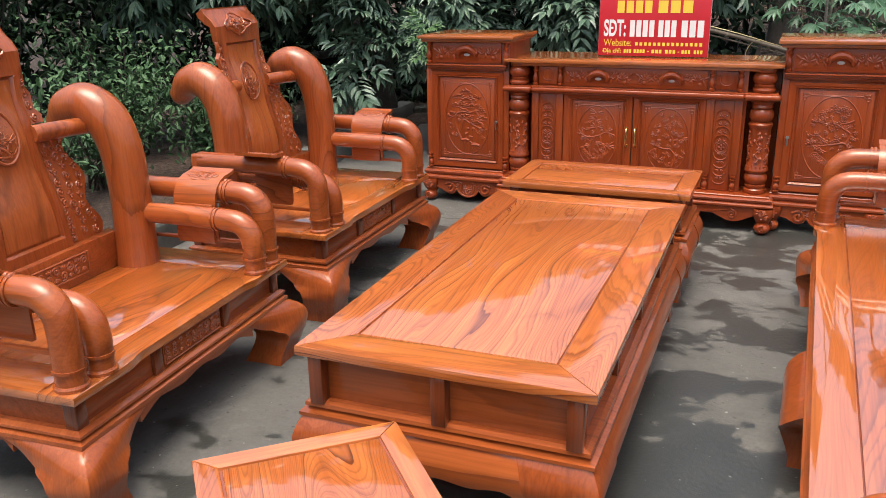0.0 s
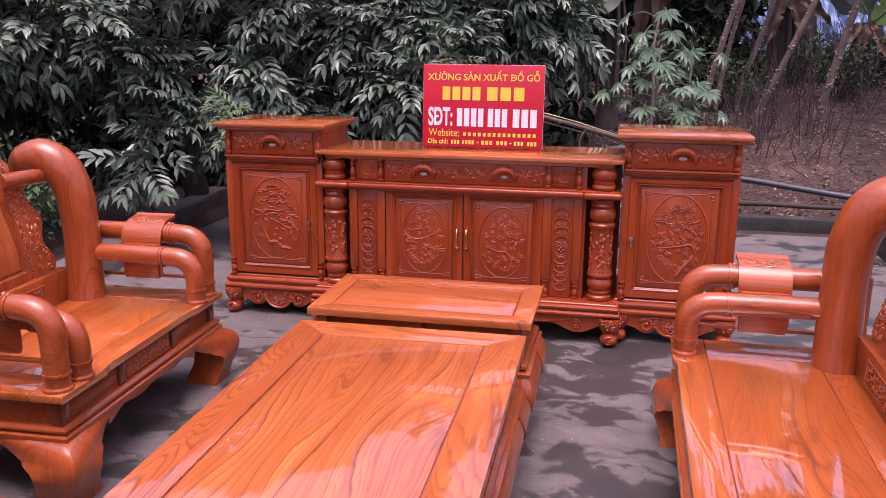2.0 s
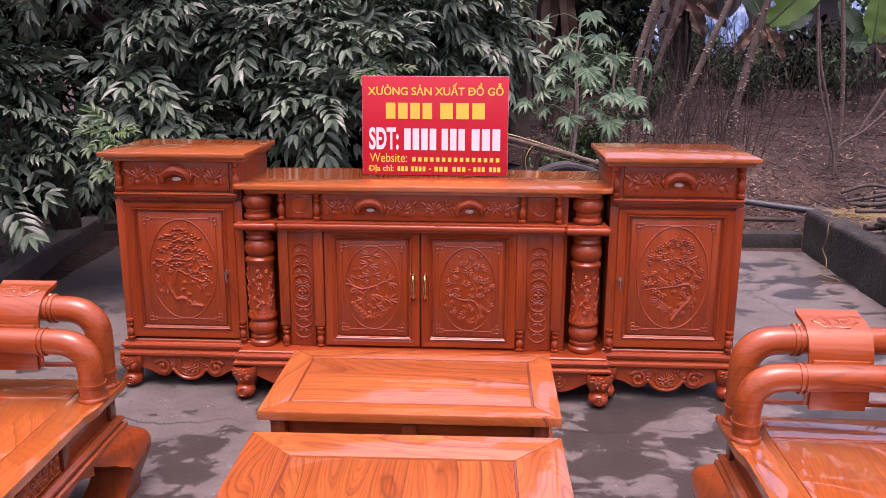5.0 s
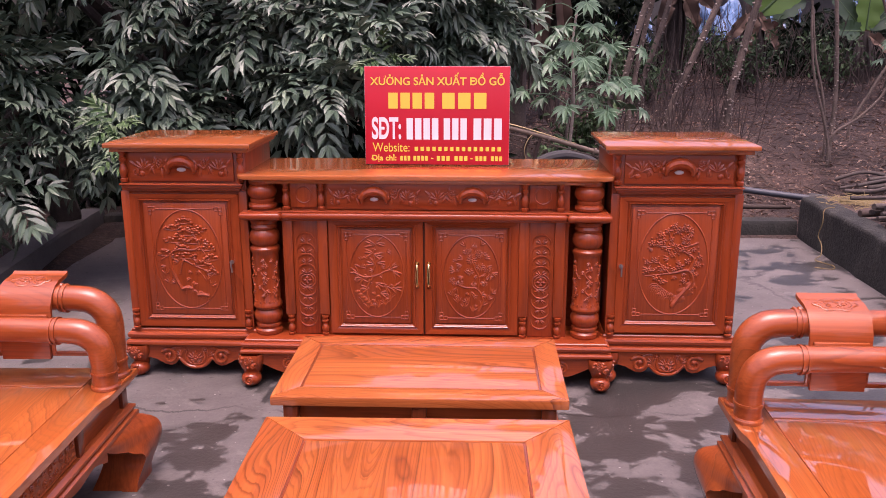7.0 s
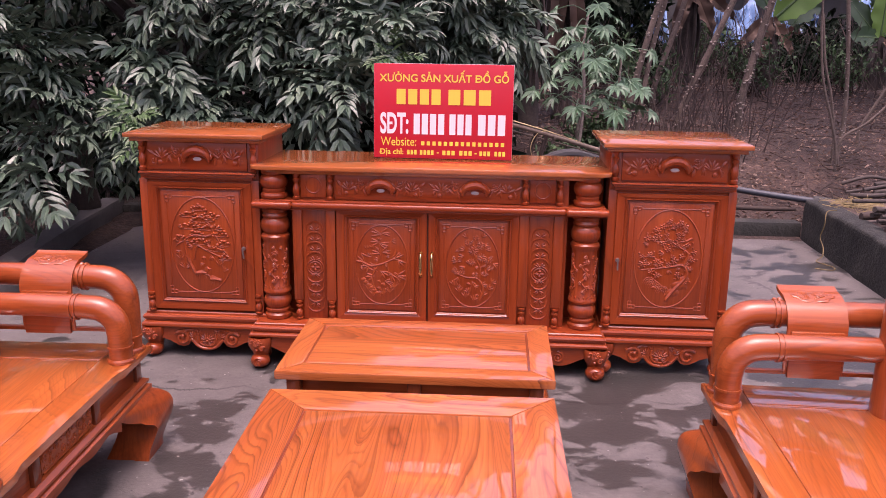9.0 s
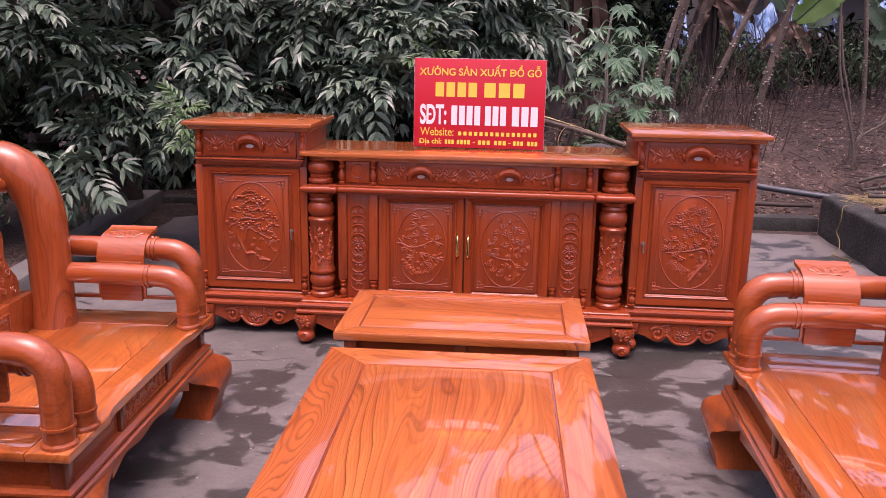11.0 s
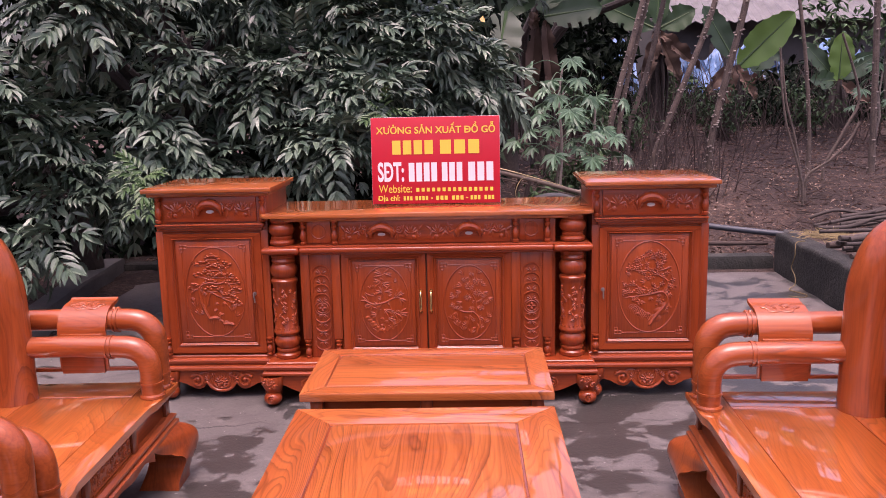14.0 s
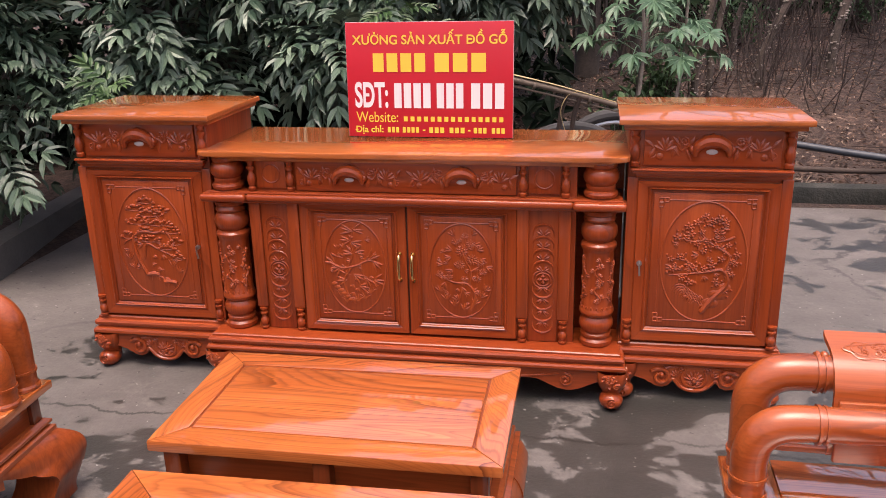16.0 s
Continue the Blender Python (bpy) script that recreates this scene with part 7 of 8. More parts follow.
# near-black banks fill the gaps; their shade is in the leaf colour
leaf_bank("hedge", "undergrowth behind the trees with deep shade in its colour", -8.0, 0.4, 3.3, 4.6, 0.0, 2.6, 9000, 0.20, 91, leaf_hedge)
leaf_bank("low_hedge", "low undergrowth behind the kerb with shade in its colour", -5.0, -0.2, 2.95, 3.5, 0.05, 1.5, 3200, 0.15, 96, leaf_hedge)
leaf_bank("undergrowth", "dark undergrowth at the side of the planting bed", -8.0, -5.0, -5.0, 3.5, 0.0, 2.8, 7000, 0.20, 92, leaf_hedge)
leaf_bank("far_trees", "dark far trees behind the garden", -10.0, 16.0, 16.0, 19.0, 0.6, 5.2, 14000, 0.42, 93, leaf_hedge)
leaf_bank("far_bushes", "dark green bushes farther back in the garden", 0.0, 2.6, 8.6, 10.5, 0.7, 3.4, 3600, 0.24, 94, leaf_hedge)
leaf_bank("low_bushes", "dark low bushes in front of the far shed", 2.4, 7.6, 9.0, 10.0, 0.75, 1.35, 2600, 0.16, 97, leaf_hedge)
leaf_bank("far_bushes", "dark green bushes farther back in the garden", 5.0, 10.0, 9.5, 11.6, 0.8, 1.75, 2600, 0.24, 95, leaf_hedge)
leaf_bank("far_bushes", "green bushy tree beside the far house", 5.6, 9.0, 9.2, 10.6, 1.9, 3.6, 1900, 0.16, 98, leaf_shrub)


# ---- cassava with palmate leaves ----
def cassava(label, x, y, h, leaves, seed, spread=0.5):
    rng = np.random.default_rng(seed)
    t = thing("cassava_plant", label, "plant", None, "cassava plants")
    z0 = ground_height(x, y) - 0.04
    bm = bmesh.new()
    limb(bm, (x, y, z0), (x + 0.06, y, z0 + h), 0.016, 0.009, rng, 0.05)
    part("stem", bm, bark_pale, t)
    for k in range(leaves):
        f = 0.45 + 0.55 * k / (leaves - 1)
        a = k * 2.4 + rng.uniform(-0.4, 0.4)
        s = Vector((x + 0.06 * f, y, z0 + h * f))
        r = spread * rng.uniform(0.6, 1.0) * (1.15 - 0.5 * f)
        e = s + Vector((math.cos(a) * r, math.sin(a) * r, rng.uniform(-0.05, 0.12)))
        out = np.array((math.cos(a), math.sin(a), -0.45))
        nrm = unit(np.array((math.cos(a) * 0.5, math.sin(a) * 0.5 - 0.25, 0.8)) + rng.normal(0, 0.15, 3))
        out = unit(out - nrm * out.dot(nrm))
        side = np.cross(nrm, out)
        ang = [(-3 + j) * 0.52 for j in range(7)]
        ln = np.array([rng.uniform(0.135, 0.185) * (1 - 0.07 * abs(j - 3)) for j in range(7)])
        leaf = leaf_object("leaf", np.array([e] * 7), np.array([out * math.cos(b) + side * math.sin(b) + np.array((0, 0, -0.12)) for b in ang]), np.array([nrm] * 7), ln, ln * 0.27, leaf_palm, t)
        bm = bmesh.new()
        tube(bm, [s, (s + e) / 2 + Vector((0, 0, 0.05)), e], 0.0035, 5, 3)
        part("leafstalk", bm, leaf_palm, leaf)


cassava("cassava plant with pale palmate leaves", 0.93, 3.75, 1.52, 24, 101, 0.46)
cassava("young cassava plant with palmate leaves", 1.25, 3.95, 1.15, 16, 102, 0.36)
cassava("cassava plant with pale palmate leaves", 0.98, 4.25, 1.15, 18, 103, 0.40)
cassava("young cassava plant with palmate leaves", 5.0, 6.6, 1.1, 10, 104, 0.4)


# ---- bare speckled stems, saplings, dry brush ----
def bare_stem(label, pts, r, seed, nubs=70):
    rng = np.random.default_rng(seed)
    t = thing("bare_stem", label, "tree", None, "bare stems")
    x, y, z = pts[0]
    pts = [(x, y, ground_height(x, y) - 0.05)] + [tuple(p) for p in pts]
    bm = bmesh.new()
    tube(bm, pts, [r * 1.15, r * 1.0, r * 0.85], 10, 5)
    s = part("stem", bm, bark_stem, t)
    line = spline(pts, 12)
    bm = bmesh.new()
    for k in range(nubs):
        p = line[rng.integers(2, len(line))]
        a = rng.uniform(0, 6.28)
        blob(bm, (p.x + math.cos(a) * r * 1.05, p.y + math.sin(a) * r * 1.05, p.z + rng.uniform(-0.05, 0.05)), (r * 0.46, r * 0.46, r * 0.26), 6, 4)
    tagged(part("leaf_scar", bm, bark_pale, s), kind="stuff")


bare_stem("leaning bare stem covered with pale leaf scars", [(1.46, 4.5, 0.7), (1.60, 4.5, 1.4), (1.86, 4.55, 2.4), (2.0, 4.6, 3.4)], 0.028, 111, 120)
bare_stem("leaning bare stem covered with pale leaf scars", [(1.58, 4.55, 0.7), (1.70, 4.6, 1.5), (1.94, 4.6, 2.5), (2.1, 4.6, 3.3)], 0.022, 112, 90)
bare_stem("leaning bare stem covered with pale leaf scars", [(2.05, 5.0, 0.7), (2.28, 5.0, 1.3), (2.62, 5.05, 2.2), (2.9, 5.1, 3.4)], 0.030, 113, 120)
bare_stem("leaning bare stem covered with pale leaf scars", [(2.76, 5.5, 0.8), (2.88, 5.5, 1.4), (3.10, 5.5, 2.4), (3.25, 5.6, 3.6)], 0.036, 114, 120)
bare_stem("slender bare stem behind the bed", [(4.35, 5.2, 0.8), (4.33, 5.2, 1.5), (4.30, 5.2, 2.5), (4.35, 5.2, 3.4)], 0.032, 115, 60)
bare_stem("slender bare stem behind the bed", [(5.1, 6.4, 0.8), (5.0, 6.4, 1.6), (5.05, 6.4, 2.8), (5.1, 6.4, 3.6)], 0.035, 116, 60)
bare_stem("slender bare stem behind the bed", [(2.05, 6.5, 0.9), (2.3, 6.6, 1.7), (2.5, 6.6, 2.7), (2.6, 6.6, 3.6)], 0.030, 117, 60)
bare_stem("thin pale sapling rising from the earth", [(3.28, 4.2, 0.45), (3.20, 4.2, 0.75), (3.10, 4.2, 1.05), (3.04, 4.2, 1.40), (3.01, 4.2, 1.75)], 0.011, 118, 10)
bare_stem("thin pale sapling rising from the earth", [(3.32, 4.4, 0.56), (3.26, 4.4, 0.90), (3.16, 4.4, 1.25), (3.10, 4.4, 1.65)], 0.011, 119, 10)
bare_stem("thin speckled sapling beside the bed", [(3.70, 5.2, 0.8), (3.67, 5.2, 1.2), (3.60, 5.2, 1.8), (3.48, 5.2, 2.5)], 0.020, 122, 40)
bare_stem("thin crooked sapling rising from the earth", [(3.75, 4.9, 0.6), (3.95, 4.9, 1.0), (4.05, 4.9, 1.3), (3.85, 4.9, 1.9)], 0.014, 120, 10)
bare_stem("thin crooked sapling rising from the earth", [(3.35, 4.3, 0.55), (3.55, 4.3, 0.70), (3.72, 4.3, 0.88), (3.81, 4.3, 1.06)], 0.012, 121, 10)


def thin_sticks(bm_list, rng, count, region, height, r, lean=0.5):
    """Thin three-sided sticks as plain lists of points and faces."""
    V, F = bm_list
    for _ in range(count):
        x, y = rng.uniform(region[0], region[1]), rng.uniform(region[2], region[3])
        z = ground_height(x, y)
        h = height * rng.uniform(0.4, 1.2)
        a = np.array((x, y, z))
        b = a + np.array((rng.normal(0, lean), rng.normal(0, lean), 1.0)) * h
        m = (a + b) / 2 + rng.normal(0, 0.06 * h, 3)
        rr = r * rng.uniform(0.5, 1.3)
        k = len(V)
        for p, q in ((a, rr), (m, rr * 0.8), (b, rr * 0.4)):
            for i in range(3):
                V.append((p[0] + q * math.cos(i * 2.094), p[1] + q * math.sin(i * 2.094), p[2]))
        for s in (0, 3):
            for i in range(3):
                j = (i + 1) % 3
                F.append((k + s + i, k + s + j, k + s + 3 + j, k + s + 3 + i))


def brush():
    rng = np.random.default_rng(131)
    V, F = [], []
    thin_sticks((V, F), rng, 620, (0.6, 8.5, 6.6, 9.5), 0.80, 0.007)
    thin_sticks((V, F), rng, 160, (0.8, 2.8, 4.3, 6.0), 0.75, 0.006, 0.35)
    thin_sticks((V, F), rng, 380, (-0.5, 9.0, 9.0, 11.5), 0.9, 0.009)
    me = bpy.data.meshes.new("dry_brush")
    me.from_pydata(V, [], F)
    me.materials.append(twig_mat)
    tagged(new("dry_brush", me), "tangle of dry brown stalks and twigs", "brush", kind="stuff")


brush()


def litter():
    """Fallen twigs and dead leaves on the earth."""
    rng = np.random.default_rng(141)
    V, F = [], []
    for _ in range(1700):
        x, y = rng.uniform(-2.4, 8), rng.uniform(3.3, 8.5)
        if x > 2.4 and rng.random() < 0.35:
            x, y = rng.uniform(2.6, 6.0), rng.uniform(2.9, 5.2)
        a = rng.uniform(0, 6.28)
        ln = rng.uniform(0.05, 0.30)
        dx, dy = math.cos(a) * ln, math.sin(a) * ln
        r = rng.uniform(0.002, 0.006)
        k = len(V)
        for fx in (0, 1):
            px, py = x + dx * fx, y + dy * fx
            z = ground_height(px, py) + 0.02 + rng.uniform(0, 0.03)
            for i in range(3):
                b = i * 2.094
                V.append((px - math.sin(a) * r * math.cos(b), py + math.cos(a) * r * math.cos(b), z + r * math.sin(b)))
        for i in range(3):
            j = (i + 1) % 3
            F.append((k + i, k + j, k + 3 + j, k + 3 + i))
    me = bpy.data.meshes.new("fallen_twigs")
    me.from_pydata(V, [], F)
    me.materials.append(twig_mat)
    tagged(new("fallen_twigs", me), "scattered dry twigs on the earth", "twigs", kind="stuff")
    n = 26000
    x, y = rng.uniform(-2.5, 8.5, n), 2.9 + 6.1 * rng.random(n) ** 1.5
    P = np.stack([x, y, np.array([ground_height(a, b) + 0.015 + 0.03 * rng.random() for a, b in zip(x, y)])], 1)
    D = unit(np.stack([rng.normal(0, 1, n), rng.normal(0, 1, n), rng.normal(0, 0.25, n)], 1))
    N = unit(np.stack([rng.normal(0, 0.6, n), rng.normal(0, 0.6, n), np.ones(n)], 1))
    ob = leaf_object("fallen_leaves", P, D, N, rng.uniform(0.02, 0.075, n), rng.uniform(0.006, 0.022, n), leaf_litter, simple=True)
    tagged(ob, "dead brown leaves lying on the earth", "leaves", kind="stuff")


litter()


# ---- banana plants ----
def broad_leaf(owner, base, tip, width, mat, face=(0, -1, 0.25), sag=0.0, label=""):
    """One broad blade between two points, folded along its midrib, with a ragged edge."""
    base, tip, face = Vector(base), Vector(tip), Vector(face)
    width = width * 0.62 if mat is leaf_dead else width
    along = tip - base
    side = along.cross(face).normalized()
    up = side.cross(along).normalized()
    rng = np.random.default_rng(int(abs(base.x * 991 + tip.z * 577)))
    n = 18
    bm = bmesh.new()
    rows = []
    for i in range(n + 1):
        f = i / n
        c = base + along * f + Vector((0, 0, sag * math.sin(f * math.pi)))
        w = width * (math.sin(min(1.0, f * 1.05 + 0.02) * math.pi) ** 0.55) * (1 + 0.06 * rng.normal())
        rows.append([c + side * w * q + up * (w * (0.9 if mat is leaf_dead else 0.22) * abs(q) - (0.5 if mat is leaf_dead else 0.05) * width * math.sin(f * 21 + q) * abs(q)) for q in (-1, -0.66, -0.33, 0, 0.33, 0.66, 1)])
    vs = [[bm.verts.new(p) for p in r] for r in rows]
    for a, b in zip(vs, vs[1:]):
        for k in range(6):
            if rng.random() > 0.10 or k in (1, 2, 3, 4):
                bm.faces.new((a[k], a[k + 1], b[k + 1], b[k]))
    lf = part("leaf", bm, mat, owner, label)
    bm = bmesh.new()
    tube(bm, [r[3] - up * 0.004 for r in rows], [width * 0.10, width * 0.06, width * 0.02], 6, 1)
    part("midrib", bm, leaf_young if mat is not leaf_dead else leaf_dead, lf)


def banana_plant(label, x, y, h, blades):
    """blades: tip offset, width, material and label; they spring from the top of the trunk."""
    t = thing("banana_plant", label, "plant", None, "banana plants")
    z0 = ground_height(x, y) - 0.05
    bm = bmesh.new()
    tube(bm, [(x, y, z0), (x + 0.02, y, z0 + h * 0.5), (x, y, z0 + h)], [0.12, 0.095, 0.06], 12, 4)
    for k in range(5):
        a = k * 1.3
        tube(bm, [(x + 0.09 * math.cos(a), y + 0.09 * math.sin(a), z0 + h * 0.9), (x + 0.16 * math.cos(a), y + 0.16 * math.sin(a), z0 + h * 0.55), (x + 0.14 * math.cos(a), y + 0.14 * math.sin(a), z0 + h * 0.2)], [0.03, 0.05, 0.02], 6, 3, flat=0.5)
    part("trunk", bm, bark, t, "stem wrapped in dry sheaths")
    top = Vector((x, y, z0 + h))
    for start, tip, w, mat, note in blades:
        broad_leaf(t, top + Vector(start), top + Vector(tip), w, mat, label=note)


DRY = "dead brown hanging leaf"
banana_plant("banana plant with one broad leaf spread wide", 3.70, 8.0, 0.95, [((0.08, 0, 0.0), (0.80, -0.1, 0.72), 0.22, leaf_lit, "broad leaf with the light put into its colour"), ((0.0, 0, 0.1), (-0.42, 0.1, 0.85), 0.17, leaf_banana, ""), ((0.05, 0, 0.0), (0.75, 0.2, 0.15), 0.15, leaf_banana, ""),
             ((-0.05, 0, 0.0), (-0.45, -0.2, -0.42), 0.13, leaf_dead, DRY), ((0.0, -0.05, 0.0), (-0.15, -0.25, -0.62), 0.12, leaf_dead, DRY), ((0.05, 0, 0), (0.28, -0.2, -0.5), 0.12, leaf_dead, DRY)])
banana_plant("young banana plant with bright upright leaves", 5.10, 8.0, 0.72, [((0.02, 0, 0.0), (0.04, 0, 0.68), 0.17, leaf_lit, "upright leaf with bright light put into its colour"), ((-0.05, 0, 0.05), (-0.46, 0.1, 0.55), 0.12, leaf_banana, ""), ((0.05, 0, 0.05), (0.55, 0, 0.36), 0.15, leaf_banana, ""), ((0, 0, 0), (-0.42, -0.1, 0.02), 0.13, leaf_banana, ""), ((0, 0, 0), (0.42, -0.2, -0.35), 0.12, leaf_dead, DRY)])
banana_plant("old banana plant with brown hanging leaves", 2.75, 8.4, 1.45, [((-0.05, 0, 0.05), (-0.85, 0, 0.42), 0.20, leaf_banana, ""), ((0.05, 0, 0.05), (0.55, 0, 0.30), 0.18, leaf_banana, ""), ((0, 0, 0), (0.32, -0.2, -0.75), 0.17, leaf_dead, DRY), ((0, -0.05, 0), (-0.25, -0.25, -0.85), 0.16, leaf_dead, DRY), ((0, 0, 0), (0.62, -0.1, -0.55), 0.15, leaf_dead, DRY), ((0, 0, 0.1), (0.05, 0.1, 0.9), 0.17, leaf_banana, "")])
banana_plant("old banana plant half hidden behind dark foliage", 0.95, 6.0, 1.60, [((-0.05, 0, 0.2), (-0.10, -0.15, -0.05), 0.10, leaf_dead, DRY), ((0.05, -0.1, 0.1), (0.16, -0.3, -0.9), 0.14, leaf_dead, DRY), ((-0.05, -0.1, 0.1), (-0.14, -0.3, -1.0), 0.14, leaf_dead, DRY), ((0.05, 0, 0.15), (0.75, 0.1, 0.25), 0.20, leaf_banana, ""), ((0.0, 0, 0.2), (0.30, 0.2, 0.7), 0.16, leaf_banana, "")])
banana_plant("banana plant with a large dull hanging leaf", 0.55, 5.3, 1.75, [((0.0, -0.2, 0.02), (-0.12, -0.35, -0.55), 0.21, leaf_grey, "large dull grey-green hanging leaf"), ((-0.25, -0.3, -0.02), (-0.42, -0.42, -0.20), 0.09, leaf_yellow, "yellowing hanging leaf"), ((0, 0, 0), (-0.6, 0.2, 0.35), 0.16, leaf_banana, ""), ((0, 0, 0), (0.5, 0.3, 0.5), 0.16, leaf_banana, "")])


# ---- tarpaulin, far house, odds and ends ----
def tarpaulin(label, x0, x1, y, z0, z1, seed):
    bm = bmesh.new()
    n, m = 40, 14
    outer, inner = [], []
    for j in range(m + 1):
        row, rin = [], []
        for i in range(n + 1):
            u, v = i / n, j / m
            x = x0 + (x1 - x0) * u
            z = z0 + (z1 - z0) * v - 0.16 * math.sin(u * math.pi * 2 + seed) * v - 0.10 * math.sin(u * 9 + seed) * (1 - v)
            yy = y + 0.18 * noise.noise((u * 7 + seed, v * 2.4, 0)) + 0.07 * noise.noise((u * 22, v * 7, seed)) + 0.5 * v
            row.append((x, yy, z))
            rin.append((x, yy + 0.01, z))
        outer.append(row)
        inner.append(rin)
    ob = part("tarpaulin", shell(bm, outer, inner), tarp_mat)
    tagged(ob, label, "tarpaulin", group="hanging tarpaulins")
    for k in range(2):
        x = x0 + (x1 - x0) * (0.1 + 0.8 * k)
        bm = bmesh.new()
        tube(bm, [(x, y + 0.7, ground_height(x, y)), (x, y + 0.7, z1 + 0.15)], 0.04, 8, 1)
        part("pole", bm, bark, ob)


tarpaulin("faded blue tarpaulin hanging over a shed", 2.45, 3.20, 12.0, 1.25, 2.20, 1.0)
tarpaulin("faded blue tarpaulin hanging over a shed", 3.95, 4.75, 12.0, 1.25, 2.05, 4.0)
tarpaulin("faded blue tarpaulin hanging over a shed", 5.00, 5.85, 12.2, 1.55, 2.25, 7.0)
tarpaulin("faded blue tarpaulin hanging over a shed", 6.60, 7.40, 12.2, 1.65, 2.10, 9.0)


def far_house():
    t = thing("far_house", "small grey house with a pale corrugated roof behind the trees", "house")
    part("wall", box(bmesh.new(), (2.6, 14.0, 0.9), (8.6, 15.4, 2.80), 0.01), render_mat, t)
    n = 90
    outer, inner = [], []
    for y, z in ((13.5, 2.66), (15.5, 3.75)):
        outer.append([(3.9 + 4.9 * i / n, y, z + 0.025 * math.cos(i * 1.57)) for i in range(n + 1)])
        inner.append([(p[0], p[1], p[2] - 0.012) for p in outer[-1]])
    part("roof", shell(bmesh.new(), outer, inner), roof_mat, t, "pale corrugated roof sheets")
    part("window", box(bmesh.new(), (5.4, 13.98, 1.5), (6.3, 14.03, 2.2), 0.01), dark_gap, t)


far_house()


def pole(name, label, a, b, r0, r1, mat, category, bands=True):
    bm = bmesh.new()
    a, b = Vector(a), Vector(b)
    tube(bm, [a, a.lerp(b, 0.35) + Vector((0, 0, 0.01)), a.lerp(b, 0.7), b], [r0, (r0 + r1) / 2, r1], 10, 4)
    if bands:
        for k in range(1, 5):
            p = a.lerp(b, k / 5)
            d = (b - a).normalized() * 0.006
            tube(bm, [p - d, p + d], max(r0, r1) * 1.1, 10, 1)
    return tagged(part(name, bm, mat, sharp=60), label, category)


def split_bamboo():
    """A split bamboo pole: a weathered outer shell, a paler torn strip beside it, and a peeled strip hanging down."""
    t = thing("bamboo_pole", "split weathered bamboo pole with torn strips behind the console", "pole")
    a, b = Vector((0.10, 1.35, 0.992)), Vector((1.18, 1.60, 0.692))
    bm = bmesh.new()
    tube(bm, [a, a.lerp(b, 0.35) + Vector((0, 0, 0.008)), a.lerp(b, 0.7), b], [0.016, 0.014, 0.012], 10, 4)
    for k in (0.22, 0.47, 0.72):
        p, d = a.lerp(b, k), (b - a).normalized() * 0.006
        tube(bm, [p - d, p + d], 0.021, 10, 1)
    part("shell", bm, bamboo, t, sharp=60)
    up = Vector((0, -0.004, 0.024))
    bm = bmesh.new()
    tube(bm, [a + up, a.lerp(b, 0.3) + up * 1.25, a.lerp(b, 0.62) + up * 0.7], [0.010, 0.008, 0.003], 6, 4, flat=0.5)
    part("strip", bm, bamboo_pale, t, "pale torn inner strip")
    bm = bmesh.new()
    tube(bm, [a - up * 1.3, a.lerp(b, 0.4) - up * 1.1, b - up * 1.2], [0.012, 0.009, 0.008], 6, 4, flat=0.6)
    part("strip", bm, bamboo, t)
    bm = bmesh.new()
    q = a.lerp(b, 0.42)
    tube(bm, [q + up, q + Vector((-0.05, -0.02, 0.01)), q + Vector((-0.085, -0.02, -0.07)), q + Vector((-0.06, -0.02, -0.17)), q + Vector((-0.04, -0.02, -0.22))], [0.007, 0.006, 0.004], 6, 4, flat=0.35)
    part("peeled_strip", bm, bamboo_pale, t, "hanging peeled strip")
    for x, dz in ((0.50, -0.35), (0.56, -0.40)):
        p = a.lerp(b, (x - 0.10) / 1.08)
        bm = bmesh.new()
        tube(bm, [p, p + Vector((-0.04, 0.03, dz * 0.5)), p + Vector((-0.07, 0.05, -p.z + 0.02))], [0.014, 0.013, 0.012], 7, 3)
        part("prop", bm, twig_mat, t)


split_bamboo()


def handcart():
    """A two-wheeled cart behind the console: tyres, spokes, axle, frame."""
    t = thing("handcart", "old handcart with rubber tyres parked behind the console", "cart")
    for k, (x, y) in enumerate(((0.52, 1.55), (0.75, 1.95))):
        bm = bmesh.new()
        pts = [(x + 0.33 * math.cos(a), y + 0.05 * math.cos(a), 0.365 + 0.33 * math.sin(a)) for a in [i / 40 * 6.2832 for i in range(41)]]
        tube(bm, pts, 0.032, 10, 1)
        w = part("tyre", bm, rubber, t, "worn black rubber tyre")
        bm = bmesh.new()
        tube(bm, [(x + 0.29 * math.cos(a), y + 0.044 * math.cos(a), 0.365 + 0.29 * math.sin(a)) for a in [i / 40 * 6.2832 for i in range(41)]], 0.014, 8, 1)
        for i in range(16):
            a = i / 16 * 6.2832
            tube(bm, [(x, y, 0.365), (x + 0.29 * math.cos(a), y + 0.044 * math.cos(a), 0.365 + 0.29 * math.sin(a))], 0.003, 5, 1)
        part("rim", bm, steel, w)
    bm = bmesh.new()
    tube(bm, [(0.52, 1.5, 0.365), (0.75, 2.0, 0.365)], 0.016, 8, 1)
    part("axle", bm, steel, t)
    for dy in (0, 0.35):
        bm = bmesh.new()
        tube(bm, [(-0.25, 1.56 + dy, 0.42), (0.6, 1.58 + dy, 0.42), (1.25, 1.60 + dy, 0.66)], 0.024, 8, 3)
        part("shaft", bm, bamboo, t)
    for k in range(5):
        part("deck_board", box(bmesh.new(), (-0.2 + 0.18 * k, 1.52, 0.44), (-0.04 + 0.18 * k, 1.98, 0.462), 0.003), twig_mat, t)


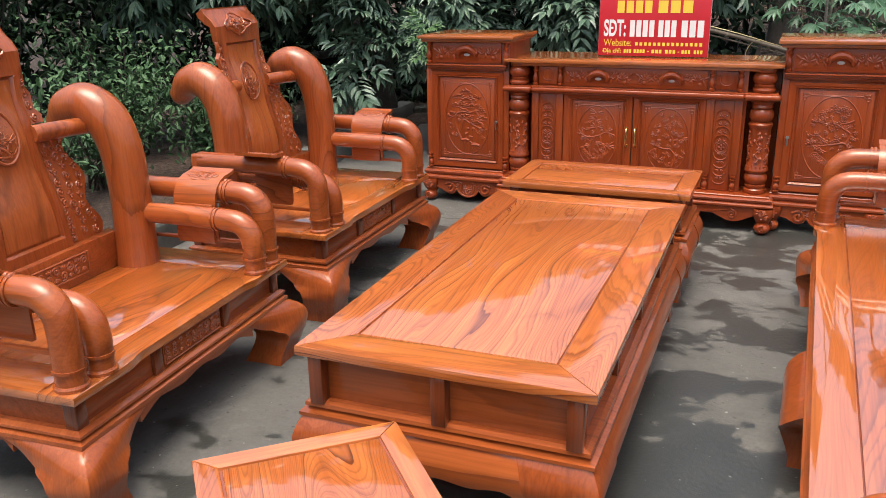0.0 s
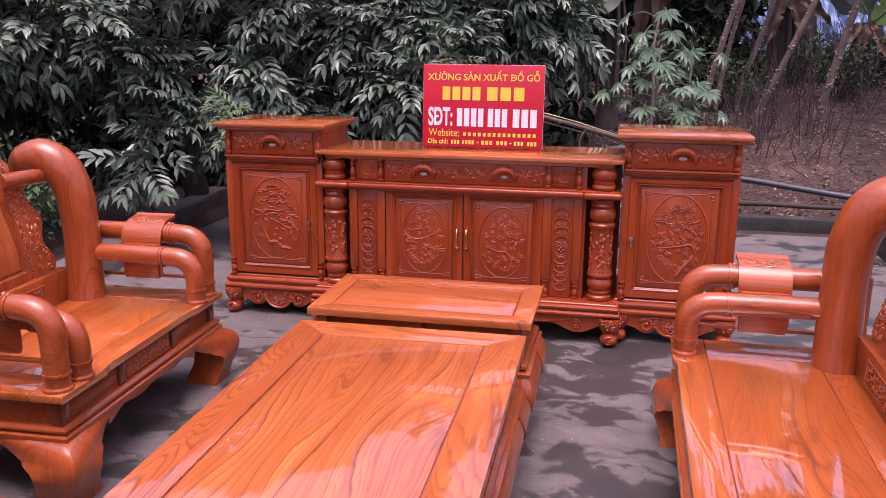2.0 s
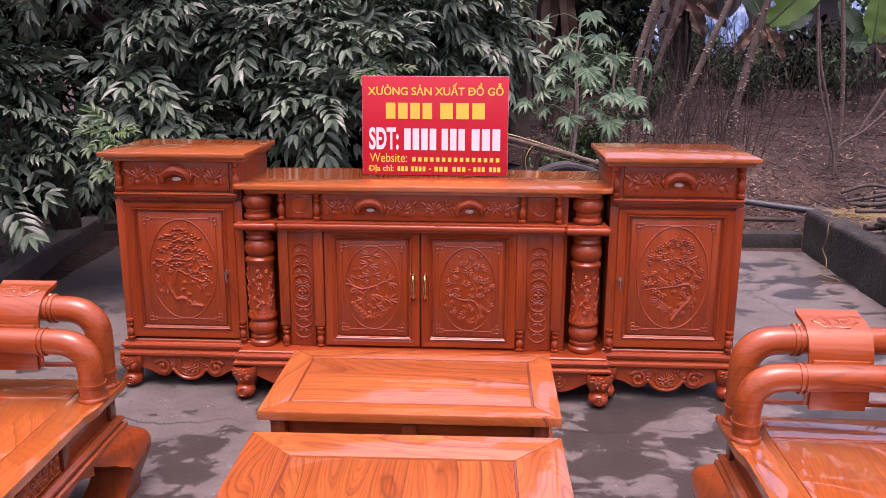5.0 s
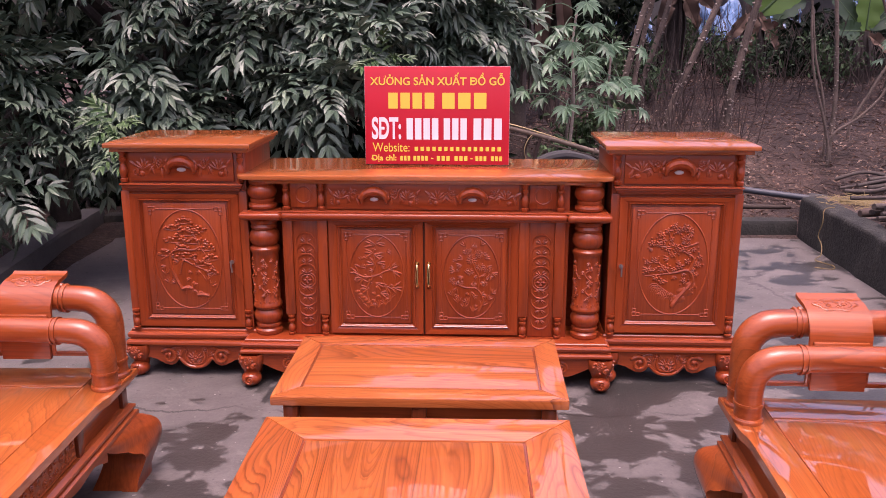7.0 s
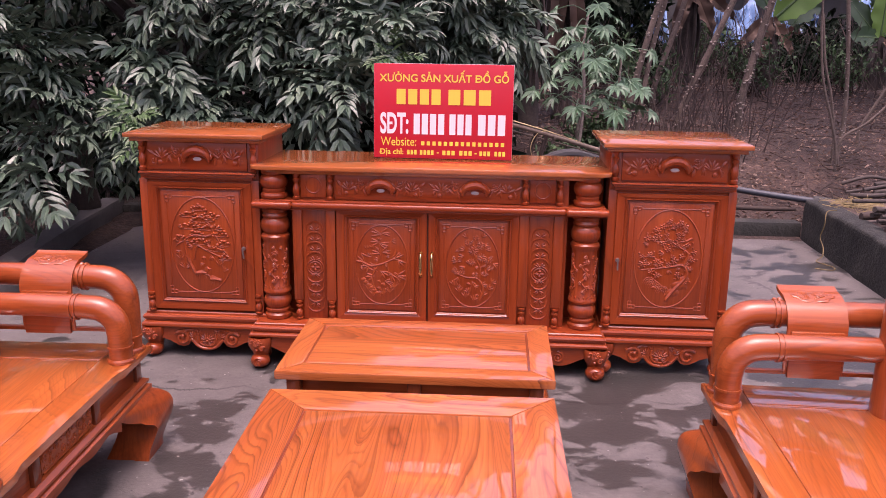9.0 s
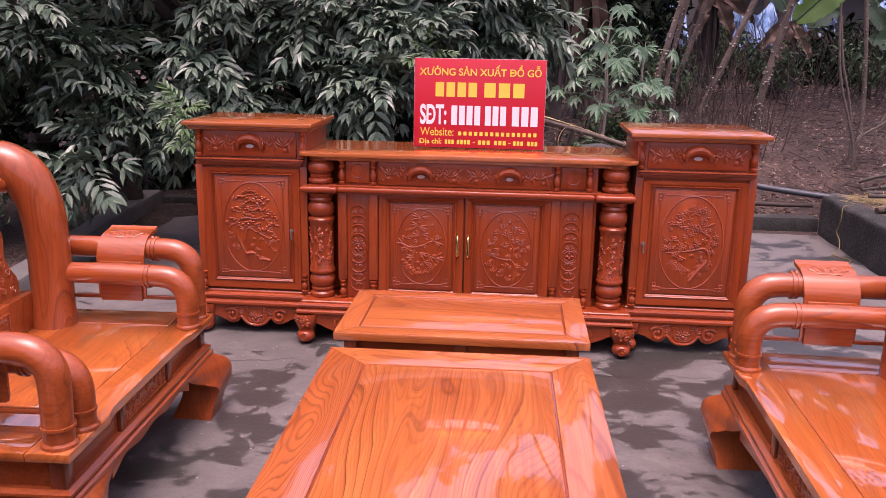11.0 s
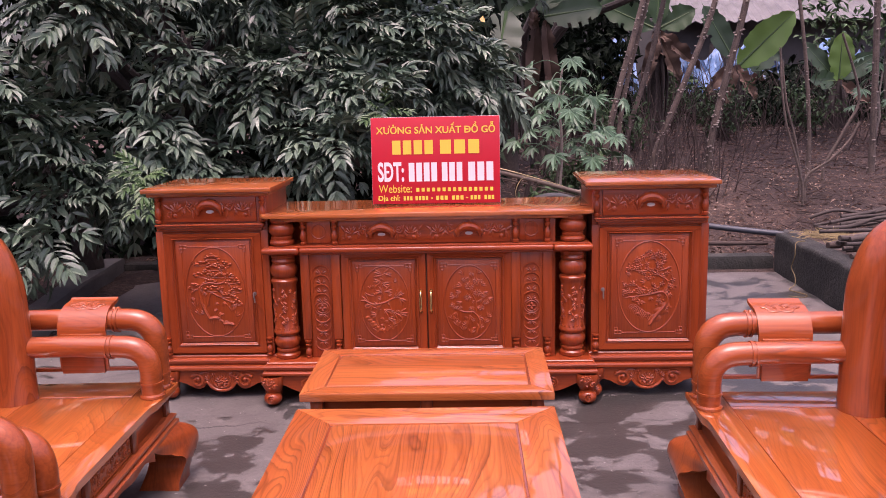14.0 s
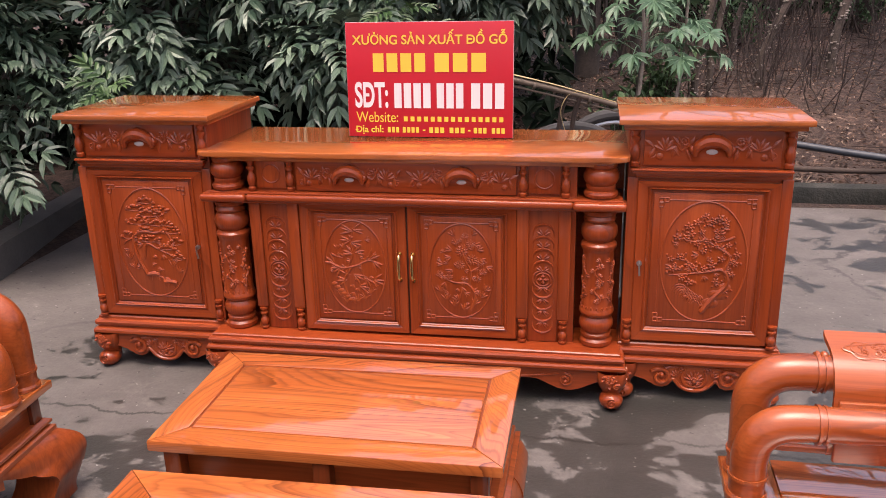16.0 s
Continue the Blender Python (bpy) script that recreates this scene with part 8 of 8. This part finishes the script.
handcart()
p = pole("drain_pipe", "dark pipe with a pale end lying on the earth", (1.3, 3.3, 0.36), (2.72, 2.90, 0.24), 0.024, 0.024, pipe_mat, "pipe", False)
bm = bmesh.new()
tube(bm, [(2.66, 2.917, 0.245), (2.78, 2.883, 0.235)], 0.040, 12, 1)
part("pipe_socket", bm, kerb_concrete, p, "pale socket end")
pole("fallen_branch", "long fallen branch lying behind the kerb", (1.5, 3.0, 0.16), (2.55, 2.95, 0.17), 0.022, 0.016, twig_mat, "branch", False)


def log_pile():
    rng = np.random.default_rng(171)
    for k in range(30):
        near = k < 16
        x, y = (rng.uniform(2.60, 2.80), rng.uniform(1.35, 2.15)) if near else (rng.uniform(3.1, 3.6), rng.uniform(3.1, 3.8))
        a = radians(rng.normal(10, 13))
        ln, r = rng.uniform(0.45, 0.95), rng.uniform(0.012, 0.026)
        z = (0.305 if near else ground_height(x, y) + 0.02) + r + (0.038 * (k % 3) if k > 3 else 0)
        d = Vector((math.cos(a) * ln, math.sin(a) * ln, (0.10 * ln if not near else rng.normal(0, 0.01))))
        c = Vector((x, y, z))
        bm = bmesh.new()
        bend = Vector(rng.normal(0, 0.018, 3).tolist())
        tube(bm, [c, c + d * 0.35 + bend, c + d * 0.7 - bend * 0.5, c + d], [r, r * 0.95, r * 0.8], 8, 4)
        if k % 3 == 0:
            p = c + d * 0.45 + bend * 0.6
            tube(bm, [p, p + Vector((0.04, 0.03 * (-1) ** k, 0.02))], [r * 0.6, r * 0.45], 7, 1)
        ob = part("cut_branch", bm, bark if k % 3 else twig_mat, sharp=60)
        tagged(ob, "cut grey-brown branch stacked on the raised bed" if near else "cut grey-brown branch lying on the earth", "firewood", group="stack of cut branches")


log_pile()


def straw():
    rng = np.random.default_rng(181)
    V, F = [], []
    for _ in range(150):
        x, y, z = 2.78 + rng.normal(0, 0.085), 2.42 + rng.normal(0, 0.07), 0.31 + abs(rng.normal(0, 0.015))
        a, ln, r = rng.uniform(0, 6.28), rng.uniform(0.05, 0.2), 0.0018
        k = len(V)
        for s in (-1, 1):
            for i in range(3):
                V.append((x + s * math.cos(a) * ln / 2 + r * math.cos(i * 2.094), y + s * math.sin(a) * ln / 2 + r * math.sin(i * 2.094), z + r * math.sin(i * 2.094) + 0.01 * s))
        for i in range(3):
            j = (i + 1) % 3
            F.append((k + i, k + j, k + 3 + j, k + 3 + i))
    me = bpy.data.meshes.new("straw")
    me.from_pydata(V, [], F)
    me.materials.append(straw_mat)
    tagged(new("straw", me), "small heap of yellow straw on the raised bed", "straw", kind="stuff")


straw()


def bucket():
    t = thing("bucket", "white plastic bucket standing on the raised bed", "bucket", pose(3.75, 2.45, 0.295))
    prof = [(0.10, 0.0), (0.125, 0.02), (0.15, 0.26), (0.162, 0.262), (0.162, 0.275), (0.146, 0.275), (0.12, 0.03), (0.0, 0.028)]
    part("pail", lathe(bmesh.new(), prof, (0, 0), 28), white_plastic, t)
    bm = bmesh.new()
    for z in (0.20, 0.225):
        tube(bm, [(0.1475 * math.cos(a), 0.1475 * math.sin(a), z) for a in [i / 28 * 6.2832 for i in range(29)]], 0.004, 6, 1)
    part("rib", bm, white_plastic, t)


bucket()


def cord():
    bm = bmesh.new()
    tube(bm, [(2.56, 2.20, 0.318), (2.49, 2.18, 0.308), (2.478, 2.16, 0.22), (2.470, 2.19, 0.13), (2.474, 2.13, 0.08), (2.45, 2.06, 0.03), (2.40, 2.02, 0.006), (2.46, 1.88, 0.006), (2.42, 1.80, 0.006), (2.33, 1.84, 0.006)], 0.0032, 6, 5)
    tagged(part("cord", bm, straw_mat), "thin yellowish cord hanging down the raised bed", "cord")


cord()
